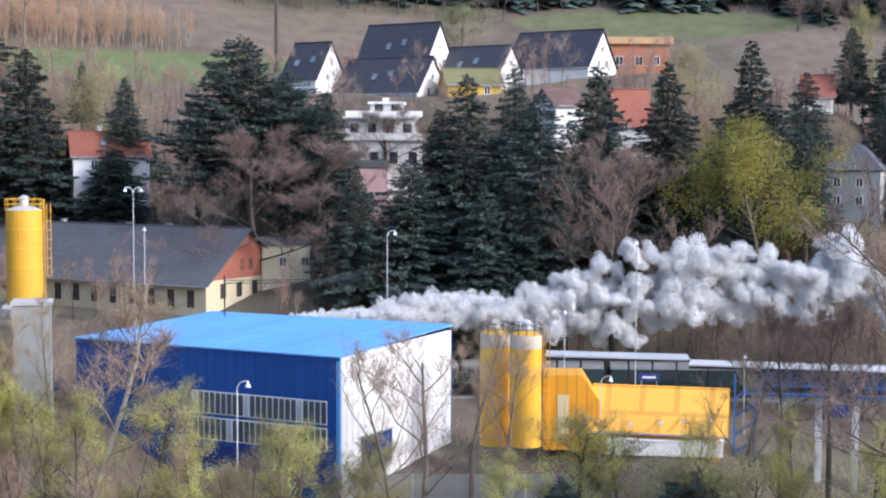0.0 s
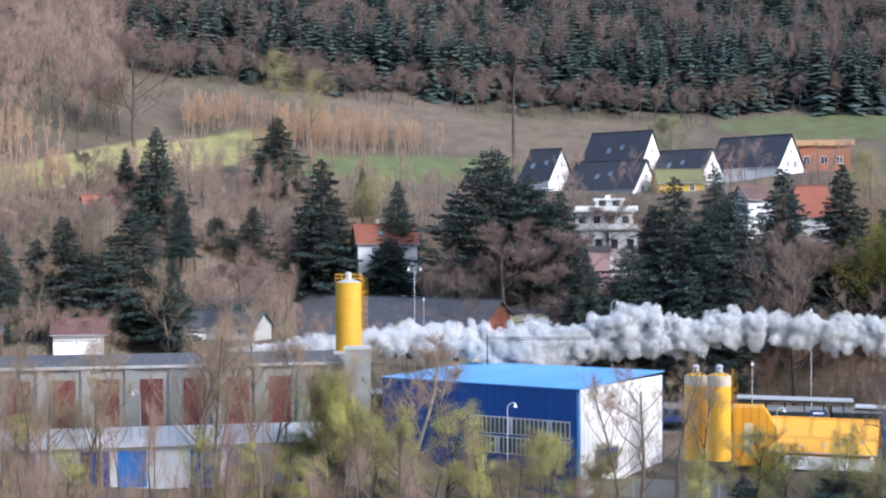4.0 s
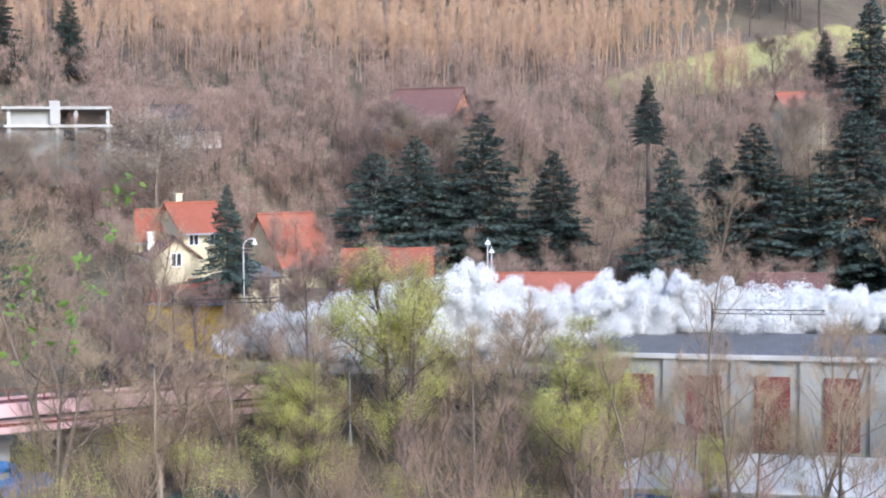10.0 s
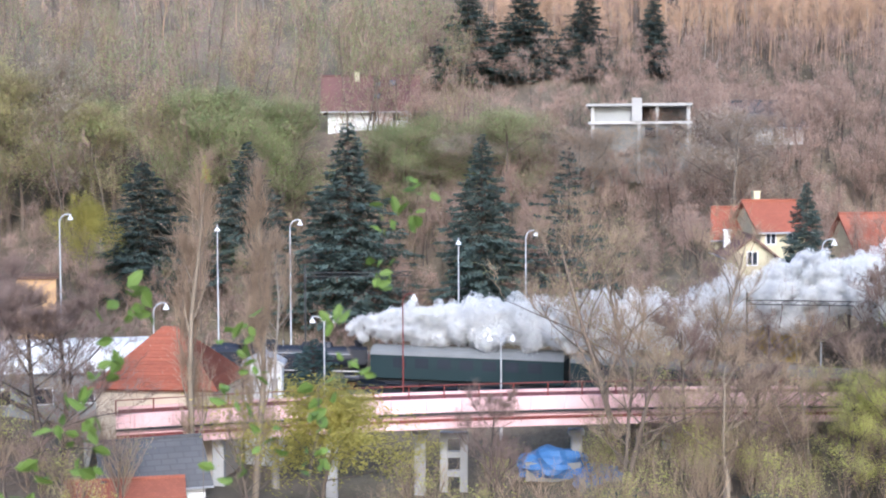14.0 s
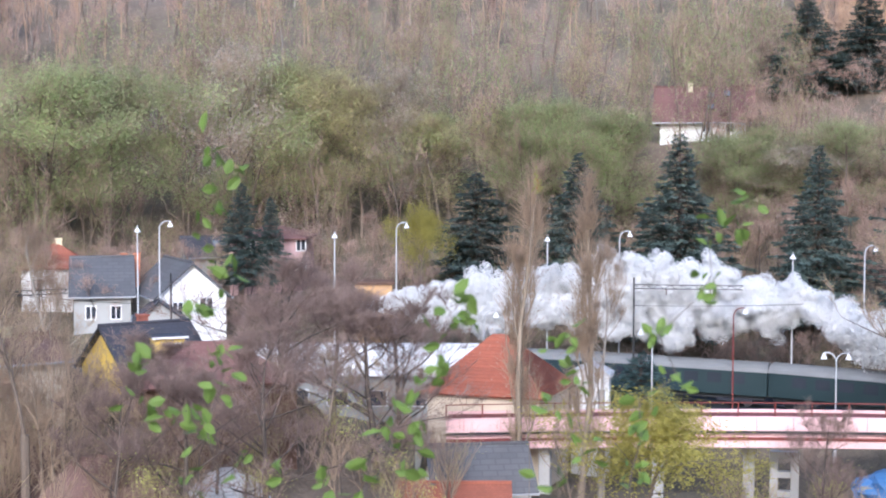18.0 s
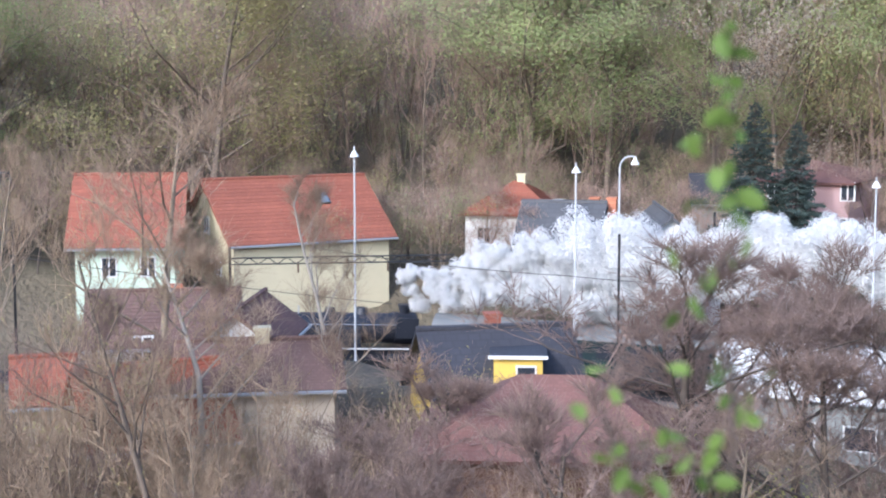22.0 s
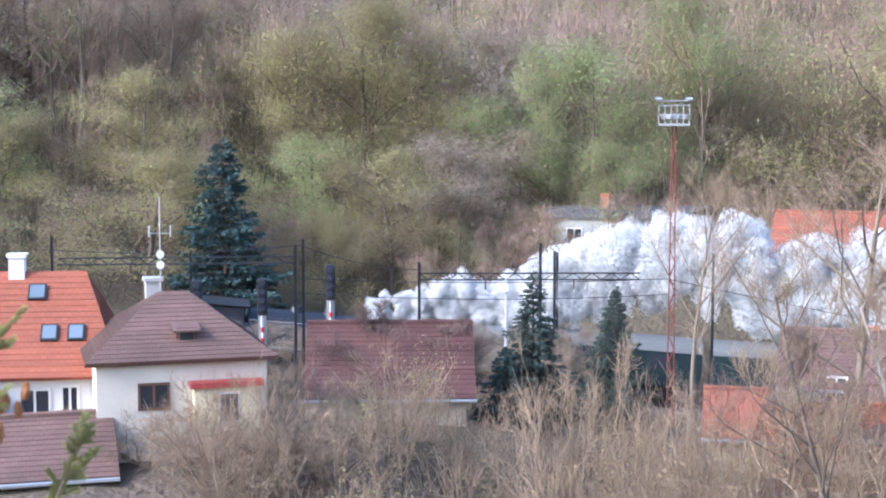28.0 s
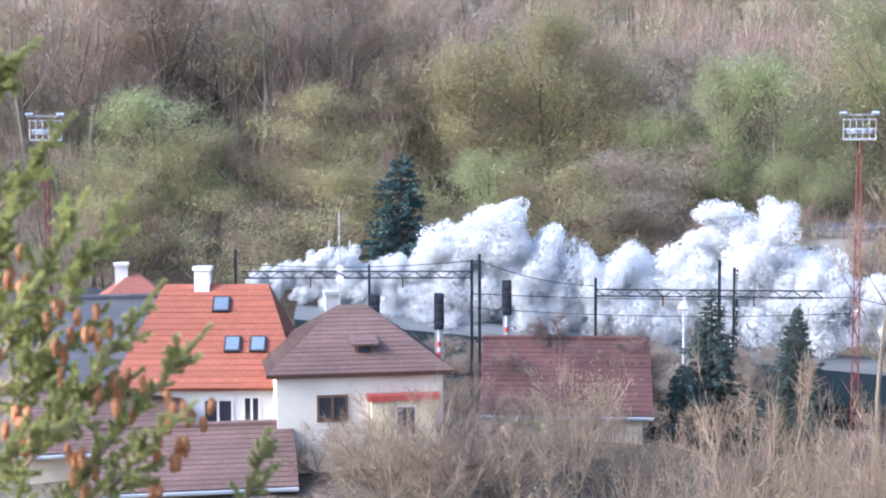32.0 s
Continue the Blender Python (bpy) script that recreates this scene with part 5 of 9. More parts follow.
def grey_works(x, y, z, rz, w, h):
    """A long concrete factory wall with tall red-framed windows between pilasters."""
    top = empty("factory_building", pose(x, y, z, 0, 0, rz), "long grey concrete factory with tall reddish windows", "building")
    part("wall", box(-w / 2, w / 2, 0, 14, -1.5, h), CONCRETE_DARK, top)
    part("cornice", box(-w / 2 - 0.4, w / 2 + 0.4, -0.55, 14.3, h, h + 0.35), CONCRETE, top)
    part("roof", slab([(-w / 2, 0, h + 0.36), (w / 2, 0, h + 0.36), (w / 2, 7, h + 1.3), (-w / 2, 7, h + 1.3)], 0.15), ROOF_GREY, top)
    part("roof", slab([(-w / 2, 7, h + 1.3), (w / 2, 7, h + 1.3), (w / 2, 14, h + 0.36), (-w / 2, 14, h + 0.36)], 0.15), ROOF_GREY, top)
    n = int(w / 5.2)
    for i in range(n + 1):
        part("pilaster", box(-w / 2 + i * w / n - 0.55, -w / 2 + i * w / n + 0.55, -0.35, 0.0, -1.5, h - 0.02), CONCRETE_DARK, top)
    for i in range(n):
        cx = -w / 2 + (i + 0.5) * w / n
        win = part("window", box(cx - 1.35, cx + 1.35, -0.09, 0.0, h - 7.2, h - 1.4), mat("red_brown_glazing", (0.16, 0.055, 0.05), 0.35, 0.3), top)
        bars = bmesh.new()
        for k in range(4):
            add_box(bars, cx - 1.35 + k * 0.9 - 0.05, cx - 1.35 + k * 0.9 + 0.05, -0.15, -0.09, h - 7.2, h - 1.4)
        for k in range(6):
            add_box(bars, cx - 1.35, cx + 1.35, -0.14, -0.09, h - 7.2 + k * 1.16 - 0.04, h - 7.2 + k * 1.16 + 0.04)
        part("glazing_grid", bars, RED_STEEL, win)
    return top


grey_works(-62.62, 177.27, 4.85, 19.47, 48.27, 9.1)
# ---- background woods ----
def spread_spots(rng, n, t_az0, t_az1, eye, d0, d1, h0, h1, w0, w1):
    az = np.radians(rng.uniform(t_az0, t_az1, n))
    d = rng.uniform(d0, d1, n)
    x, y = eye[0] - np.sin(az) * d, eye[1] + np.cos(az) * d
    z = ground_z(x, y) - 0.2
    out = []
    for i in range(n):
        if in_meadow(x[i], y[i]):
            continue
        s = rng.uniform(h0, h1) / 14
        spot = (x[i], y[i], z[i], s, s * rng.uniform(w0, w1), rng.uniform(0, 6.28))
        if not (-64 < x[i] < -21 and -9 < y[i] - (226.5 - 0.43 * x[i]) < 17):
            out.append(spot)
    return out


EYE_B, EYE_C, EYE_D = (0, 0), (-34.1, 63.4), (-71.5, 84.6)
rng = np.random.default_rng(5)
brown_wood = [wood_master(s, 14, "brown_twigs", "dark_bark", "brown_buds", 90, 0.14, 5.0, brush=260) for s in range(4)]
grey_wood = [wood_master(s + 9, 14, "brown_twigs", "dark_bark", "grey_brown_buds", 120, 0.14, 5.5, brush=260) for s in range(4)]
slim_wood = [wood_master(s + 20, 14, "reddish_twigs", "birch_bark" if s == 1 else "reddish_twigs_2", "reddish_buds", 60, 0.12, 2.6, (12, 2), brush=150) for s in range(4)]
olive_wood = [wood_master(s + 30, 14, "brown_twigs", "grey_brown_bark", "olive_buds", 800, 0.09, 5.5, brush=150, cloud=0.8) for s in range(4)]
green_wood = [wood_master(s + 40, 14, "brown_twigs", "grey_brown_bark", "soft_green_leaves", 850, 0.09, 6.0, brush=100, cloud=0.8) for s in range(4)]
dark_wood = [wood_master(s + 80, 14, "dark_brown_twigs", "dark_bark", "brown_buds", 60, 0.12, 5.0, brush=320) for s in range(3)]
haze_wood = [wood_master(s + 44, 14, "brown_twigs", "grey_brown_bark", "grey_brown_buds", 480, 0.09, 6.0, brush=420, brush_w=0.04, cloud=0.8) for s in range(4)]


def fir_master(seed):
    r = np.random.default_rng(seed)
    vs, fs, c = [], [], 0
    for i in range(18):
        t = 0.05 + 0.95 * i / 18
        reach = 3.0 * (1 - t) + 0.3
        for k in range(9):
            a = r.uniform(0, 6.28)
            L = reach * r.uniform(0.7, 1.2)
            d, q = np.array([math.cos(a), math.sin(a), -0.5]), np.array([-math.sin(a), math.cos(a), 0])
            p = np.array([0, 0, 14 * t])
            vs += [p, p + d * L * 0.6 + q * L * 0.35, p + d * L, p + d * L * 0.6 - q * L * 0.35]
            fs.append((c, c + 1, c + 2, c + 3))
            c += 4
    return {"haze_paled_spruce_needles": (np.array(vs), np.array(fs)), "dark_bark": prisms([(0, 0, 0, 0, 0, 13, 0.2, 0.03)], 3)}


fir_wood = [fir_master(s) for s in range(4)]
scrub_wood = [wood_master(s + 50, 5, "tan_twigs", "grey_brown_bark", "brown_buds", 40, 0.04, 5.0, (14, 6), 0.9, 0.4, 0.007, 260, 0.018) for s in range(4)]
alder_wood = [wood_master(s + 90, 14, "brown_twigs", "dark_bark", "olive_buds" if s == 1 else "brown_buds", 160, 0.05, 4.2, (11, 5), 0.8, 0.5, 0.012, 420, 0.022) for s in range(4)]
scrub_green = [wood_master(s + 60, 5, "tan_twigs", "grey_brown_bark", "olive_buds", 300, 0.06, 5.0, (12, 5), 0.9, 0.4, 0.007, 150, 0.018) for s in range(4)]
scrub_spring = [wood_master(s + 70, 5, "tan_twigs", "grey_brown_bark", "spring_leaves", 420, 0.075, 5.0, (12, 5), 0.9, 0.4, 0.007, 100, 0.018) for s in range(4)]


# ---- conifers ----
FIR_LABELS = {"spruce": "tall dark green spruce with drooping boughs", "pine": "broad dark pine with uneven crown", "larch": "open dark fir with long bare-tipped boughs", "blue_spruce": "blue-green spruce with dense boughs"}
FIR_COUNT = [0]


def fir(x, y, ztop, w, kind="spruce"):
    FIR_COUNT[0] += 1
    k = FIR_COUNT[0]
    model = "spruce_%d" % (k % 4) if kind == "spruce" else kind + "_0"
    full = {"spruce": 6.2, "pine": 10.5, "larch": 6.6, "blue_spruce": 5.4}[kind]
    plant(model, kind if kind != "larch" else "fir", FIR_LABELS[kind], x, y, ztop, spin=k * 77, group="conifers", wide=w / full * (1.25 if kind in ("spruce", "pine") else 1.0), category="conifer", crown=w * (1.5 if kind == "pine" else 2.3) + 2.0)


TREE_LABELS = {"spring": "slender tree with fresh yellow-green spring leaves", "bare": "leafless tree with grey-brown bark and fine tan twigs", "brown": "leafless brown tree with dense fine twigs", "birch": "leafless birch with pale bark and thin twigs",
               "green": "broad tree with soft green spring foliage", "olive": "broad tree with olive-yellow budding crown", "grey": "grey-brown budding tree with a soft crown", "willow": "drooping yellow-green willow in early leaf", "tan": "tall tan tree just coming into bud",
               "poplar": "narrow upright tan poplar without leaves", "bush": "tangled leafless shrub with tan twigs"}
TREE_COUNT = [0]


def tree(kind, x, y, ztop, w, variant=None):
    TREE_COUNT[0] += 1
    k = TREE_COUNT[0]
    n = {"willow": 2, "tan": 2, "poplar": 1, "green": 2, "olive": 2, "grey": 2}.get(kind, 3)
    v = k % n if variant is None else variant
    w = w * 0.72 if kind == "spring" else w
    full = {"spring": 8.0, "bare": 9.0, "brown": 9.0, "birch": 6.0, "green": 9.5, "olive": 9.5, "grey": 9.5, "willow": 11.5, "tan": 7.5, "poplar": 2.6, "bush": 9.0}[kind]
    plant("%s_%d" % (kind, v), kind + "_tree" if kind not in ("bush", "willow", "birch", "poplar") else ("shrub" if kind == "bush" else kind), TREE_LABELS[kind], x, y, ztop, spin=k * 131, group="spring trees", wide=w / full, category="shrub" if kind == "bush" else "tree", crown=w * {"poplar": 6.0, "birch": 2.2, "bush": 9.0, "willow": 0.9, "spring": 3.2}.get(kind, 1.4) + 2.0)


fir(-75.91, 290.24, 54.94, 8.65)
fir(-61.58, 268.13, 44.96, 11.63)
fir(-28.21, 256.46, 46, 14.88, "pine")
fir(-15.94, 249.5, 38.15, 8.65)
fir(-11.28, 237.74, 28.62, 6.87)
fir(3.19, 244.99, 40.12, 10.84)
fir(10.68, 267.79, 42.79, 7.73)
fir(12.8, 243.67, 37.89, 10.32)
fir(21.09, 251.12, 41.67, 11.63)
fir(31.07, 254.11, 42.37, 9.35)
fir(43.45, 258.38, 45.51, 11.59)
fir(54.1, 269.63, 42.03, 5.29)
fir(-4.28, 239.97, 29.05, 10.15)
fir(5.31, 235.95, 25.42, 10.89)
fir(37.33, 247.2, 34.63, 6.73)
fir(48.3, 245.3, 34.09, 5.77)
fir(61.33, 254.73, 38.61, 6.05)
fir(63.1, 250.17, 35.58, 5.46)
fir(-71.04, 255.31, 35.82, 7.13)
fir(-76.54, 250.58, 33.99, 6.05)
fir(-48.31, 263.11, 30.57, 8.23)
fir(-47.58, 270.86, 41.01, 6.35)
fir(-56.09, 279.43, 43.85, 3.29)
fir(67.03, 292.42, 50.52, 4.62)
fir(73.34, 290.9, 49.28, 8.08)
fir(8.56, 237.85, 26.75, 8.24)
fir(-21.69, 255.09, 41.29, 7.88, "pine")
fir(-35.09, 259.65, 39.53, 6.05, "larch")
fir(-0.59, 248.01, 35.68, 6.68)
fir(-110.51, 192.54, 34.81, 8.54)
fir(-115.32, 187.36, 32.36, 8.88)
fir(-118.97, 185.06, 30.88, 7.62)
fir(-104.1, 196.09, 30.93, 6.66)
fir(-89.5, 192.19, 30.91, 5.87)
fir(-85.66, 204.81, 33.34, 9.56)
fir(-76.35, 208.46, 34.82, 9.22)
fir(-69.28, 204.59, 26.65, 5.98)
fir(-85.69, 245.48, 49.63, 7.5)
fir(-92.39, 248.37, 46.22, 4.08)
fir(-92.6, 194.04, 38.1, 2.07)
fir(-89.94, 205.15, 30.11, 6.89)
fir(-78.56, 237.34, 37.85, 3.85)
fir(-147.6, 148.75, 32.35, 6.28)
fir(-140.86, 153.99, 31.12, 8.08, "larch")
fir(-114.97, 157.41, 28.11, 3.24)
fir(-168.5, 134.48, 31.92, 6.72)
fir(-158.28, 140.25, 33.55, 9.27)
fir(-171.28, 124.16, 30.05, 6.63)
fir(-167.56, 98.64, 28.9, 3.29)
fir(-166.84, 101.25, 27.62, 2.76)
fir(-191.82, 179.81, 52.64, 8.29)
fir(-187.35, 185.64, 53.3, 6.03)
fir(-182.22, 191.8, 52.44, 5.28)
fir(-176.2, 198.43, 51.89, 4.15)
fir(-175.49, 161.4, 37.32, 1.72, "blue_spruce")
fir(-138.6, 124.47, 15.31, 6.52, "blue_spruce")
fir(-175.6, 161.24, 36.48, 1.65, "blue_spruce")
fir(-147.01, 23.36, 28.90, 6.6, "blue_spruce")
fir(-132.12, 53.78, 23.03, 2.93)
fir(-133.73, 57.17, 22.28, 1.99)
fir(-129.76, 53.57, 19.84, 2.41, "blue_spruce")
fir(-120.25, 46.3, 20.48, 1.19, "blue_spruce")
fir(-131.92, 58.07, 22.59, 2.03)
fir(-48.16, 266.86, 30.53, 6.79)
fir(-53.48, 267.56, 22.74, 5.40)
fir(-31.84, 169.03, 2.07, 6.62, "pine")
fir(10.12, 171.71, 2.83, 5.95, "blue_spruce")
fir(21.29, 168.67, 4.29, 9.81, "pine")
fir(-100.5, 137.26, 3.39, 5.17, "blue_spruce")
fir(-108.67, 130.87, 3.12, 5.17, "blue_spruce")

# ---- broad-leaved trees ----
tree("birch", -30.06, 172.41, 16.06, 15.48)
tree("spring", -12.33, 175.57, 5.61, 14.89)
tree("bare", -1.5, 178, 11.81, 13.01)
tree("tan", 2.61, 176.99, 14.3, 6.13)
tree("spring", 11.03, 175.66, 6.28, 14.22)
tree("spring", 15.22, 173.34, 4.58, 12.05)
tree("spring", 39.85, 173.49, 9.91, 13.69)
tree("brown", 41.52, 159.7, 27.44, 20.94)
tree("brown", 27.93, 169.72, 15.57, 5.95)
tree("brown", 31.7, 169.06, 16.28, 5.29)
tree("tan", -38.78, 169.63, 14.99, 9.37)
tree("tan", -45.46, 170.04, 16.93, 10.15)
tree("tan", -51.54, 168.29, 15.11, 9.48)
tree("spring", -24.6, 171.25, 8.54, 13.97)
tree("olive", -17.32, 171.13, 2.92, 9.92)
tree("olive", -5.44, 171.92, 2.79, 7.94)
tree("olive", 19.6, 170.89, 2.96, 7.28)
tree("spring", -93.56, 151.43, 21.34, 17.12)
tree("spring", -83.15, 157.39, 16.12, 14.38)
tree("tan", -69.73, 161.6, 13.3, 7.45)
tree("tan", -87.81, 153.68, 16.82, 10.21)
tree("bare", -64.16, 163.89, 16.62, 6.09)
tree("birch", -53.35, 167.72, 19.29, 6.77)
tree("tan", -47.52, 169.47, 19.3, 10.83)
tree("spring", -37.9, 169.83, 12.11, 11.38)
tree("bare", -43.59, 170.52, 15.93, 6.09)
tree("tan", -73.61, 162.07, 21.96, 5.48)
tree("tan", -32.7, 170.9, 16.83, 4.68)
tree("spring", -101.05, 149.12, 14.03, 13.01)
tree("tan", -114.58, 138.96, 22.35, 13.69)
tree("tan", -107.49, 144.53, 18.28, 11.64)
tree("tan", -112.33, 143.34, 24.25, 8.31)
tree("bare", -72.38, 162.77, 12.91, 8.12)
tree("tan", -95.73, 189.32, 24.94, 7.27)
tree("tan", -88.48, 156.92, 18.17, 8.22)
tree("tan", -112.34, 134.95, 24.88, 11.82)
tree("brown", -101.4, 150.43, 21.07, 5.92)
tree("bare", -102.99, 143.99, 17.7, 4.89)
tree("brown", -107.85, 136.77, 17.91, 6.8)
tree("brown", -103.7, 139.35, 14.83, 5.94)
tree("poplar", -124.33, 106.82, 27.9, 4.0)
tree("poplar", -122.3, 110.3, 27.39, 4.0)
tree("birch", -128.77, 115.46, 23.9, 3.74)
tree("willow", -113.36, 110.18, 15.2, 13.0, variant=0)
tree("tan", -113.74, 105.4, 13.94, 4.5)
tree("brown", -113.68, 124.01, 13.07, 4.62)
tree("brown", -125.26, 90.23, 22.24, 11.69)
tree("brown", -121.56, 95.11, 20.04, 10.02)
tree("birch", -123.7, 72.24, 23.39, 6.92)
tree("brown", -121.94, 69.15, 20.98, 5.08)
tree("brown", -124.26, 81.84, 18.85, 7.78)
tree("green", -118.94, 69.1, 12.65, 5.56)
tree("bare", -119.86, 90.78, 18.27, 6.92)
tree("bare", -129.43, 68.98, 27.71, 9.92)
tree("birch", -130.95, 76.47, 25.47, 4.38)
tree("bush", -123.95, 59.86, 21.99, 6.25)
tree("bush", -121.54, 57.34, 20.41, 5.26)
tree("bush", -124.61, 63.93, 20.75, 6.14)
tree("bush", -119.91, 54.53, 20.07, 4.82)
tree("bush", -116.73, 51.62, 20, 5.6)
tree("bush", -127.48, 73.84, 19.09, 4.82)
tree("bush", -128.23, 79.03, 20.37, 4.82)
tree("bush", -124.78, 67.37, 19.59, 5.17)
tree("bush", -122.07, 60.54, 22.84, 6.89)
tree("bush", -119.8, 56.27, 20.35, 6.03)
tree("bush", -116.73, 49.92, 20.35, 4.82)
tree("bush", -114.49, 47.19, 21.27, 4.38)
tree("bush", -111.98, 45.92, 20.16, 3.88)
tree("bush", -118.09, 53.53, 19.65, 5.6)
tree("bush", -109, 44.38, 18.5, 4.65)
tree("bush", -123.48, 63.74, 21.67, 4.74)
tree("bush", -113.94, 49.62, 18.75, 4.65)
tree("bare", -125.75, 64.07, 26.6, 4.46)
tree("willow", -186.67, 58.91, 38.37, 24.51, variant=1)
tree("green", -173.22, 37.75, 33.81, 11.63)
tree("olive", -171.57, 18.4, 36.38, 13.85)
tree("olive", -169.45, 11.9, 35.54, 12.2)
tree("green", -170.41, 41.25, 27.17, 7.06)
tree("grey", -163.98, 28.85, 24.2, 9.97)
tree("willow", -145.72, 17.59, 26.6, 16.54, variant=1)
tree("olive", -151.88, 28.53, 22.91, 6.03)
tree("green", -191.53, 84.08, 37.21, 22.62)
tree("green", -173.06, 28.58, 30.11, 9.82)
tree("grey", -170.55, 32.34, 27.54, 10.34)
tree("grey", -185.87, 42.14, 30.97, 11.26)
tree("olive", -171.52, 18.29, 36.92, 15.23)
tree("green", -173.67, 34.01, 33.68, 8.77)
tree("grey", -164.58, 29.81, 27.15, 10.8)
tree("green", -145.67, 0.69, 31.83, 12.06)
tree("grey", -166.98, -0.64, 41.68, 14.77)
tree("grey", -160.49, -7.39, 42.96, 14.77)
tree("grey", -155.11, -9.65, 41.27, 13.57)
tree("grey", -175.29, 6.32, 40.95, 14)
tree("grey", -180.68, 25.81, 35.21, 12.4)
tree("olive", -186.32, 43.32, 34.93, 14.08)
tree("grey", -186.95, 103.5, 39.18, 13.37)
tree("olive", -186.87, 111.04, 38.7, 13.54)
tree("grey", -185.76, 120.42, 38.18, 12.46)
tree("willow", -164.2, 115.18, 25.55, 6.5, variant=0)
tree("green", -181.51, 137.58, 35.43, 15.87)
tree("green", -181.5, 137.62, 36.2, 13.96)
tree("green", -186.22, 127.39, 34.87, 15.23)
tree("olive", -185.43, 115.45, 38.82, 16)
tree("green", -188.5, 105.47, 38.65, 16)
tree("grey", -167.35, 160.76, 32.51, 15.23)
tree("green", -167.1, 166.08, 34.15, 12.92)
tree("green", -185.48, 140.83, 35.91, 14.38)
tree("green", -170.6, 156.16, 32.93, 15.23)
tree("grey", -137.51, 172.09, 32.74, 15)
tree("grey", -155.38, 167.8, 31.82, 13.54)
tree("willow", 40.36, 234.56, 30.51, 20.14, variant=0)
tree("brown", 21.54, 235.02, 27.21, 15.43)
tree("green", 3.46, 309.99, 53.74, 10.73)
tree("olive", 39.9, 282.2, 43.39, 10.96)
tree("olive", -55.13, 274.53, 39.59, 12.92)
tree("brown", -24.63, 244.77, 29.07, 18.92)
tree("brown", -17.13, 245.41, 28.11, 18.92)
tree("brown", -8.18, 261.88, 34.51, 15.12)
tree("spring", 70.29, 296.8, 51.95, 8.21)
tree("spring", 80.86, 294.09, 52.27, 10.56)
tree("brown", -107.13, 293.04, 70.3, 16.8)
tree("olive", -81.22, 307.46, 68.73, 7.34)
tree("olive", -73.98, 311.34, 64.64, 7.38)
tree("brown", -97.42, 243.22, 44.19, 6.05)
tree("tan", -86.29, 195.83, 26.44, 9.05)
tree("tan", -68.15, 200.75, 25.25, 7.34)
tree("brown", -60.48, 209.45, 25.12, 10.06)
tree("brown", -31.4, 328.51, 75.15, 8.88)

# ---- woods on the hill ----
scatter("woods", "dark spruce wood on the upper slope", "woods", fir_wood, spread_spots(rng, 1500, -18.6, 20.2, EYE_B, 374, 500, 12, 19, 1.0, 1.5) + spread_spots(rng, 60, 24.6, 28.7, EYE_B, 372, 410, 13, 17, 1.0, 1.4))
scatter("woods", "leafless brown wood on the upper slope", "woods", brown_wood + grey_wood, spread_spots(rng, 1500, 20.6, 46.7, EYE_B, 303, 470, 9, 14, 1.2, 1.9))
scatter("woods", "dark leafless wood before the spruces", "woods", dark_wood, spread_spots(rng, 500, -27.8, 20.6, EYE_B, 366, 384, 6, 9, 1.4, 2.2) + spread_spots(rng, 620, -27.8, 20.6, EYE_B, 385, 500, 12, 16, 1.3, 2.0))
scatter("woods", "young slender birch plantation with reddish twigs", "woods", slim_wood, spread_spots(rng, 1000, 22.4, 46.7, EYE_B, 266, 300, 7, 9, 0.9, 1.4) + spread_spots(rng, 700, 8.2, 18.2, EYE_B, 322, 345, 5.5, 7, 1.0, 1.5))
scatter("woods", "brown leafless trees between the houses", "woods", brown_wood + grey_wood, spread_spots(rng, 500, 21.5, 40.9, EYE_B, 222, 262, 4, 7, 1.3, 2.0) + spread_spots(rng, 1900, -24.2, 21.5, EYE_B, 234, 310, 4.5, 8, 1.2, 1.9))
scatter("scrub", "dark leafless thicket on the railway bank", "scrub", haze_wood + grey_wood + brown_wood, spread_spots(rng, 420, 16.7, 83.1, EYE_C, 134, 152, 2.5, 5, 1.6, 2.6))
scatter("woods", "brown leafless trees on the lower slope", "woods", grey_wood + brown_wood, spread_spots(rng, 1100, 16.7, 57.1, EYE_C, 152, 215, 3.5, 6.5, 1.4, 2.2))
scatter("woods", "reddish leafless wood on the slope", "woods", slim_wood + brown_wood, spread_spots(rng, 1300, 37.6, 114.5, EYE_C, 210, 330, 8, 13, 0.9, 1.4))
scatter("woods", "soft green and olive spring wood", "woods", green_wood + green_wood + olive_wood, spread_spots(rng, 420, 53.7, 120.1, EYE_C, 152, 200, 9, 15, 1.0, 1.4))
scatter("woods", "olive and grey spring wood above the town", "woods", olive_wood + haze_wood + green_wood + haze_wood, spread_spots(rng, 520, 88.9, 153.8, EYE_D, 122, 175, 9, 15, 1.0, 1.4))
scatter("woods", "brown leafless wood on the far slope", "woods", brown_wood + haze_wood, spread_spots(rng, 900, 88.9, 153.8, EYE_D, 175, 300, 10, 15, 1.0, 1.4))
scatter("scrub", "tangled scrub with budding shrubs and young leaves", "scrub", scrub_wood + scrub_green + scrub_spring, spread_spots(rng, 660, -4.0, 44.8, EYE_B, 128, 174, 5, 10, 1.0, 1.6) + spread_spots(rng, 90, -24.2, -4.0, EYE_B, 128, 166, 2.5, 5, 1.0, 1.6))
scatter("woods", "slender leafless alders with brown twigs before the works", "woods", alder_wood, spread_spots(rng, 85, 2.0, 33.0, EYE_B, 136, 172, 8, 13, 0.8, 1.3))
tree("spring", -37.75, 167.81, 10.6, 13.23)
tree("spring", -31.94, 168, 8.62, 11.84)
tree("olive", 24.61, 169.23, 3.88, 10.52)
tree("spring", -6.76, 171.87, 4.8, 10.58)
tree("tan", 5.27, 174.93, 11.78, 8.08)
tree("spring", -37.49, 171, 12.11, 12.64)
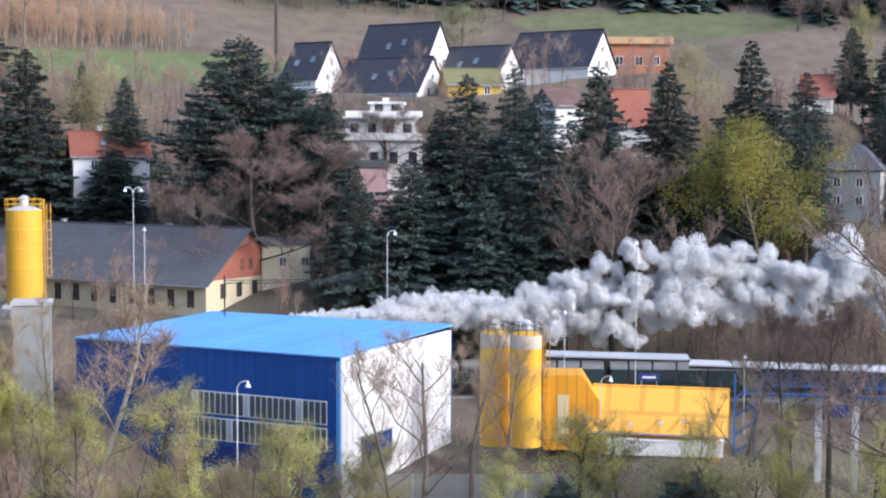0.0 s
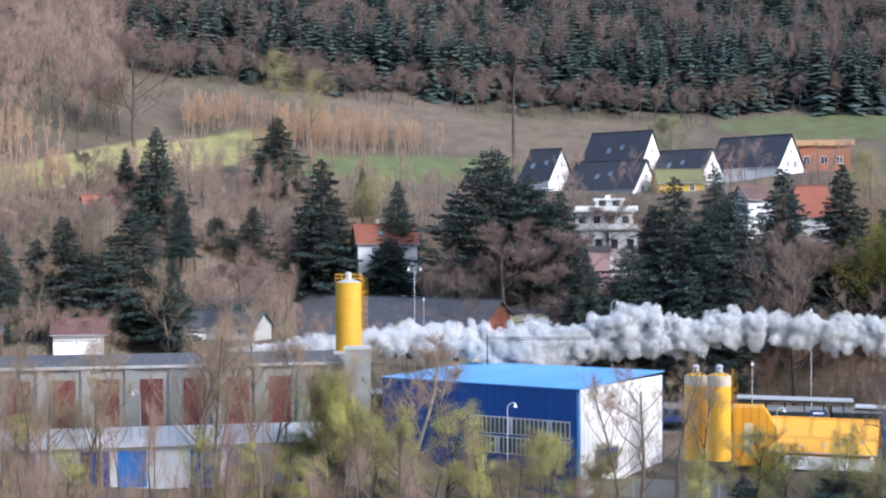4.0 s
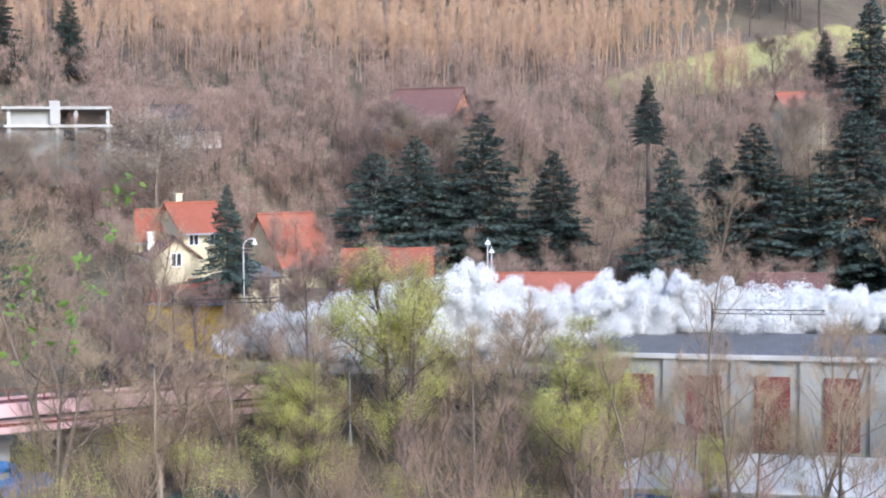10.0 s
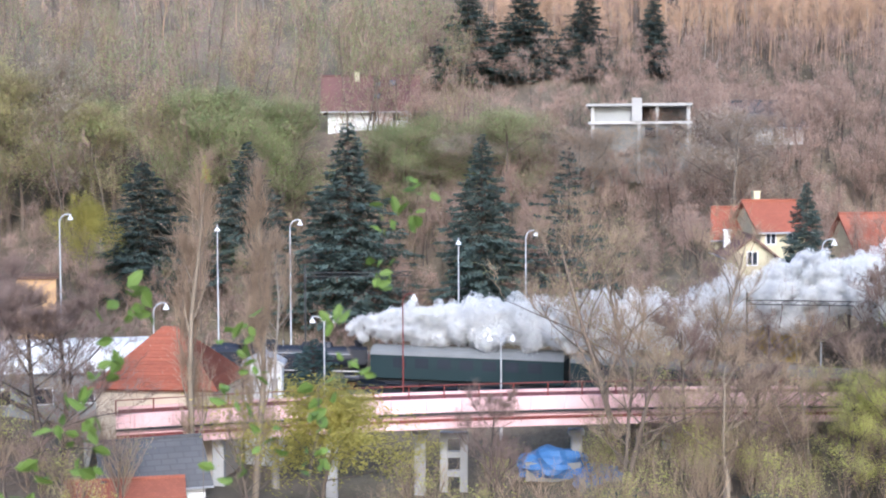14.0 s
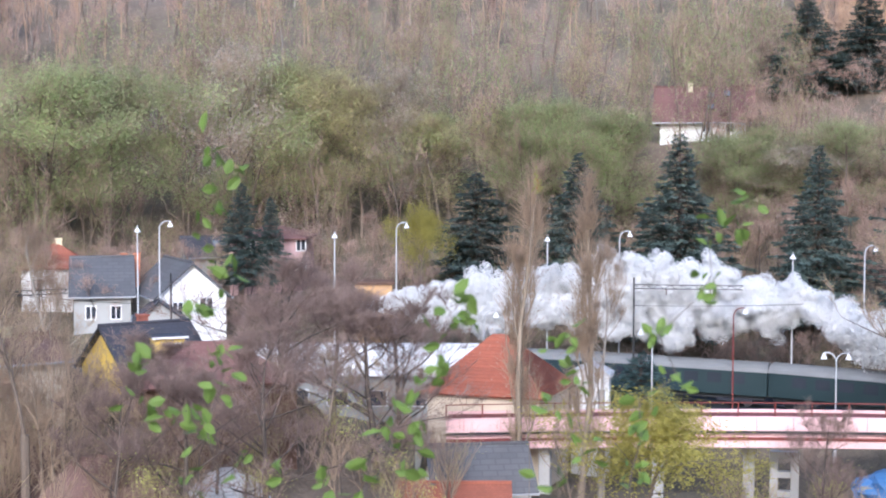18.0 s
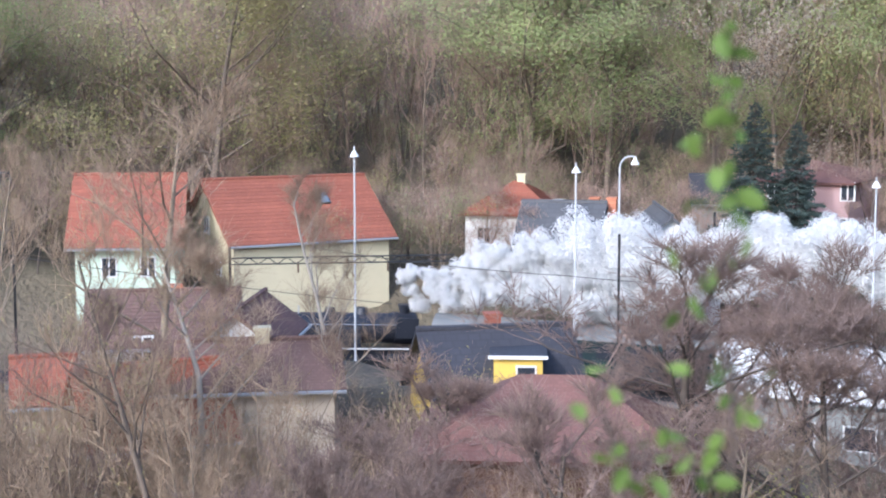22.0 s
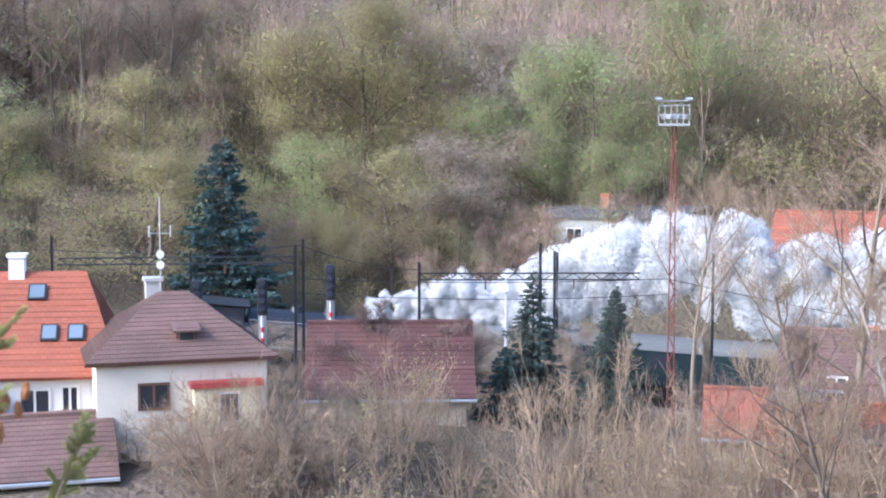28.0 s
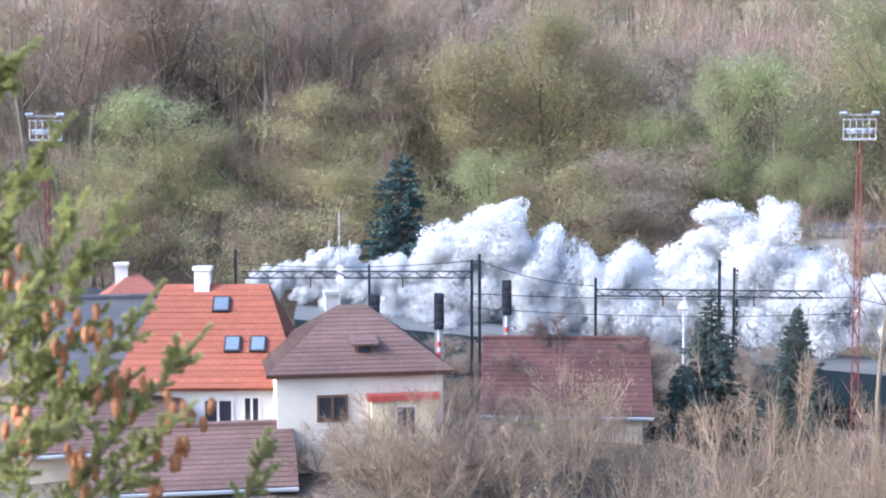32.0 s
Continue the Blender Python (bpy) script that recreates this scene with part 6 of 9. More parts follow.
tree("spring", -42.58, 167.76, 6, 11.18)
tree("tan", -66.41, 164.21, 15.75, 9.42)
tree("spring", -73.39, 160.12, 9.06, 10.04)
tree("spring", -91.48, 150.16, 20.46, 10.4)
tree("spring", -96.64, 144, 14.48, 8.24)
tree("spring", -78.82, 154.94, 14.87, 7.6)
scatter("scrub", "tangled leafless scrub below the bridge", "scrub", scrub_wood + scrub_spring + scrub_green, spread_spots(rng, 145, 16.7, 49.8, EYE_C, 74, 100, 5, 11, 0.9, 1.3) + spread_spots(rng, 70, 67.0, 81.0, EYE_C, 74, 100, 5, 11, 0.9, 1.3))
scatter("scrub", "tangled tan scrub between the gardens", "scrub", scrub_wood + scrub_wood + scrub_green, spread_spots(rng, 80, 82.4, 131.5, EYE_D, 42, 55, 6, 12, 1.0, 1.4))
scatter("scrub", "low olive and grey shrubs along the wood edge", "scrub", olive_wood + haze_wood + green_wood, spread_spots(rng, 260, 53.7, 93.3, EYE_C, 142, 165, 3, 6, 1.2, 2.0) + spread_spots(rng, 420, 88.9, 153.8, EYE_D, 110, 140, 3.5, 7.5, 1.2, 2.0))
scatter("scrub", "leafless thicket on the bank above the line", "scrub", grey_wood + brown_wood + olive_wood, spread_spots(rng, 170, 97.0, 122.0, EYE_D, 96, 112, 3, 5.5, 1.4, 2.2))
scatter("scrub", "dark leafless thicket between the town houses", "scrub", grey_wood, spread_spots(rng, 160, 16.7, 58.0, EYE_C, 142, 166, 4, 7, 1.2, 1.8))

for spot in ((-122.53, 196.75, 34.1, 6.77), (-119.71, 197.39, 33.22, 6.73), (-117.81, 199.76, 33.71, 6.15), (-116.43, 202.92, 35.62, 7.48), (-125.36, 196.04, 34.75, 7.43)):
    tree("brown", *spot)
tree("brown", -82.74, 208.93, 34.32, 5.82)
tree("brown", -80.73, 210.72, 35.55, 5.85)
shrub_rng = np.random.default_rng(77)
for k in range(30):
    a_, d_ = radians(shrub_rng.uniform(100.4, 134.1)), shrub_rng.uniform(46, 56)
    tree("bush", EYE_D[0] - math.sin(a_) * d_, EYE_D[1] + math.cos(a_) * d_, 30 - d_ * shrub_rng.uniform(0.148, 0.18) - (1.0 if a_ > 2.18 else 0.0), shrub_rng.uniform(6, 9))
for spot in ((-134.91, 32.64, 18.32, 4.73), (-135.74, 35.3, 18.34, 4.67), (-136.32, 37.75, 18.08, 4.62), (-139.32, 38.55, 17.84, 4.73), (-139.82, 41.12, 18.05, 4.67), (-140.24, 43.7, 17.82, 4.62), (-143.05, 44.56, 17.77, 4.73), (-143.21, 46.95, 17.71, 4.67), (-143.3, 49.34, 17.66, 4.62), (-145.84, 50.03, 17.65, 4.73)):
    tree("grey", *spot)
tree("tan", -107.13, 130.28, 17.05, 9.9)
tree("bare", -101.61, 134.47, 16, 9.05)
tree("brown", -112.2, 80.92, 18.22, 7.38)
tree("brown", -113.09, 85.57, 19.42, 8.2)
tree("brown", -112.96, 77.12, 18.02, 6.15)
for spot in ((-125.25, 47.23, 19.95, 3.2), (-126.38, 48.60, 20.97, 3.2), (-127.54, 50.28, 19.71, 3.2), (-128.50, 51.45, 20.47, 3.2)):
    tree("brown", *spot)
for spot in ((-131.71, 90.82, 20.04, 9.0), (-130.00, 95.16, 21.60, 9.0), (-128.28, 99.07, 20.06, 9.0)):
    tree("brown", *spot)
for spot in ((-63.48, 278.37, 27.81, 7.0), (-58.66, 278.32, 27.13, 7.0), (-54.28, 278.35, 27.49, 7.0), (-60.41, 278.18, 24.93, 7.0)):
    tree("brown", *spot)
tree("tan", -115.6, 72.84, 24.93, 5.36)
for spot in ((-45.84, 159.55, 5.98, 8.3), (-38.59, 155.28, 5.42, 9.23), (-19.12, 163.9, 5.97, 9.52), (3.64, 162.97, 4.84, 8.15), (19.78, 166.84, 6.82, 7.75), (28.52, 165.57, 7.64, 8.4), (32.62, 160.73, 6.43, 9.46), (41.83, 160.65, 9.54, 9.58), (-79.13, 152.72, 15.17, 9.92), (-97.63, 141.6, 13.91, 9.92), (-91.08, 148.26, 20.08, 10.04), (-36.43, 166.05, 12.48, 7.19), (-28.51, 163.53, 8.6, 9.58), (-12.08, 163.55, 6.92, 9.46), (-62.97, 151.43, 6.63, 6.94), (-49.35, 156.4, 7.27, 7.57)):
    tree("spring", *spot)
for spot in ((-50.34, 164.48, 19.27, 9.92), (-33.59, 166.66, 13.96, 10.46), (-4.05, 169.96, 12.3, 8.5), (24.11, 170.31, 13.56, 9.26), (36.83, 165.97, 19.07, 10.46), (-62.99, 160.05, 12.76, 8.6), (-53.04, 163.62, 17.4, 9.92), (-45.45, 165.89, 16.13, 8.6), (-69.69, 157.25, 16.09, 7.94)):
    tree("tan", *spot)
for spot in ((-192.92, 83.16, 37.83, 14.77), (-189.85, 90.23, 38.13, 15.8), (-190.21, 98.65, 36.83, 13.54), (-187.99, 107.37, 36.29, 13.54), (-179.18, 135.57, 35.52, 13.71), (-173.69, 141.68, 33.92, 11.08), (-168.11, 154.5, 33.33, 12.46), (-160.31, 161.81, 33.85, 11.08), (-174.19, 140.77, 34.4, 13.54), (-165.28, 151.52, 31.98, 10.94), (-180.2, 44.08, 37.29, 11.6), (-161.03, 20.72, 27.6, 9.31)):
    tree("green", *spot)
for spot in ((-185.03, 116.64, 36.34, 12.31), (-181.96, 124.65, 34.53, 11.08), (-154.57, 9.51, 31.8, 11.2), (-145.48, 3.23, 29.24, 10.15), (-138.33, 2.36, 26.49, 9.78), (-160.93, 27.74, 26.48, 10.6)):
    tree("olive", *spot)
scatter("scrub", "soft olive shrubs at the foot of the wood", "scrub", olive_wood + green_wood + haze_wood, spread_spots(rng, 200, 88.9, 150.1, EYE_D, 99, 112, 3, 5.5, 1.8, 2.6))
for spot in ((-121.92, 194.75, 33.45, 8.51), (-118.13, 196.02, 32.7, 7.85), (-115.89, 198.59, 32.11, 6.68), (-84.05, 207.37, 34.09, 5.78), (-80.59, 207.59, 34.26, 6.47), (-156.43, 174.16, 32.65, 9.52), (-152.31, 178.55, 32.77, 9.52), (-146.31, 184.38, 34, 8.25)):
    tree("grey", *spot)
for spot in ((-115.74, 154.07, 18.41, 7.98), (-111.09, 158.05, 18.4, 7.04), (-120.56, 152.3, 19.94, 7.15)):
    tree("brown", *spot)
for spot in ((-97.93, 152.86, 14.65, 8.18), (-91.47, 152.4, 14.29, 7.06), (-85.47, 153.69, 14.97, 7.34), (-80.79, 156.19, 14.16, 6.93), (-74.5, 156.93, 14.12, 6.8), (-101.53, 142.49, 14.84, 7.34)):
    tree("tan", *spot)
for spot in ((-95.87, 144.45, 17.42, 6.8), (-86.05, 149.88, 16.6, 5.94), (-75.83, 154.14, 15.97, 5.88), (-105.44, 136.26, 16.15, 6.8), (-107.91, 130.87, 19.7, 7.45)):
    tree("tan", *spot)
scatter("scrub", "budding scrub between the works and the bridge", "scrub", scrub_wood + scrub_green + scrub_spring, spread_spots(rng, 260, 16.7, 48.9, EYE_C, 100, 119, 5, 10, 1.0, 1.6))
for spot in ((-120.6, 50.14, 20.43, 4.62), (-122.86, 51.71, 20.76, 5.16), (-123.11, 54.02, 20.24, 4.62), (-118.9, 52.95, 19.35, 5.7), (-112.34, 49.3, 20.57, 3.53), (-111.23, 48.05, 19.96, 3.53), (-113.15, 50.26, 20.13, 3.74)):
    tree("bush", *spot)
for spot in ((-149.51, -11.76, 40.13, 14.31), (-156.72, -8.18, 41.33, 14.54), (-160.02, -2.21, 39.81, 13.35), (-166.31, 1.64, 40.47, 14.54), (-144.79, -12.9, 39, 12.2)):
    tree("bare", *spot)


# ---- town houses ----
W2 = lambda *a: [("f", u, z, 1.0, 1.3) for u, z in a]
house("family_house", "cream house with steep orange tiled roof", -126.63, 165.79, 21.17, 62.1, 4.25, 2.5, 2.39, 8, "x", PLASTER_CREAM, TILE_ORANGE, W2((0.8, 1.2), (-1.2, 1.2)) + [("r", 0, 1.0, 1, 1.2)], [(-1.0, 0.5, 3.4, PLASTER_CREAM)])
house("family_house", "house wing with orange tiled roof", -131.15, 165.7, 20.72, 43.48, 2.82, 2.06, 2.55, 7, "x", PLASTER_CREAM, TILE_ORANGE)
house("transformer_house", "small pale yellow tower house with grey hipped roof", -117.38, 163.23, 17.08, 64.82, 3.82, 2.72, 1.26, 3.8, "hip", PLASTER_CREAM, ROOF_GREY, W2((0.6, 1.4)), category="building", hip=0.45)
house("family_house", "white gabled house with brown tiled roof", -126.16, 162.16, 19.65, 52.98, 3.84, 1.98, 1.56, 8, "y", PLASTER_CREAM, TILE_BROWN, W2((0, 1.0)), [(-1.4, 1, 2.0, PLASTER_WHITE)])
house("low_house", "low house with red tiled roof and yellow gable", -121.47, 161.02, 16.39, 21.81, 6.88, 1.42, 1.52, 7, "x", PLASTER_YELLOW, TILE_RED, gable=PLASTER_YELLOW)
house("low_house", "long low house with brownish red roof", -106.76, 167.43, 16.31, 34.78, 8.35, 1.6, 2.59, 8, "hip", PLASTER_WHITE, TILE_BROWN)
house("low_house", "long low house with flat bright red roof", -95.13, 178.04, 15.38, 28.01, 9.03, 2.35, 1.94, 9, "x", PLASTER_WHITE, TILE_RED)
house("family_house", "house with steep dull red roof behind conifers", -127.24, 180.87, 18.58, 68.24, 5.79, 1.17, 4.78, 9, "x", PLASTER_CREAM, TILE_RED)
house("family_house", "white house with dark red roof beside the line", -83.67, 225.92, 9.37, 17.12, 4.96, 2.84, 2.06, 7, "x", PLASTER_WHITE, TILE_RED, W2((1, 0.6)))
house("low_house", "small hut with red hipped roof", -84.33, 219.42, 9.27, 18, 6.34, 1, 2.5, 4, "hip", PLASTER_WHITE, TILE_RED, category="hut")
house("family_house", "house with orange red roof between conifers", -97.22, 208.12, 16.63, 43.62, 5.13, 1.35, 2.81, 8, "x", PLASTER_CREAM, TILE_RED)
house("timbered_house", "half-timbered orange house with dark red roof", -124.82, 204.81, 32.26, 4.64, 8.23, 1.78, 4.06, 8, "x", BRICK_ORANGE, TILE_BROWN, W2((-2, 0.5)), gable=BRICK_ORANGE)
house("family_house", "white house with dark roof behind bare trees", -152.13, 192.61, 31.77, 57.43, 7.77, 2, 2.8, 8, "x", PLASTER_WHITE, TILE_DARK, W2((-2, 0.8), (2, 0.8)))
house("family_house", "white house with wide dark red roof on the slope", -184.04, 159.38, 34.04, 57.35, 10.02, 2.31, 3.66, 9, "x", PLASTER_WHITE, TILE_BROWN, W2((0.2, 0.5), (3.0, 0.5)), [(-1.6, -0.6, 4.2, PLASTER_CREAM)], over=0.9, skylights=[(0.8, -1.4, 0.7, 0.9), (2.6, -1.2, 0.7, 0.9), (0.8, -3.2, 0.6, 0.8)])
house("family_house", "small house with orange red roof on the hill", -84.82, 215.62, 32.76, 30.22, 3.99, 2.46, 1.56, 7, "x", PLASTER_CREAM, TILE_RED)
house("low_house", "low house with brownish red roof among firs", -122.25, 189.94, 15.32, 33.6, 9.72, 1.68, 2.63, 8, "hip", PLASTER_WHITE, TILE_BROWN)
house("shed", "dark green flat-roofed workshop", -67.84, 230.32, 17.47, 14.35, 7.43, 2.53, 0.77, 8, "flat", mat("dark_green_boards", (0.03, 0.07, 0.06)), ROOF_GREY, category="shed")
house("family_house", "grey-roofed pale house beside the line", -68.56, 213.25, 15.33, 37.83, 6.54, 1.72, 2.24, 9, "x", PLASTER_WHITE, ROOF_GREY)
house("family_house", "grey-roofed pale house with dark gable", -61.66, 213.27, 15.47, -3.87, 7.34, 1.71, 2.05, 8, "x", PLASTER_GREY, ROOF_GREY)
house("low_house", "low house with red roof and white walls", -114.49, 180.8, 17.4, 32.35, 8.22, 1.11, 2.69, 9, "x", PLASTER_CREAM, TILE_RED)
house("low_house", "low shed with flat brown boards", -92.3, 184.17, 15.9, 26.62, 11.97, 1.87, 0.62, 6, "flat", TIMBER, ROOF_GREY, category="shed")
house("low_house", "white house with dark red roof", -78.48, 192.63, 15.95, 22.17, 6.65, 1.43, 1.75, 7, "x", PLASTER_WHITE, TILE_BROWN)
house("family_house", "tiny red-roofed house at the field edge", -80.1, 226.24, 20.93, 19.5, 2.58, 1.11, 0.92, 5, "x", PLASTER_CREAM, TILE_RED)
house("family_house", "yellow house with olive roof", 4.44, 289.97, 38.64, 9.13, 8.68, 2.23, 2.45, 8, "x", PLASTER_YELLOW, mat("olive_roofing", (0.16, 0.15, 0.06)), W2((2, 0.5)))
house("family_house", "white house with grey brown roof", 17.57, 274.44, 29.92, 16.34, 4.62, 7.16, 2.53, 9, "x", PLASTER_WHITE, TILE_PURPLE, W2((0, 2)))
house("family_house", "house with dark red tiled roof", 27.6, 270.6, 30.94, 4.18, 5.16, 3.12, 5.19, 9, "x", PLASTER_WHITE, TILE_RED)
house("family_house", "house with bright red roof behind conifers", 61.72, 293.59, 37.47, -11.88, 4.83, 1.8, 3.37, 7, "x", PLASTER_WHITE, TILE_RED)
house("family_house", "grey house with pale grey mansard roof", 56.98, 251.64, 22.13, -27.76, 7.5, 5.6, 3.47, 8, "hip", PLASTER_GREY, ROOF_GREY, W2((-2, 3.2), (1, 3.2), (-2, 0.8), (1, 0.8)))
house("apartment_house", "orange brick house with flat grey roof", 73.91, 264.89, 30.31, -25.59, 9.73, 6.18, 1.62, 9, "flat", BRICK_ORANGE, ROOF_GREY, W2((-2, 3.5), (1, 3.5)))
house("family_house", "low pink house below the white villa", -10.62, 261.79, 24.75, 2.32, 5.24, 3.02, 1.01, 8, "flat", PLASTER_PINK, ROOF_GREY)
house("office_building", "pale flat-roofed building beside conifer", -20.32, 249.18, 13.68, 14.65, 9.58, 3.84, 0.96, 8, "flat", PLASTER_CREAM, ROOF_GREY, W2((-2, 1), (1, 1)))
house("office_building", "pale flat-roofed building with tall windows", -8.51, 247.86, 14.14, 11.96, 5.25, 3.44, 0.76, 8, "flat", PLASTER_CREAM, ROOF_GREY, W2((-1, 1), (1, 1)))
house("pink_house", "pink two-storey house with dark red hipped roof", -176.39, 104.2, 19.06, 65.99, 6.99, 4.5, 1.02, 10, "hip", PLASTER_PINK, TILE_BROWN, W2((3.4, 0.8), (3.4, 3.2), (0.6, 3.2), (-1.5, 3.2)), category="house")
house("family_house", "grey-roofed house wing beside pink house", -181.86, 99.17, 19.11, 86.38, 5.51, 2.45, 1.63, 8, "x", PLASTER_GREY, TILE_DARK, skylights=[(0.5, -1.8, 1.2, 1.4)])
house("family_house", "white house with red hipped roof and chimney", -178.78, 83.25, 17.8, 82.16, 6.26, 3.15, 1.99, 8, "hip", PLASTER_WHITE, TILE_RED, W2((-1.8, 0.9), (1.6, 0.9)), [(0.3, 0, 2.6, PLASTER_CREAM)], courses=0.32)
house("family_house", "old house with grey slate roof and dormer", -172.21, 86.53, 16.09, 80.46, 5.03, 2.83, 2.98, 9, "x", PLASTER_GREY, ROOF_GREY, W2((-1, 0.5), (1.2, 0.5)), [(2.0, 0.8, 3.4, BRICK_ORANGE), (-0.5, 0.8, 3.2, CONCRETE), (3.2, 0.8, 3.4, BRICK_ORANGE)])
house("family_house", "white gabled house with dark grey roof", -168.93, 92.95, 16.17, 91.61, 6.29, 2.81, 2.75, 10, "y", PLASTER_WHITE, ROOF_GREY, [("f", 1.3, 1.0, 1.3, 1.5), ("f", -1.3, 1.0, 1.0, 1.2)])
house("low_house", "low shed with dark gabled roof", -163.42, 90.01, 16.04, 78.34, 3.75, 1.27, 1.37, 5, "y", PLASTER_GREY, TILE_DARK, category="shed")
house("shed", "small orange brown wooden shed", -163.89, 110.36, 18.16, 70.1, 3.41, 1.34, 0.21, 4, "flat", WOOD_PALE, TIMBER, category="shed")
house("family_house", "pale green house with orange red roof", -165.88, 58.2, 17.17, 99.63, 6.14, 3.1, 3.76, 9, "x", PLASTER_GREEN, TILE_RED, W2((-1, 0.8), (1.4, 0.8)), over=0.6, courses=0.32)
house("family_house", "cream house with big red roof and gable", -171.03, 67.43, 16.67, 123.81, 11.31, 3.3, 3.59, 9, "x", PLASTER_CREAM, TILE_RED, [("l", 0, 3.4, 0.9, 1.2), ("l", -2, 0.8, 1, 1.2)], skylights=[(2.0, -1.8, 0.7, 0.9)], courses=0.32)
# Twig shade over the beige walls is put into their grey plaster colour.
house("office_building", "grey flat-roofed two-storey building with chimney", -169.82, 42.39, 19.13, 99.26, 9.95, 4.06, 0.58, 8, "flat", PLASTER_GREY, ROOF_GREY, [("f", -3, 2.0, 1.2, 1.4), ("f", 0.5, 2.0, 1.2, 1.4)], [(-1.8, 0, 1.6, BRICK_ORANGE)])
house("family_house", "white gabled house with weathered brown roof", -136.26, 71.83, 17.69, 89.18, 3.22, 1.29, 1.24, 6, "y", PLASTER_WHITE, TILE_BROWN)
house("family_house", "long house wing with weathered brown roof", -139.28, 67.11, 17, 104.47, 6.38, 1.36, 1.85, 6, "x", PLASTER_WHITE, TILE_PURPLE, W2((-1, 0.4)), [(0.5, 0.3, 2.2, BRICK_ORANGE)], courses=0.25)
house("family_house", "house with bright orange red tiled roof", -127.46, 69.37, 15.62, 117.2, 5, 1.14, 2.22, 6, "x", PLASTER_BEIGE, TILE_ORANGE, chimneys=[(-1.5, 0.3, 2.6, CONCRETE)], courses=0.25)
house("low_house", "low annex with pinkish red roof", -130.11, 64.38, 16.23, 108.97, 1.86, 1.2, 1.29, 4, "x", PLASTER_BEIGE, TILE_RED)
house("low_house", "low house with brown tiled roof", -130.34, 72.85, 17.39, 101.31, 6.74, 0.83, 1.25, 6, "x", PLASTER_BEIGE, TILE_PURPLE, chimneys=[(0.6, 0, 1.9, PLASTER_CREAM)])
house("yellow_house", "yellow house with dark brown roof and yellow dormer", -133.49, 82.9, 14.6, 105.71, 5.97, 2.29, 2.71, 7, "x", PLASTER_YELLOW, TILE_DARK, [("f", -1.5, 0.9, 1.0, 1.2)], [(0.0, 0.4, 3.4, BRICK_RED)], category="house")
house("low_house", "broad house with dark brown hipped roof", -125.51, 85.33, 16.66, 89.39, 9.55, 0.34, 2.15, 7, "hip", TIMBER, TILE_BROWN)
house("family_house", "white house with bright orange roof and skylights", -113.03, 41.31, 18.4, 128.13, 6.0, 2.05, 3.52, 5.6, "hip", PLASTER_WHITE, TILE_ORANGE, [("f", 0.4, 0.4, 1.2, 1.1), ("f", 1.7, 0.3, 0.7, 1.3)], [(-0.55, 0.0, 4.35, PLASTER_WHITE)], over=0.7, hip=0.16, skylights=[(0.3, -0.75, 0.55, 0.6), (0.9, -2.1, 0.5, 0.6), (1.9, -2.1, 0.5, 0.6)], courses=0.27)
bay_house = house("family_house", "pale cream house with weathered purple hipped roof", -114.53, 47.24, 18.36, 136.95, 6.18, 3.04, 1.98, 6, "hip", PLASTER_PALE, TILE_PURPLE, [("f", -1.05, 1.15, 1.15, 1.0)], [(-0.6, 1.6, 2.5, CONCRETE)], over=0.4, hip=0.42, courses=0.24, frames=TIMBER)
part("bay", box(0.35, 2.75, -3.5, -2.98, 0.0, 1.95), PLASTER_CREAM, bay_house, "pale yellow bay")
part("bay_roof", box(0.2, 2.9, -3.65, -2.97, 1.95, 2.16), RED_PAINT_DULL, bay_house, "red tiled band over the bay")
part("bay_window", box(1.3, 1.95, -3.54, -3.48, 0.7, 1.7), GLASS, bay_house)
part("roof_dormer", box(-0.15, 0.6, -2.45, -1.0, 3.3, 4.05), TILE_BROWN, bay_house)
part("dormer_cap", slab([(-0.28, -2.7, 3.98), (0.73, -2.7, 3.98), (0.73, -0.9, 4.28), (-0.28, -0.9, 4.28)], 0.08), TILE_PURPLE, bay_house)
part("dormer_pane", box(-0.02, 0.47, -2.48, -2.43, 3.45, 3.9), GLASS, bay_house)
part("bay_frame", box(1.24, 2.01, -3.53, -3.49, 0.64, 1.76), FRAME_WHITE, bay_house)
house("shed", "shed with dull red roof behind shrubs", -127.12, 49.07, 16.78, 122.63, 6.58, 1.55, 2.47, 6, "x", PLASTER_BEIGE, TILE_DULL, category="shed", courses=0.27)
house("family_house", "house with weathered grey roof", -111.7, 36.11, 17.71, 140.24, 3.82, 2.65, 2.83, 8, "x", PLASTER_GREY, ROOF_GREY)
house("family_house", "house with dark red ridge behind orange roof", -118.43, 30.02, 19.77, 139.27, 4.81, 1.65, 1.97, 8, "hip", PLASTER_WHITE, TILE_RED, chimneys=[(-0.6, 0, 2.6, PLASTER_WHITE)])
house("low_house", "low house with weathered brown roof", -108.3, 39.79, 17.36, 140.48, 5.25, 1.29, 1.47, 6, "x", PLASTER_BEIGE, TILE_PURPLE, courses=0.25)
house("low_house", "low outbuilding with purple brown roof", -108.22, 45.03, 16.82, 137.03, 6.34, 1.1, 1.43, 5, "x", PLASTER_BEIGE, TILE_PURPLE, category="shed", courses=0.25)
house("red_gable_house", "beige house with steep orange hipped roof", -135.67, 110.38, 6.73, 47.37, 8.77, 6.81, 3.95, 8, "hip", PLASTER_BEIGE, TILE_ORANGE, [("f", -0.6, 3.2, 1.2, 1.1), ("f", 1.6, 0.4, 0.9, 1.1)], over=0.5, hip=0.48, category="house", courses=0.33)
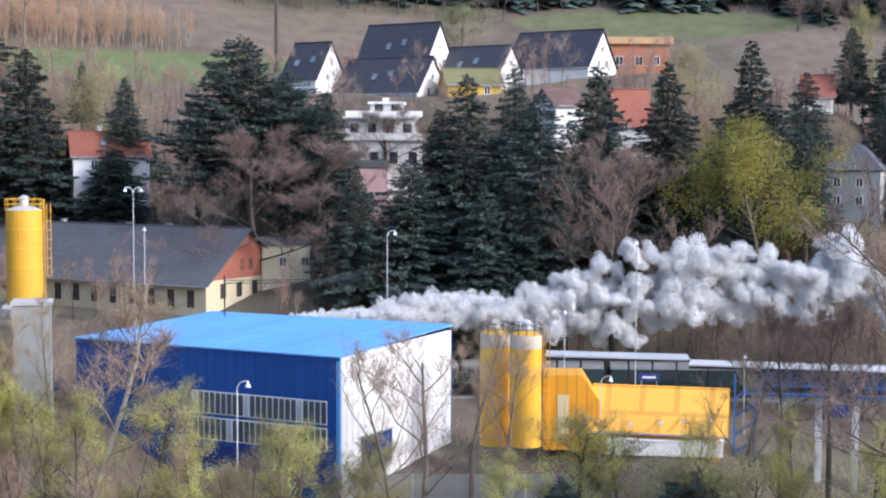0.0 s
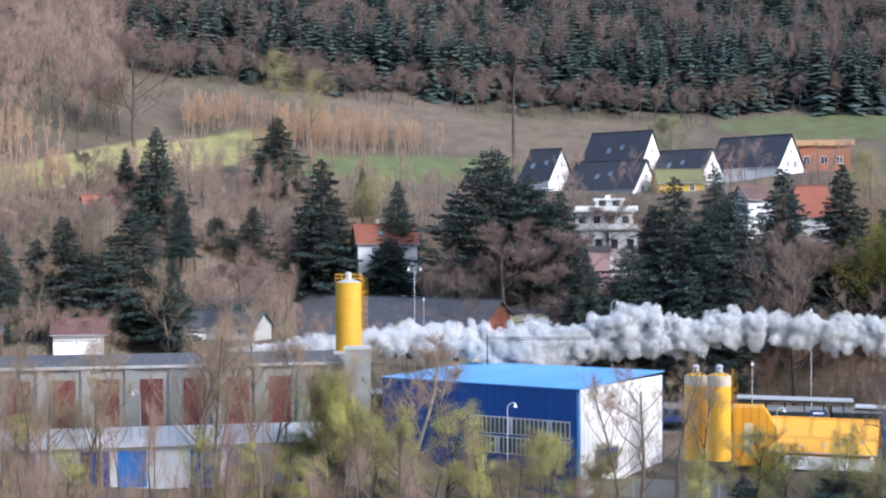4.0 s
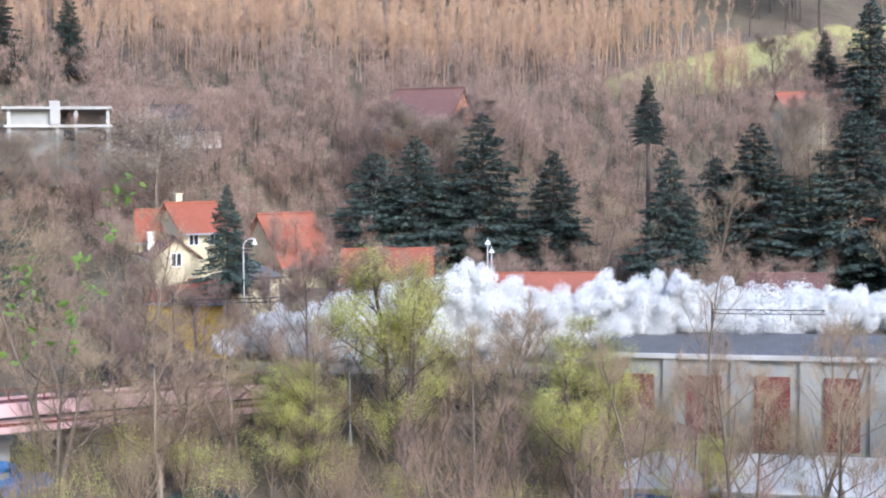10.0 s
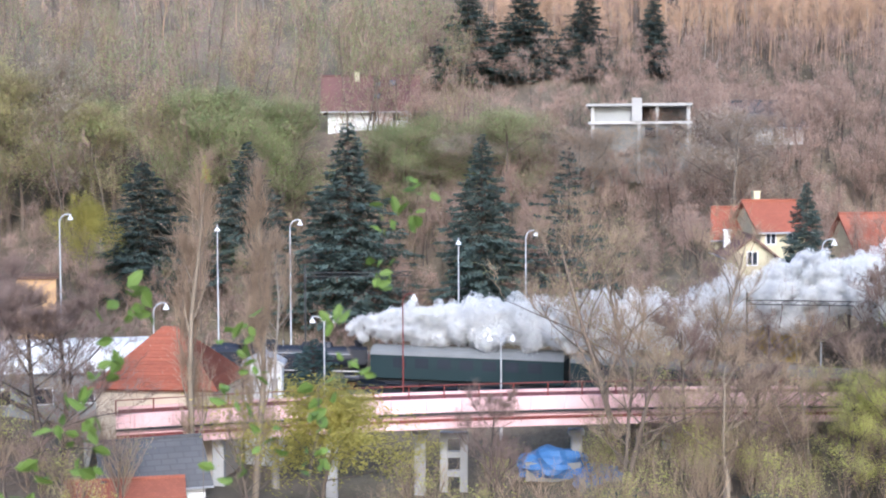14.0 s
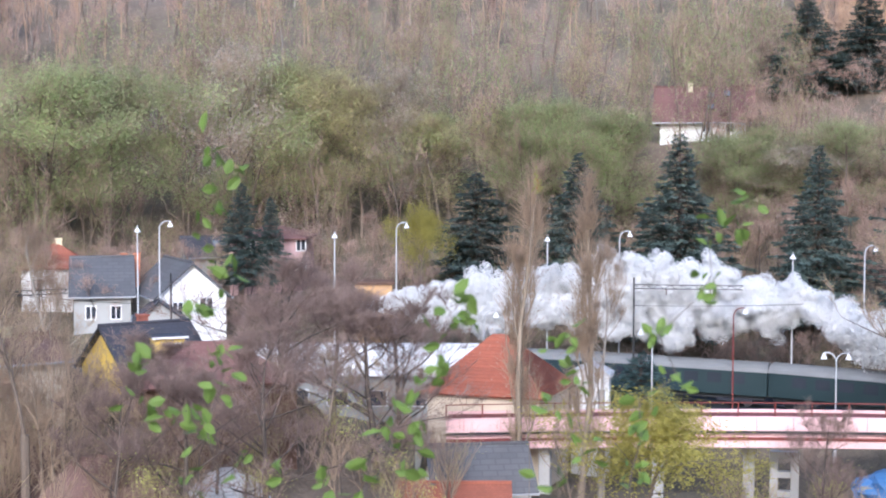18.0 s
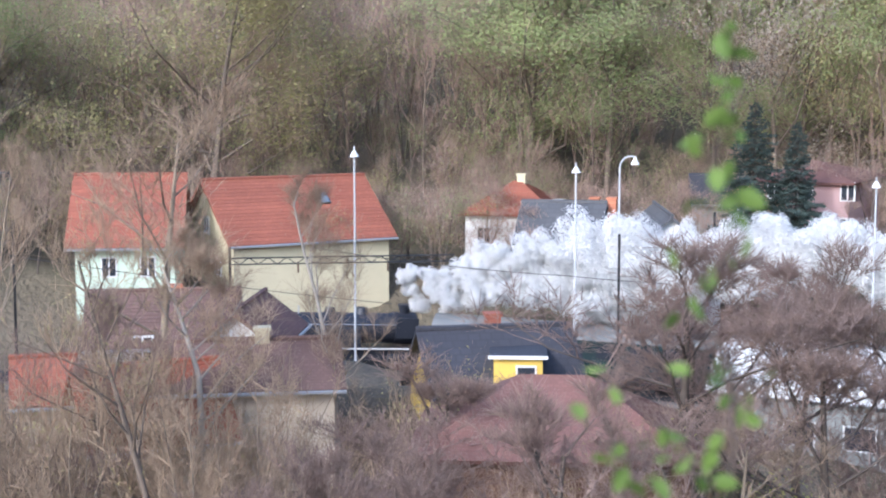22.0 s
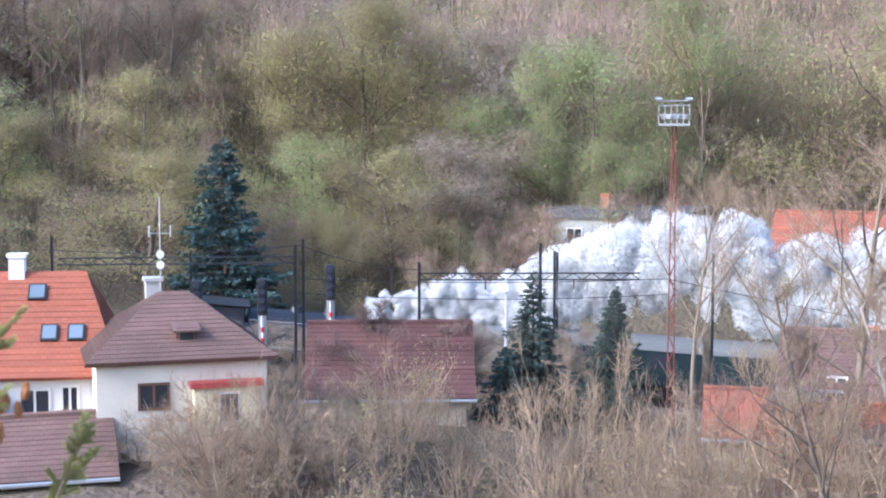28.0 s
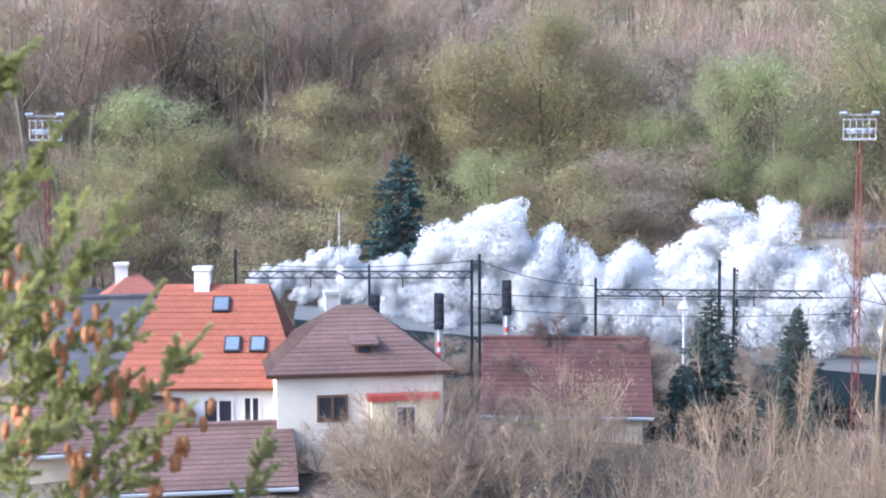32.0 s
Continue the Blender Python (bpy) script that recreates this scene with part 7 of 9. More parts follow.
house("shed", "white shed with dark grey roof", -121.86, 102.37, 8.2, 76.06, 6.02, 1.51, 2.25, 6, "x", PLASTER_WHITE, ROOF_GREY, category="shed")
house("shed", "low shed with dark red roof", -119.71, 99.8, 7.69, 66.97, 6.49, 1.02, 1.32, 5, "x", PLASTER_BEIGE, TILE_RED, category="shed")
house("low_house", "low house with purple brown roof and chimney", -121.79, 71.17, 9.58, 84.76, 7.7, 2.01, 3.17, 7, "x", PLASTER_BEIGE, TILE_PURPLE, chimneys=[(2.6, 0.3, 2.6, BRICK_ORANGE)])
house("low_house", "white house with brown roof below bare trees", -116.97, 77.3, 9.19, 80.33, 8.88, 1.89, 2.93, 6, "hip", PLASTER_WHITE, TILE_PURPLE, chimneys=[(0.0, 0.3, 2.8, BRICK_ORANGE)])
house("low_house", "low white annex with pale roof", -119.47, 84.88, 8.29, 75.78, 6.79, 1.73, 2.2, 6, "hip", PLASTER_WHITE, ROOF_PALE)


def modern_villa(x, y, z, rz, w, h):
    top = empty("white_villa", pose(x, y, z, 0, 0, rz), "white stepped modern villa with terraces", "house")
    low = gz(x, y) - z - 6
    for k, (x0, x1, z0, z1, y0) in enumerate(((-0.5, 0.5, low, 0.42 * h, 0), (-0.5, 0.42, 0.42 * h, 0.72 * h, 1.2), (-0.18, 0.26, 0.72 * h, 0.93 * h, 2.4))):
        wall = part("storey", box(x0 * w, x1 * w, y0, 9, z0, z1 - 0.2), PLASTER_WHITE, top)
        part("roof_slab", box(x0 * w - 0.35, x1 * w + 0.35, y0 - 0.5, 9.2, z1 - 0.2, z1 + 0.1), PLASTER_WHITE, top)
        n = 4 if k < 2 else 2
        for i in range(n):
            cx = (x0 + (x1 - x0) * (i + 0.5) / n) * w
            wz = max(z0, 0.3) + 0.5
            win = part("window", box(cx - 0.6, cx + 0.6, y0 - 0.06, y0 + 0.02, wz, wz + 1.7), DARK_STEEL, wall)
            part("pane", box(cx - 0.5, cx + 0.5, y0 - 0.09, y0 - 0.05, wz + 0.1, wz + 1.6), GLASS, win)
    for zz in (0.42 * h, 0.72 * h):
        part("parapet", box(-0.5 * w, 0.5 * w, -0.3, -0.15, zz, zz + 0.9), PLASTER_WHITE, top)
    part("chimney", box(-0.02 * w, 0.06 * w, 4, 5, 0.93 * h, h), PLASTER_WHITE, top)
    return top


modern_villa(-8.5, 261.87, 27.46, 1.86, 11.08, 10.37)


def concrete_shell(x, y, z, rz, w, h):
    """An unfinished flat-roofed building: slabs on columns with open bays."""
    top = empty("concrete_shell", pose(x, y, z, 0, 0, rz), "unfinished grey concrete house with open bays", "building")
    low = gz(x, y) - z - 1
    part("ground_floor", box(-w / 2, w / 2, 0.4, 8, low, h * 0.45), CONCRETE_DARK, top)
    part("floor_slab", box(-w / 2 - 0.3, w / 2 + 0.1, -0.2, 8.2, h * 0.45, h * 0.52), CONCRETE, top)
    part("roof_slab", box(-w / 2 - 0.5, w / 2 + 0.1, -0.4, 8.4, h * 0.93, h), CONCRETE, top)
    part("rear_wall", box(-w / 2, w / 2, 6, 6.3, h * 0.52, h * 0.93), CONCRETE_DARK, top)
    for u in (-0.48, -0.02, 0.16, 0.47):
        part("column", box(u * w - 0.18, u * w + 0.18, 0, 0.36, low, h * 0.93), CONCRETE, top)
    part("left_room", box(-w / 2, -0.05 * w, 0.6, 6, h * 0.52, h * 0.93), PLASTER_GREY, top)
    part("stair_tower", box(-0.09 * w, 0.01 * w, -0.42, 2, h * 0.52, h * 1.15), CONCRETE, top)
    for u in (0.04, 0.32):
        part("opening", box(u * w, u * w + 0.14 * w, 0.33, 0.45, h * 0.08, h * 0.38), GLASS, top)
    return top


concrete_shell(-155.36, 176.78, 32.07, 46.97, 11.16, 4.15)


# ---- white vaulted hall, tank and yard ----
def vaulted_hall(x, y, z, rz, w, h, dep=8.0):
    top = empty("vaulted_hall", pose(x, y, z, 0, 0, rz), "low hall with broad white arched roof", "hall")
    low = gz(x, y) - z - 0.4
    part("wall", box(-w / 2, w / 2, 0, dep, low, h * 0.35), CONCRETE_DARK, top)
    vs = []
    for xx in (-w / 2 - 0.3, w / 2 + 0.3):
        for i in range(11):
            a = math.pi * (0.1 + 0.8 * i / 10)
            vs.append((xx, dep / 2 - math.cos(a) * (dep / 2 + 0.4) / math.cos(0.1 * math.pi), h * 0.35 + (math.sin(a) - math.sin(0.1 * math.pi)) * h * 0.95))
    part("roof", add_faces(bmesh.new(), vs, [(i, i + 1, i + 12, i + 11) for i in range(10)] + [tuple(range(11)), tuple(range(21, 10, -1)), (0, 11, 21, 10)]), mat("white_roof_sheet", (0.68, 0.67, 0.64), 0.5, 0.12, stripes=(1.2, 40.0)), top)
    for i in range(6):
        cx = -w / 2 + (i + 0.5) * w / 6
        win = part("window", box(cx - 0.9, cx + 0.9, -0.07, 0.0, -1.4, 0.0), FRAME_WHITE, top)
        part("pane", box(cx - 0.8, cx + 0.8, -0.10, -0.06, -1.3, -0.1), GLASS, win)
    return top


vaulted_hall(-148.78, 103.43, 11.89, 66.0, 19.6, 3.4)


house("white_hut", "small white rendered hut with pale roof beside the line", -135.69, 118.34, 11.73, 58.0, 2.9, 2.5, 0.75, 3.0, "y", PLASTER_WHITE, ROOF_PALE, over=0.15, category="hut")


def viaduct(points, zdeck):
    """A pink steel conveyor bridge on concrete piers."""
    top = empty("conveyor_bridge", Matrix(), "long faded pink steel bridge on concrete piers", "bridge")
    pts = [Vector(p) for p in points]
    for i, (a, b) in enumerate(zip(pts[:-1], pts[1:])):
        d = b - a
        n = Vector((-d.y, d.x, 0)).normalized()
        L = d.length

        def quad(o0, o1, z0, z1):
            vs = []
            for p in (a, b):
                for o in (o0, o1):
                    for z in (z0, z1):
                        vs.append(p + n * o + Vector((0, 0, z)))
            return add_faces(bmesh.new(), vs, [(0, 1, 3, 2), (4, 6, 7, 5), (0, 4, 5, 1), (2, 3, 7, 6), (1, 5, 7, 3), (0, 2, 6, 4)])

        part("girder", quad(-1.7, -1.5, -1.0, 0.0), PINK_STEEL, top)
        part("girder", quad(1.5, 1.7, -1.0, 0.0), PINK_STEEL, top)
        part("lower_girder", quad(-1.45, -1.3, -2.25, -1.25), PINK_STEEL, top)
        part("flange", quad(-1.52, -1.3, -1.72, -1.5), RED_STEEL, top, "rusty red lower flange")
        part("cable_tray", quad(-1.85, -1.72, -1.16, -1.04), DARK_STEEL, top)
        part("deck", quad(-1.5, 1.5, -0.35, -0.2), RED_STEEL, top)
        part("top_rail", quad(-1.66, -1.58, 0.95, 1.02), RED_STEEL, top)
        k = max(2, int(L / 2.0))
        for j in range(k):
            p = a.lerp(b, j / k) - n * 1.62
            part("rail_post", box(p.x - 0.04, p.x + 0.04, p.y - 0.04, p.y + 0.04, p.z, p.z + 1.0), RED_STEEL, top)
            q = a.lerp(b, (j + 0.5) / k) - n * 1.72
            part("stiffener", box(q.x - 0.06, q.x + 0.06, q.y - 0.05, q.y + 0.05, q.z - 0.95, q.z - 0.05), PINK_STEEL, top)
    return top


viaduct([(-131.87, 104.44, 12.32), (-128.55, 111.46, 12.53), (-125.23, 118.49, 12.65), (-121.91, 125.52, 12.7), (-118.59, 132.54, 12.67), (-115.27, 139.57, 12.57), (-111.95, 146.59, 12.4), (-108.63, 153.62, 12.16)], 0)


def pier(x, y, ztop, rz, style="frame"):
    base = gz(x, y) - 0.3
    h = ztop - base
    top = empty("concrete_pier", pose(x, y, base, 0, 0, rz), "pale concrete pier under the bridge", "pier", "bridge piers")
    if style == "frame":
        for sx in (-0.75, 0.75):
            part("column", box(sx - 0.3, sx + 0.3, -0.4, 0.4, 0, h, 0.04), CONCRETE, top)
        for k in range(3):
            z = h * (0.3 + 0.3 * k)
            part("crossbeam", box(-0.45, 0.45, -0.3, 0.3, z, z + 0.45), CONCRETE, top)
    else:
        part("column", box(-0.42, 0.42, -0.45, 0.45, 0, h, 0.05), CONCRETE, top)
        part("capital", box(-0.6, 0.6, -0.6, 0.6, h - 0.4, h), CONCRETE, top)


pier(-123.34, 127.77, 9.52, 54.1)
for spec in ((-125.84, 118.54, 9.99), (-123.99, 125.11, 9.91), (-119.15, 136.32, 9.38), (-115.17, 142.16, 9.81), (-131.63, 102.38, 11.21), (-128.89, 110.9, 11.42)):
    pier(*spec, 53.7, "single")


def container(label, x, y, z, rz, w, h, material, roof):
    top = empty("site_container", pose(x, y, z, 0, 0, rz), label, "container")
    low = gz(x, y) - z
    part("body", box(-w / 2, w / 2, 0, 2.4, min(low, 0), h - 0.15, 0.04), material, top)
    part("roof", box(-w / 2 - 0.1, w / 2 + 0.1, -0.1, 2.5, h - 0.15, h), roof, top)


container("yellow site container with pale roof", -126.85, 133.71, 3.54, 52.75, 3.3, 1.9, mat("ochre_paint", (0.45, 0.31, 0.06)), PALE_PAINT)
container("grey concrete panel wall of a yard store", -133.52, 126.89, 3.41, 57.19, 4.6, 2.3, CONCRETE_DARK, CONCRETE)


def tarp_heap(x, y, z, rz, w, h, seed=0):
    r = np.random.default_rng(seed)
    top = empty("covered_heap", pose(x, y, z, 0, 0, rz), "heap covered with crumpled blue tarpaulin", "heap")
    bm = bmesh.new()
    bmesh.ops.create_icosphere(bm, subdivisions=3, radius=1)
    for v in bm.verts:
        k = 1 + 0.35 * noise.noise(v.co * 2.5 + Vector((seed * 7, 0, 0)))
        v.co = Vector((v.co.x * w / 2 * k, v.co.y * 1.6 * k, max(v.co.z, -0.6) * h * k))
    part("tarpaulin", bm, TARP, top)
    part("load", box(-w * 0.4, w * 0.4, -1.2, 1.2, gz(x, y) - z, h * 0.3), CONCRETE_DARK, top)


tarp_heap(-111.97, 132.38, 7.15, 48.37, 3.6, 1.2)
tarp_heap(-118.75, 133.69, 6.97, 50.19, 5.12, 1.38, 3)


def dormer(x, y, z, rz, w, h):
    """A small flat-roofed yellow dormer in the roof of the yellow house."""
    top = empty("dormer_window", pose(x, y, z, 0, 0, rz), "yellow roof dormer with white window and flat cap", "dormer")
    part("cheek", box(-w / 2, w / 2, 0, 2.6, -0.2, h - 0.08), PLASTER_YELLOW, top)
    part("cap", box(-w / 2 - 0.2, w / 2 + 0.2, -0.12, 2.7, h - 0.08, h), TILE_DARK, top)
    part("fascia", box(-w / 2 - 0.22, w / 2 + 0.22, -0.2, -0.12, h - 0.12, h + 0.02), FRAME_WHITE, top)
    win = part("window", box(-0.1, w * 0.38, -0.06, 0.0, 0.1, h - 0.4), FRAME_WHITE, top)
    part("pane", box(-0.02, w * 0.38 - 0.08, -0.09, -0.05, 0.18, h - 0.48), GLASS, win)


dormer(-130.51, 83.94, 17.69, 90.77, 1.99, 1.34)
for spec in ((18.25, 191.14, 3.6), (21.16, 190.84, 3.78), (23.32, 190.58, 3.97), (25.84, 190.26, 4.16)):
    lamp = empty("wall_lamp", pose(*spec), "small white lamp under the orange eaves", "lamp", "hall lamps")
    part("housing", box(-0.2, 0.2, -0.15, 0.15, -0.12, 0.12, 0.04), LAMP_WHITE, lamp)
    part("bracket", box(-0.05, 0.05, 0.1, 1.6, 0.05, 0.13), GALV, lamp)


# ---- orange works buildings ----
house("loading_hall", "orange hall with overhanging orange roof and white plinth", 21.86, 195.79, 0.84, -12.37, 11.96, 2.42, 3.17, 8, "x", ORANGE_CLAD, mat("orange_roof_sheet", (0.88, 0.44, 0.05), 0.5, 0.08, stripes=(3.4, 30.0)), over=0.8, category="hall")


def orange_tower(x, y, z, rz, w, h):
    top = empty("loading_tower", pose(x, y, z, 0, 0, rz), "tall orange loading tower with sloping top", "tower")
    a = w / 2
    part("body", add_faces(bmesh.new(), [(-a, 0, -1), (a, 0, -1), (a, 5, -1), (-a, 5, -1), (-a, 0, h), (a * 0.4, 0, h), (a, 0, h * 0.6), (-a, 5, h), (a * 0.4, 5, h), (a, 5, h * 0.6)],
                           [(0, 1, 6, 5, 4), (3, 7, 8, 9, 2), (0, 4, 7, 3), (1, 2, 9, 6), (5, 6, 9, 8), (4, 5, 8, 7), (0, 3, 2, 1)]), ORANGE_CLAD, top)
    part("door", box(-a * 0.5, -a * 0.1, -0.06, 0.0, h * 0.1, h * 0.7), PLASTER_CREAM, top)
    for i in range(6):
        part("rib", box(-a + 0.2 + i * w / 6, -a + 0.28 + i * w / 6, -0.07, 0.0, -0.5, h * 0.58), YELLOW_PAINT, top)


orange_tower(12.75, 193.59, 1.61, -3.77, 5.5, 6.43)
container("white plinth wall below the orange hall", 21.59, 190.79, 1.14, -6.45, 11.07, 1.03, PLASTER_WHITE, PLASTER_WHITE)


def gantry(x, y, z, rz, w, h):
    """A crane runway: blue stair tower, pale beam and pillars."""
    top = empty("crane_gantry", pose(x, y, z, 0, 0, rz), "blue steel crane runway on white pillars", "gantry")
    low = gz(x, y) - z - 0.5
    a = w / 2
    part("beam", box(-a + 2.4, a, -0.25, 0.25, h * 0.78, h * 0.88), PALE_PAINT, top)
    part("walkway", box(-a + 1, a, -0.9, -0.3, h * 0.88, h * 0.92), BLUE_STEEL, top)
    part("handrail", box(-a + 1, a, -0.92, -0.86, h * 1.02, h * 1.05), BLUE_STEEL, top)
    for i in range(14):
        u = -a + 1 + (w - 1) * i / 13
        part("rail_post", box(u - 0.04, u + 0.04, -0.92, -0.86, h * 0.9, h * 1.03), BLUE_STEEL, top)
    for i in range(5):
        u = -a + 4.6 + i * (w - 5) / 4.2
        part("pillar", box(u - 0.32, u + 0.32, -0.3, 0.3, low, h * 0.78), PALE_PAINT, top)
    for sx in (-a, -a + 1.9):
        for sy in (-0.9, 0.9):
            part("tower_leg", box(sx - 0.09, sx + 0.09, sy - 0.09, sy + 0.09, low, h * 1.15), BLUE_STEEL, top)
    for k in range(6):
        z0 = low + (h * 1.1 - low) * k / 6
        part("stair_flight", slab([(-a, -0.7, z0), (-a + 1.9, -0.7, z0 + 1.4), (-a + 1.9, 0.1, z0 + 1.4), (-a, 0.1, z0)], 0.1), BLUE_STEEL, top)
    part("hoist", box(-a + 9, -a + 11, -0.7, 0.7, h * 0.6, h * 0.78), BLUE_DARK, top)


gantry(38.57, 192.17, 0.34, -11.33, 19.63, 6.67)


# ---- low blue-doored sheds before the factory ----
def shed_row(x, y, z, rz, w, h):
    top = empty("garage_row", pose(x, y, z, 0, 0, rz), "low pale shed row with blue doors", "shed")
    low = gz(x, y) - z - 0.3
    part("wall", box(-w / 2, w / 2, 0, 6, low, h), PALE_PAINT, top)
    part("roof", slab([(-w / 2 - 0.3, -0.8, h + 0.1), (w / 2 + 0.3, -0.8, h + 0.1), (w / 2 + 0.3, 6.2, h + 1.6), (-w / 2 - 0.3, 6.2, h + 1.6)], 0.14), ROOF_PALE, top)
    n = int(w / 4)
    for i in range(n):
        if i % 3 == 2:
            continue
        cx = -w / 2 + (i + 0.5) * w / n
        part("door", box(cx - 1.7, cx + 1.7, -0.08, 0.0, low + 0.3, h - 0.5), BLUE_DARK if i % 2 else BLUE_STEEL, top)


shed_row(-59.45, 167.78, 1.27, 19.52, 42.7, 4.24)


def block_tower(x, y, z, rz, w, h):
    top = empty("concrete_tower", pose(x, y, z, 0, 0, rz), "square grey concrete tower below the silo", "tower")
    part("shaft", box(-w / 2, w / 2, 0, 3.5, gz(x, y) - z - 0.4, h - 0.3), CONCRETE_DARK, top)
    part("cap", box(-w / 2 - 0.15, w / 2 + 0.15, -0.15, 3.65, h - 0.3, h), CONCRETE, top)


block_tower(-37.25, 182.24, 11.62, 11.56, 3.27, 4.7)
block_tower(-40.01, 189.83, 10.82, 11.91, 3.71, 4.39)

# ---- platform canopy and parked coaches at the station ----
def canopy(x, y, z, rz, w, h):
    top = empty("platform_canopy", pose(x, y, z, 0, 0, rz), "long thin pale platform roof on dark posts", "canopy")
    part("roof", slab([(-w / 2, -2, h), (w / 2, -2, h - 0.2), (w / 2, 2, h - 0.2), (-w / 2, 2, h)], 0.18), PALE_PAINT, top)
    part("fascia", box(-w / 2, w / 2, -1.9, 1.9, h - 0.55, h - 0.3), DARK_STEEL, top)
    for i in range(6):
        u = -w / 2 + (i + 0.5) * w / 6
        part("post", box(u - 0.1, u + 0.1, -0.1, 0.1, gz(x, y) - z - 0.3, h - 0.3), DARK_STEEL, top)


canopy(19.71, 215.11, 2.44, -5.24, 16.13, 4.81)
canopy(41.74, 218.05, 2.06, -10.83, 26.23, 3.53)


def station_sign(x, y, ztop, rz):
    base = gz(x, y)
    top = empty("station_sign", pose(x, y, base, 0, 0, rz), "blue platform sign with plain white bar", "sign")
    h = ztop - base
    for sx in (-0.8, 0.8):
        part("post", tube((sx, 0, 0), (sx, 0, h - 0.5), 0.05, sides=6), GALV, top)
    part("board", box(-1.1, 1.1, -0.05, 0.05, h - 0.8, h), BLUE_DARK, top)
    part("lettering_bar", box(-0.7, 0.7, -0.07, -0.05, h - 0.52, h - 0.3), FRAME_WHITE, top)


station_sign(21.81, 203.84, 6.71, -6.1)

# ---- lamps, masts and signals ----
lamp_post("pale steel street lamp before the blue hall", -17.36, 173.14, 10.64, 5.7, group="yard lamps")
lamp_post("pale steel street lamp before the factory", -61.23, 169.27, 12.01, 199.9, group="yard lamps")
lamp_post("white lamp by the orange hall", 15.17, 189.4, 8.66, -4.6, group="yard lamps")
lamp_post("tall white station lamp with bell shade", 22.61, 220.85, 19.91, -5.8, "top")
lamp_post("tall white station lamp with bell shade", 53.89, 223.6, 19.05, -13.5, "top")
lamp_post("white station lamp with curved arm", -6.65, 225.91, 20.59, 1.7, "arm")
lamp_post("tall white station lamp with bell shade", -35.25, 223.24, 21.18, 9.0, "top")
lamp_post("double-armed white yard lamp", -37.31, 226.96, 25.67, 9.3, "double")
lamp_post("tall white station lamp with bell shade", -64.36, 218.74, 21.65, 16.4, "top")
lamp_post("tall white station lamp with bell shade", 13.66, 213.57, 12.52, -3.7, "top")
lamp_post("tall white station lamp with bell shade", 33.02, 209.42, 8.17, -9.0, "top")
lamp_post("white station lamp with curved arm", -138.01, 146.47, 23.66, 51.4, "arm")
lamp_post("tall white station lamp with bell shade", -137.66, 138.68, 23.23, 54.0, "top")
lamp_post("double-armed white yard lamp", -135.55, 123.74, 17.53, 59.2, "double")
lamp_post("double-armed white yard lamp", -127.53, 135.52, 15.97, 52.3, "double")
lamp_post("white station lamp with curved arm", -152.55, 130.31, 24.59, 60.6, "arm")
lamp_post("tall white station lamp with bell shade", -152.09, 122.66, 24.37, 63.4, "top")
lamp_post("white station lamp with curved arm", -112.69, 156.74, 23.58, 40.1, "arm")
lamp_post("tall white station lamp with bell shade", -98.75, 152.42, 15.44, 36.0, "top")
lamp_post("tall white station lamp with bell shade", -100.66, 177.39, 22.11, 30.3, "top")
lamp_post("white station lamp with curved arm", -159.41, 110.94, 25.38, 69.2, "arm")
lamp_post("tall white station lamp with bell shade", -155.6, 103.75, 24.81, 71.6, "top")
lamp_post("tall white station lamp with bell shade", -156.9, 86.91, 25.5, 79.2, "top")
lamp_post("white station lamp with curved arm", -161.45, 89.68, 25.7, 78.3, "arm")
lamp_post("tall white station lamp with bell shade", -155.66, 74.15, 26.45, 85.0, "top")
lamp_post("white station lamp with curved arm", -125.23, 86.58, 14.23, 75.7, "arm")
lamp_post("white station lamp with curved arm", -136.28, 109.33, 19.4, 65.8, "arm")
lamp_post("tall white station lamp with bell shade", -112.32, 196.1, 21.83, 30.1, "top")
lamp_post("tall white station lamp with bell shade", -88.58, 212.04, 20.67, 21.6, "top")
lamp_post("white station lamp with curved arm", -85.15, 213.36, 19.65, 20.5, "arm")
lamp_post("tall white station lamp with bell shade", -119.27, 179.88, 15.78, 34.6, "top")
lamp_post("tall white station lamp with bell shade", -96.94, 170.35, 23.32, 29.6, "top")
lamp_post("white garden lamp with bell shade", -133.29, 51.72, 22.5, 118.0, "top")
lamp_post("rusty red lamp post with curved arm", -135.48, 131.33, 18.95, 56.1, "arm", RED_STEEL)
flood_mast("tall red lattice mast with caged floodlights", -147.74, 54.43, 31.32, 111.6)
flood_mast("tall red lattice mast with caged floodlights", -122.66, 18, 31.39, 142.6)
signal("black railway signal on red and white post", -130.54, 43.42, 23, 124.9)
signal("black railway signal on red and white post", -126.98, 41.95, 22.57, 127.6)
signal("black railway signal on red and white post", -125.07, 39.54, 22.53, 130.1)
overhead_post("dark steel overhead line mast", -134.64, 38.8, 23.77, 126.0, 0)
overhead_post("dark steel overhead line mast", -132.78, 39.65, 23.64, 126.3, -12)
overhead_post("dark steel overhead line mast", -136.36, 44.97, 22.72, 121.5, 11.5)
overhead_post("dark steel overhead line mast", -146.92, 47.6, 22.63, 116.2, 0)
overhead_post("dark steel overhead line mast", -130.41, 24.73, 23.66, 135.5, 0)
overhead_post("dark steel overhead line mast", -135.58, 30.29, 22.72, 130.3, 0)
overhead_post("dark steel overhead line mast", -147.83, 68.47, 21.45, 102.0, 12)
overhead_post("dark steel overhead line mast", -155.39, 89.37, 21.52, 86.8, 0)
overhead_post("dark steel overhead line mast", -148.77, 46.87, 22.35, 116.1, 0)
overhead_post("dark steel overhead line mast", -150.44, 55.84, 22.56, 110.1, 0)
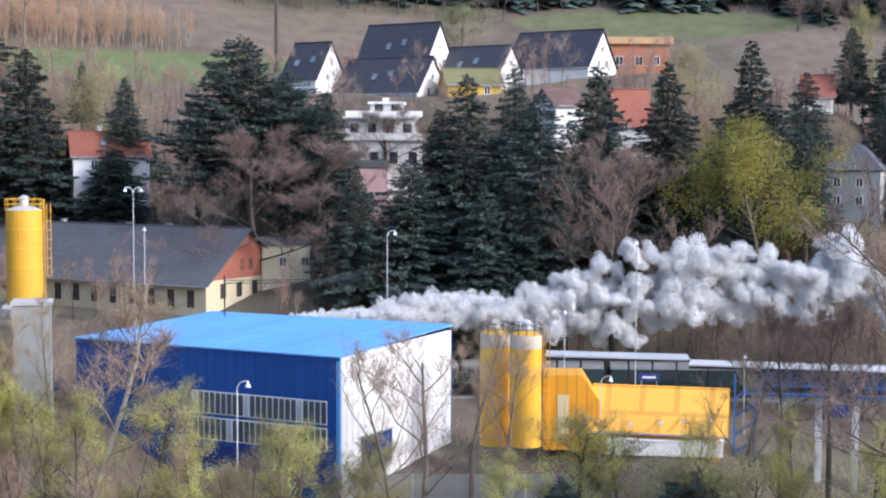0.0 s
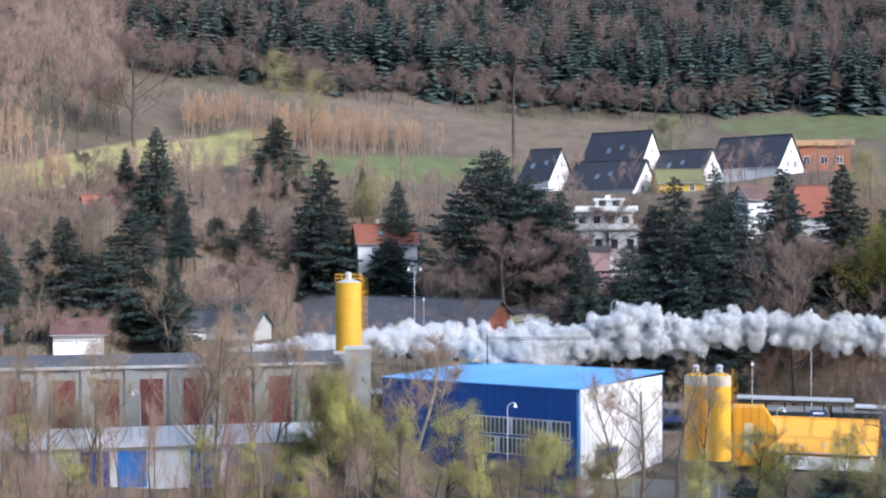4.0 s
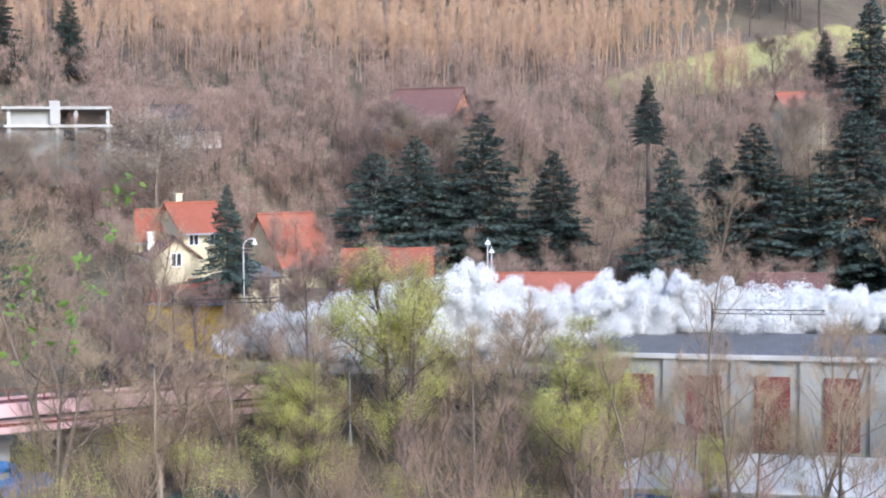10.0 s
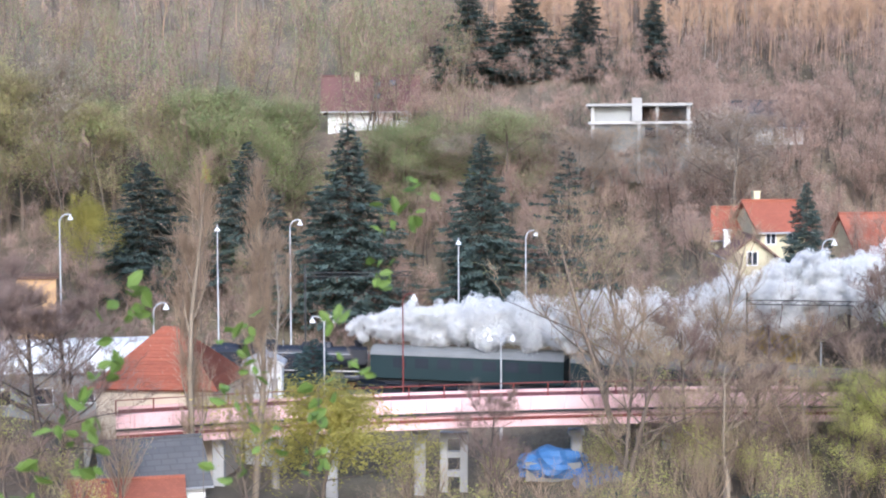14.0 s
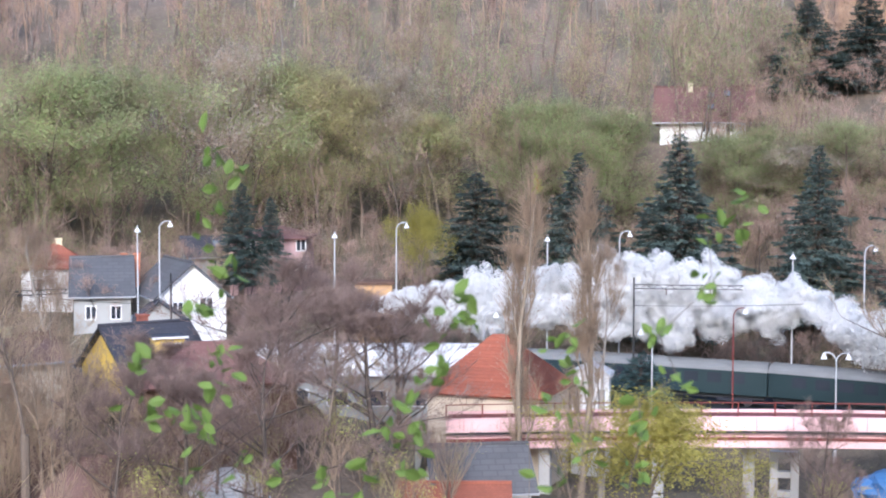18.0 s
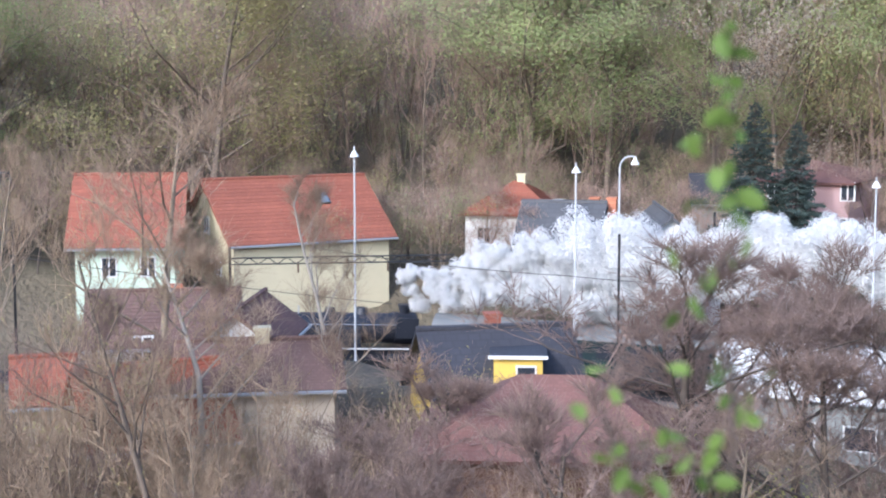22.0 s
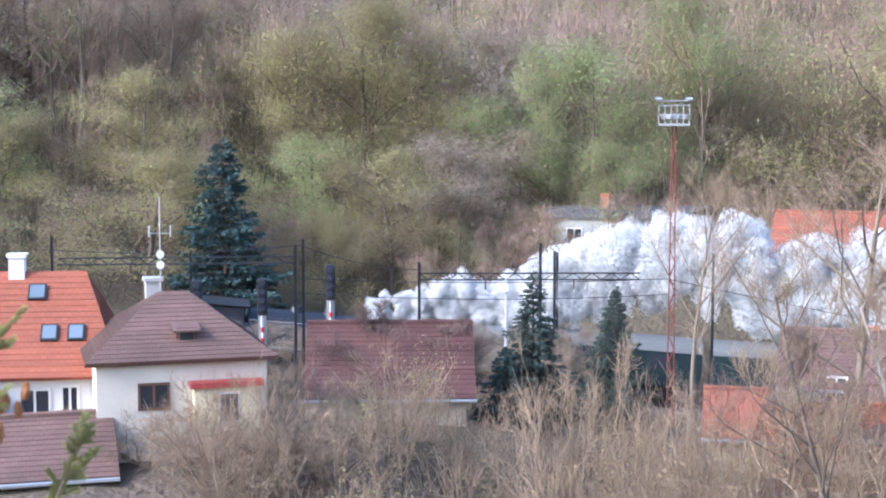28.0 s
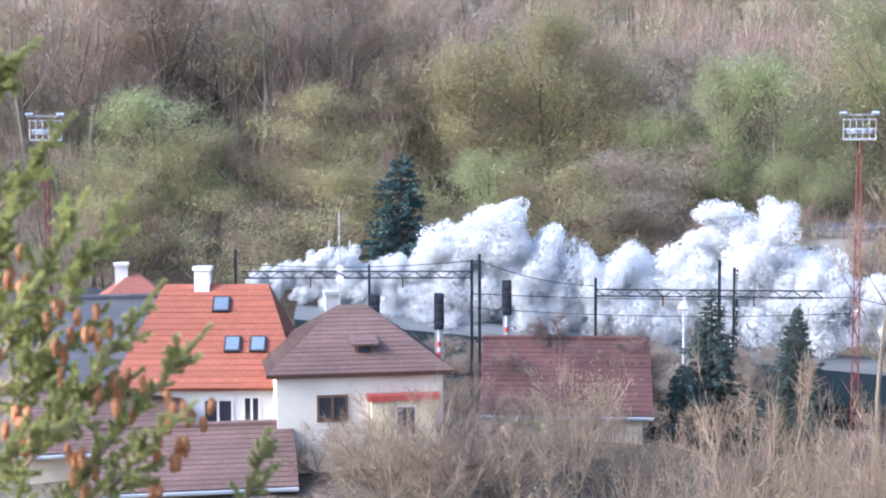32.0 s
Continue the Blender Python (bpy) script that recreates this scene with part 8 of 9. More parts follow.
overhead_post("dark steel overhead line mast", -141.48, 125.45, 21.15, 60.0, 9)
overhead_post("dark steel overhead line mast", -114.39, 149.9, 19.48, 42.8, 9)
overhead_post("dark steel overhead line mast", -168.16, 96.27, 21.7, 76.2, 0)
overhead_post("dark steel overhead line mast", -78.29, 174.84, 18.2, 21.7, 9)
overhead_post("dark steel overhead line mast", -24.24, 212.63, 16.29, 6.5, 15)
overhead_post("dark steel overhead line mast", -137.62, 51.37, 23.89, 116.7, 0)


def aerial(x, y, ztop, rz):
    base = ztop - 4.5
    top = empty("aerial_mast", pose(x, y, base, 0, 0, rz), "thin roof aerial with small dishes", "aerial")
    part("mast", tube((0, 0, 0), (0, 0, 4.5), 0.03, sides=6), GALV, top)
    part("crossbar", tube((-0.4, 0, 3.1), (0.4, 0, 3.1), 0.02, sides=5), GALV, top)
    for u in (-0.4, 0.0, 0.4):
        part("element", tube((u, 0, 2.95), (u, 0, 3.4), 0.025, sides=5), PALE_PAINT, top)
    for z in (1.9, 2.3):
        part("dish", tube((0, -0.05, z), (0, -0.14, z), 0.14, 0.16, 12), LAMP_WHITE, top)


aerial(-114.24, 46.89, 27.13, 131.5)
wire("overhead_wire", [(-134.38, 38.45, 21.66), (-145.81, 54.94, 21.51), (-155.1, 76.34, 17.41)], sag=0.2)
wire("overhead_wire", [(-134.38, 38.45, 20.9), (-145.81, 54.94, 20.66)], sag=0.3)
wire("overhead_wire", [(-127.24, 27.25, 23.26), (-132.96, 39.92, 23.61), (-136.37, 45.03, 22.31)], sag=0.3)
wire("overhead_wire", [(-150.58, 72.45, 21.15), (-155.49, 86.63, 19.06), (-160.38, 98.88, 17.98)], sag=0.2)
wire("overhead_wire", [(-141.47, 125.47, 18.79), (-133.9, 137.02, 19.15)], sag=0.1)



# ---- young tree and spruce close to the viewpoint ----
def leafy_shoot(label, stems, leaf_size, seed, foot, thick=0.006):
    """A young tree whose thin shoots rise before the view. stems: lists of points from the tip down; leaves sit at the points."""
    r = np.random.default_rng(seed)
    top = empty("young_tree", pose(foot[0], foot[1], gz(foot[0], foot[1])), label, "tree", "young trees near the viewpoint")
    o = Vector((foot[0], foot[1], gz(foot[0], foot[1])))
    crotch = Vector((0, 0, foot[2] - o.z))
    part("trunk", tube((0, 0, 0), crotch, thick, thick * 0.3, 7), BARK, top)
    for pts in stems:
        p = [Vector(v) - o for v in pts]
        bm = bmesh.new()
        full = p + [crotch]
        for k, (a, b) in enumerate(zip(full[:-1], full[1:])):
            w0, w1 = 0.0005 + 0.0001 * k, 0.0005 + 0.0001 * (k + 1)
            add_tube(bm, a, b, w0, w1, 5)
        stem = part("shoot", bm, BARK_DARK, top)
        for a in p:
            for j in range(r.integers(4, 8)):
                bm = bmesh.new()
                d = Vector(r.normal(size=3)).normalized()
                u = d.orthogonal().normalized()
                u.rotate(Matrix.Rotation(r.uniform(0, 6.28), 3, d))
                n = d.cross(u)
                c = a + Vector(r.normal(size=3)) * leaf_size * 0.5
                L = leaf_size * r.uniform(0.7, 1.3)
                vs = [c, c + d * L * 0.35 + u * L * 0.30 + n * 0.1 * L, c + d * L * 0.75 + u * L * 0.22 + n * 0.05 * L, c + d * L, c + d * L * 0.75 - u * L * 0.22 + n * 0.05 * L, c + d * L * 0.35 - u * L * 0.30 + n * 0.1 * L, c + d * L * 0.5]
                add_faces(bm, vs, [(0, 1, 6), (1, 2, 6), (2, 3, 6), (3, 4, 6), (4, 5, 6), (5, 0, 6)])
                part("leaf", bm, LEAF_BRIGHT, stem)


leafy_shoot("young tree with thin shoots and bright green leaves", [
    [(-36.974, 64.106, 30.032), (-36.970, 64.133, 29.995), (-36.974, 64.106, 29.933), (-36.979, 64.088, 29.861), (-36.970, 64.133, 29.797), (-36.983, 64.066, 29.726), (-36.974, 64.115, 29.640), (-36.970, 64.120, 29.586), (-36.979, 64.084, 29.500)],
    [(-37.010, 63.958, 29.613), (-37.006, 63.976, 29.523), (-36.997, 64.012, 29.532), (-36.987, 64.052, 29.527), (-36.983, 64.079, 29.465), (-36.965, 64.151, 29.428), (-36.987, 64.052, 29.392)],
    [(-36.861, 64.462, 29.532), (-36.875, 64.430, 29.478), (-36.866, 64.453, 29.410), (-36.889, 64.390, 29.397), (-36.911, 64.327, 29.379), (-36.947, 64.210, 29.402)],
    [(-36.817, 64.575, 29.748), (-36.817, 64.575, 29.694), (-36.848, 64.498, 29.680), (-36.843, 64.511, 29.599), (-36.852, 64.484, 29.469)],
    ], 0.036, 4, (-36.965, 64.300, 28.610))
leafy_shoot("slanting shoot with scattered bright green leaves", [
    [(-36.547, 65.056, 29.968), (-36.556, 65.047, 29.896), (-36.592, 64.993, 29.878), (-36.587, 64.998, 29.797), (-36.600, 64.975, 29.753), (-36.641, 64.912, 29.680), (-36.623, 64.944, 29.599), (-36.659, 64.880, 29.546), (-36.659, 64.885, 29.473), (-36.668, 64.867, 29.392)],
    [(-36.736, 64.741, 29.636), (-36.718, 64.777, 29.671), (-36.740, 64.732, 29.550), (-36.722, 64.772, 29.577), (-36.713, 64.786, 29.447), (-36.736, 64.741, 29.375)],
    ], 0.034, 5, (-36.736, 64.835, 28.497))
leafy_shoot("thin shoot with big bright green leaves", [
    [(-72.370, 84.746, 30.020), (-72.368, 84.757, 30.002), (-72.370, 84.743, 29.974), (-72.372, 84.738, 29.941), (-72.368, 84.757, 29.914), (-72.372, 84.731, 29.879), (-72.370, 84.752, 29.836), (-72.370, 84.755, 29.812)],
    [(-72.376, 84.675, 29.821), (-72.376, 84.689, 29.782), (-72.376, 84.703, 29.784), (-72.372, 84.726, 29.786), (-72.372, 84.738, 29.765)],
    ], 0.0165, 6, (-72.389, 84.748, 29.533), 0.0045)


leafy_shoot("upright shoot with bright green young leaves", [
    [(-60.249, 77.800, 30.022), (-60.245, 77.800, 30.004), (-60.245, 77.803, 29.981), (-60.241, 77.803, 29.951), (-60.241, 77.800, 29.926), (-60.237, 77.803, 29.907), (-60.234, 77.796, 29.866), (-60.234, 77.800, 29.836), (-60.230, 77.792, 29.795), (-60.226, 77.800, 29.762)],
    [(-60.237, 77.725, 29.803), (-60.234, 77.737, 29.770), (-60.230, 77.747, 29.751), (-60.226, 77.770, 29.740)],
    ], 0.0180, 7, (-60.215, 77.792, 29.647), 0.006)


def near_spruce(x, y, limbs, cones):
    """A lit spruce beside the viewpoint; limbs: (root, tip) points; cones: where a bunch hangs, and how many hang in it."""
    r = np.random.default_rng(8)
    base = gz(x, y)
    o = Vector((x, y, base))
    top = empty("spruce", pose(x, y, base), "sunlit spruce with hanging brown cones beside the viewpoint", "conifer")
    part("trunk", tube((0, 0, 0), (0, 0, 31.0 - base), 0.022, 0.005, 9), BARK, top)
    for root, tip in limbs:
        a, b = Vector(root) - o, Vector(tip) - o
        d = b - a
        bm = tube(a, a + d * 0.55, 0.0046, 0.003, 6)
        add_tube(bm, a + d * 0.55, b, 0.003, 0.0012, 6)
        axes = [(a + d * 0.12, b, 0.034)]
        for k in range(max(3, int(d.length / 0.034))):
            f = r.uniform(0.1, 0.82)
            side = Vector(r.normal(size=3))
            side = (side - d * side.dot(d) / d.length_squared).normalized()
            way = (d.normalized() * 0.8 + side * 0.75 + Vector((0, 0, 0.25))).normalized()
            p = a + d * f
            q = p + way * r.uniform(0.05, 0.11) * (1.15 - f * 0.6)
            add_tube(bm, p, q, 0.0022, 0.0011, 5)
            axes.append((p, q, 0.022))
        twigs = []
        for p, q, reach in axes:
            run = q - p
            twigs.append((p + run * 0.35, q))
            n = int(run.length / 0.013)
            for k in range(n):
                f = (k + 0.5) / n
                if f > 0.86:
                    continue
                side = Vector(r.normal(size=3))
                side = (side - run * side.dot(run) / run.length_squared).normalized()
                m = p + run * f
                twigs.append((m, m + (run.normalized() * 0.65 + side * 0.75) * reach * (1.2 - 0.7 * f) * r.uniform(0.6, 1.2)))
        for p, q in twigs:
            add_tube(bm, p, q, 0.0013, 0.0008, 4)
        limb = part("bough", bm, TWIG_TAN, top)
        at, ax = [], []
        for p, q in twigs:
            m = max(14, int((q - p).length * 3300))
            f = r.uniform(0, 1, m)
            at.append(np.array(p)[None] + np.array(q - p)[None] * f[:, None])
            ax.append(np.repeat(np.array((q - p).normalized())[None], m, 0))
        at, ax = np.concatenate(at), np.concatenate(ax)
        out = r.normal(size=at.shape)
        out -= ax * (out * ax).sum(1)[:, None]
        out /= np.linalg.norm(out, axis=1)[:, None]
        dirn = out * 0.7 + ax * 0.7
        w = np.cross(dirn, r.normal(size=at.shape))
        w /= np.linalg.norm(w, axis=1)[:, None]
        L = r.uniform(0.006, 0.0105, (len(at), 1))
        vs = np.stack([at, at + dirn * L * 0.5 + w * 0.0013, at + dirn * L * 1.1, at + dirn * L * 0.5 - w * 0.0013], 1).reshape(-1, 3)
        me = raw_mesh("needles", vs, np.arange(len(vs)).reshape(-1, 4), NEEDLES_LIGHT)
        ob = new("needles", me)
        ob.parent = limb
        ob["kind"] = "stuff"
    for place, count in cones:
        for j in range(count):
            p = Vector(place) - o + Vector(r.normal(size=3)) * 0.011 * math.sqrt(count * 0.5)
            bm = bmesh.new()
            bmesh.ops.create_uvsphere(bm, u_segments=8, v_segments=10, radius=1)
            L = r.uniform(0.015, 0.020)
            for v in bm.verts:
                k = 1 + 0.16 * math.sin(v.co.z * 16 + math.atan2(v.co.y, v.co.x) * 3)
                v.co = Vector((v.co.x * 0.0074 * k, v.co.y * 0.0074 * k, v.co.z * L))
            bmesh.ops.rotate(bm, verts=bm.verts[:], cent=(0, 0, 0), matrix=Matrix.Rotation(r.uniform(-0.3, 0.3), 3, "X"))
            bmesh.ops.translate(bm, verts=bm.verts[:], vec=p + Vector((0, 0, -L)))
            part("cone", bm, CONE, top, "brown hanging cone")


near_spruce(-72.84, 82.29, [
    ((-73.036, 82.467, 29.839), (-73.114, 82.642, 30.052)),
    ((-73.050, 82.456, 30.078), (-73.062, 82.568, 30.100)),
    ((-73.025, 82.504, 30.091), (-73.024, 82.595, 30.143)),
    ((-73.033, 82.495, 29.586), (-73.120, 82.665, 29.924)),
    ((-73.103, 82.503, 29.599), (-73.197, 82.684, 29.918)),
    ((-73.005, 82.527, 29.698), (-73.017, 82.614, 29.921)),
    ((-73.022, 82.582, 29.436), (-73.154, 82.811, 29.775)),
    ((-73.044, 82.439, 29.485), (-73.163, 82.664, 29.727)),
    ((-73.069, 82.573, 29.340), (-73.230, 82.838, 29.695)),
    ((-73.269, 82.837, 29.325), (-73.278, 82.924, 29.504)),
    ((-73.061, 82.396, 29.358), (-73.224, 82.676, 29.607)),
    ((-72.968, 82.567, 29.650), (-73.000, 82.691, 29.791)),
    ((-73.068, 82.652, 29.353), (-73.174, 82.862, 29.577)),
    ((-73.017, 82.480, 29.537), (-73.078, 82.640, 29.685)),
    ((-72.947, 82.565, 29.448), (-73.039, 82.768, 29.573)),
    ((-73.021, 82.512, 29.326), (-73.138, 82.749, 29.445)),
], [
    ((-73.045, 82.583, 29.792), 8),
    ((-73.106, 82.674, 29.709), 6),
    ((-73.075, 82.638, 29.671), 5),
    ((-73.076, 82.632, 29.733), 4),
    ((-73.118, 82.705, 29.589), 6),
    ((-73.145, 82.737, 29.613), 4),
    ((-73.180, 82.791, 29.544), 6),
    ((-73.204, 82.824, 29.537), 7),
    ((-73.177, 82.793, 29.496), 3),
    ((-73.031, 82.597, 29.545), 5),
    ((-73.023, 82.590, 29.507), 4),
    ((-73.084, 82.673, 29.486), 3),
    ((-73.085, 82.681, 29.438), 3),
    ((-73.154, 82.772, 29.431), 2),
    ((-73.016, 82.561, 29.672), 2),
])


# ---- train ----
PLUME_ROWS = {}


def plume(t, s, *rows):
    """The trail of steam at t seconds: where it starts on the line, then how far behind, how high over the rails and half how thick it is."""
    PLUME_ROWS[t] = (s, np.array(rows))


plume(0, 184.7, (0.0, 8.3, 0.8), (8.7, 8.7, 1.1), (16.8, 9.5, 2.2), (24.3, 9.2, 2.2), (31.9, 9.8, 3.4), (40.1, 11.7, 5.8), (48.3, 13.6, 4.1), (54.4, 13.3, 5.1), (61.9, 11.8, 4.1), (67.3, 16.7, 4.1), (71.3, 10.6, 2.0))
plume(1, 184.5, (0.0, 10.3, 1.0), (7.3, 10.6, 1.4), (14.6, 11.3, 2.8), (21.9, 11.2, 2.6), (30.9, 11.8, 3.8), (40.6, 15.8, 4.4), (49.6, 15.7, 4.0), (57.6, 13.8, 3.6), (64.8, 16.0, 5.7))
plume(2, 206.5, (0.0, 8.0, 0.4), (9.0, 9.6, 1.0), (18.8, 11.0, 1.5), (26.6, 11.7, 2.3), (35.3, 12.3, 3.2), (44.1, 11.7, 3.0), (52.0, 13.8, 4.1), (58.1, 12.4, 1.7), (68.6, 15.6, 3.0), (79.0, 15.1, 2.8), (84.2, 13.5, 1.1))
plume(3, 219.3, (0.0, 8.2, 0.6), (10.8, 8.4, 0.8), (19.8, 9.9, 1.4), (32.3, 11.9, 2.5), (45.5, 12.5, 3.2), (53.3, 11.9, 3.0), (62.9, 14.8, 4.5), (69.0, 13.4, 2.2), (78.4, 16.2, 2.2), (87.9, 14.6, 2.2))
plume(6, 255.9, (0.0, 6.8, 0.4), (8.4, 7.5, 1.1), (19.3, 8.7, 1.5), (33.1, 9.9, 2.6), (39.7, 9.9, 2.2), (51.7, 11.1, 3.6), (66.0, 14.1, 4.7), (78.6, 14.1, 3.1), (90.1, 15.1, 3.7))
plume(8, 278.8, (0.0, 6.7, 2.0), (7.8, 6.4, 1.7), (18.3, 7.3, 2.1), (27.5, 8.3, 1.9), (36.7, 8.8, 1.9), (46.0, 10.9, 2.7), (53.9, 11.7, 3.8), (61.0, 11.0, 2.7), (71.5, 13.8, 3.1), (81.7, 15.7, 4.3))
plume(9, 291.4, (0.0, 5.1, 0.9), (5.6, 5.4, 1.8), (14.3, 7.0, 2.9), (20.7, 6.7, 1.8), (29.4, 8.0, 2.2), (36.9, 8.5, 1.7), (48.8, 9.0, 3.0), (55.8, 10.0, 3.0), (64.6, 12.5, 3.1))
plume(10, 298.4, (0.0, 4.8, 0.9), (3.7, 5.9, 1.5), (10.3, 6.0, 2.6), (15.0, 6.6, 3.2), (21.4, 7.8, 3.6), (28.0, 6.6, 2.8), (36.2, 7.8, 3.2), (43.5, 8.6, 2.7), (48.3, 8.2, 2.1), (55.6, 9.1, 1.6))
plume(11, 310.7, (0.0, 4.6, 0.8), (4.8, 5.1, 1.7), (10.5, 5.2, 2.1), (16.7, 6.7, 3.0), (21.8, 7.4, 3.1), (27.3, 8.6, 3.7), (32.9, 9.8, 3.5), (40.1, 7.8, 2.7), (47.0, 9.0, 3.5))
plume(12, 320.6, (0.0, 4.1, 1.1), (5.0, 4.3, 1.7), (11.4, 4.3, 2.4), (17.2, 5.7, 2.6), (21.9, 6.0, 2.8), (26.6, 7.8, 3.5), (33.4, 9.8, 3.4), (40.1, 11.0, 3.5), (44.8, 9.8, 2.3))
plume(13, 330.3, (0.0, 4.3, 1.0), (6.0, 4.7, 2.1), (13.0, 4.7, 1.9), (20.9, 5.4, 2.4), (25.3, 5.6, 2.3), (30.0, 6.6, 2.1), (36.1, 9.1, 3.0), (41.5, 11.1, 3.0), (47.2, 12.9, 3.3), (52.1, 10.8, 1.6))
plume(16, 353.7, (0.0, 7.5, 0.9), (4.5, 7.5, 1.3), (11.6, 7.7, 2.3), (17.6, 7.1, 3.0), (22.7, 6.7, 2.6), (28.7, 7.0, 3.2), (32.7, 6.7, 3.1), (38.0, 7.9, 3.1), (44.2, 6.8, 1.6), (49.6, 7.6, 1.6))
plume(17, 362.6, (0.0, 6.5, 0.6), (3.5, 7.3, 1.1), (8.6, 8.0, 2.0), (13.6, 8.3, 2.0), (20.2, 8.9, 2.9), (25.6, 7.8, 3.6), (33.1, 7.4, 3.1), (40.4, 9.0, 2.4), (46.5, 10.5, 1.6))
plume(18, 367.0, (0.0, 6.7, 0.5), (5.1, 8.0, 1.3), (11.1, 8.0, 2.8), (17.2, 8.6, 3.0), (24.7, 9.6, 3.8), (31.1, 8.7, 3.7), (36.5, 8.3, 2.7), (41.3, 9.0, 1.7), (46.0, 6.6, 1.4))
plume(19, 369.3, (0.0, 7.3, 0.5), (4.6, 7.3, 1.1), (10.1, 8.2, 3.3), (15.7, 8.7, 3.9), (21.6, 10.0, 2.4), (27.5, 10.1, 4.4), (33.4, 8.4, 3.4), (39.1, 8.9, 2.3))
plume(20, 385.0, (0.0, 3.8, 0.6), (7.4, 5.7, 1.6), (14.3, 8.0, 1.4), (20.3, 7.5, 1.5), (24.3, 8.5, 3.1), (29.2, 9.7, 4.3), (34.5, 10.0, 3.8), (43.6, 11.5, 4.0))
plume(21, 393.7, (0.0, 3.6, 0.6), (4.3, 3.5, 2.0), (10.2, 5.4, 2.6), (16.8, 7.2, 1.4), (19.9, 8.3, 0.8), (25.0, 8.1, 2.5), (29.2, 8.0, 2.1), (32.2, 8.9, 3.1), (35.9, 10.4, 4.9))
plume(22, 397.5, (0.0, 6.3, 1.1), (2.9, 4.1, 1.8), (7.9, 4.3, 2.7), (13.4, 5.7, 3.4), (16.7, 5.9, 2.7), (23.9, 8.5, 2.0), (27.7, 8.5, 2.0))
plume(23, 407.7, (0.0, 6.9, 0.5), (4.2, 7.8, 1.1), (8.5, 7.6, 2.2), (12.1, 5.8, 3.2), (17.0, 5.0, 3.1), (20.4, 5.1, 2.9), (24.4, 7.2, 3.7), (28.6, 7.8, 1.8), (31.7, 8.5, 2.0))
plume(24, 412.4, (0.0, 5.8, 1.0), (4.9, 7.0, 2.1), (8.4, 8.2, 2.5), (12.3, 8.6, 2.9), (16.8, 6.9, 3.8), (19.6, 5.2, 2.7), (23.6, 6.5, 3.6), (26.4, 6.1, 3.5))
plume(25, 422.8, (0.0, 3.2, 0.6), (3.8, 4.1, 1.0), (7.2, 5.1, 2.2), (10.6, 6.2, 2.5), (15.1, 8.3, 2.8), (17.5, 9.4, 2.6), (22.2, 10.1, 2.9), (25.9, 8.7, 3.0))
plume(26, 428.0, (0.0, 4.7, 0.6), (4.1, 3.8, 2.0), (8.5, 3.9, 2.1), (12.2, 6.2, 2.8), (15.9, 7.4, 2.6), (20.6, 9.5, 3.1), (24.9, 10.0, 3.2))
plume(29, 447.3, (0.0, 5.6, 0.7), (4.6, 6.2, 1.8), (7.7, 6.3, 1.7), (11.7, 6.7, 1.9), (16.0, 6.9, 2.9), (20.0, 6.0, 2.5), (26.6, 4.9, 2.8), (31.4, 7.8, 3.3))
plume(30, 452.2, (0.0, 5.3, 0.5), (3.7, 5.7, 1.9), (7.4, 6.2, 2.7), (8.6, 6.4, 2.8), (12.4, 5.9, 1.9), (15.7, 6.3, 2.5), (19.6, 6.8, 3.0), (22.3, 7.0, 3.7), (25.1, 5.5, 2.7), (28.9, 4.5, 2.3))
plume(31, 457.8, (0.0, 5.5, 0.4), (2.3, 6.1, 1.1), (7.0, 5.7, 1.6), (10.8, 6.5, 3.0), (13.8, 7.3, 3.7), (16.9, 6.7, 2.7), (19.6, 6.6, 2.3), (21.6, 6.9, 2.6), (24.8, 7.7, 3.1), (27.8, 8.0, 3.9), (31.6, 6.5, 3.1), (34.8, 4.6, 1.3))
plume(32, 459.1, (0.0, 6.3, 0.7), (3.7, 6.9, 1.7), (7.0, 6.5, 1.7), (9.9, 6.4, 2.7), (14.6, 8.0, 4.4), (17.9, 6.9, 3.0), (21.9, 6.9, 2.8), (25.2, 7.3, 2.8), (29.1, 8.5, 4.2), (33.3, 5.1, 2.3))


CHIMNEY_T = sorted(PLUME_ROWS)
CHIMNEY_V = [PLUME_ROWS[t][0] for t in CHIMNEY_T]
for k in range(1, len(CHIMNEY_V)):
    CHIMNEY_V[k] = max(CHIMNEY_V[k], CHIMNEY_V[k - 1] + 0.5)
STEADY = np.polyfit(CHIMNEY_T, CHIMNEY_V, 5)


def chimney_s(t):
    """How far along the line the engine's chimney is at t seconds."""
    return float(0.5 * np.polyval(STEADY, t) + 0.5 * np.interp(t, CHIMNEY_T, CHIMNEY_V)) + 1.5


def trail(t, lag):
    """Height over the rails and half thickness of the steam that far behind the chimney."""
    k = min(max(int(np.searchsorted(CHIMNEY_T, t)), 1), len(CHIMNEY_T) - 1)
    got = []
    for q in (CHIMNEY_T[k - 1], CHIMNEY_T[k]):
        r = PLUME_ROWS[q][1]
        got.append((np.interp(lag, r[:, 0], r[:, 1]), np.interp(lag, r[:, 0], r[:, 2])))
    f = min(max((t - CHIMNEY_T[k - 1]) / (CHIMNEY_T[k] - CHIMNEY_T[k - 1]), 0), 1)
    return got[0][0] * (1 - f) + got[1][0] * f, got[0][1] * (1 - f) + got[1][1] * f


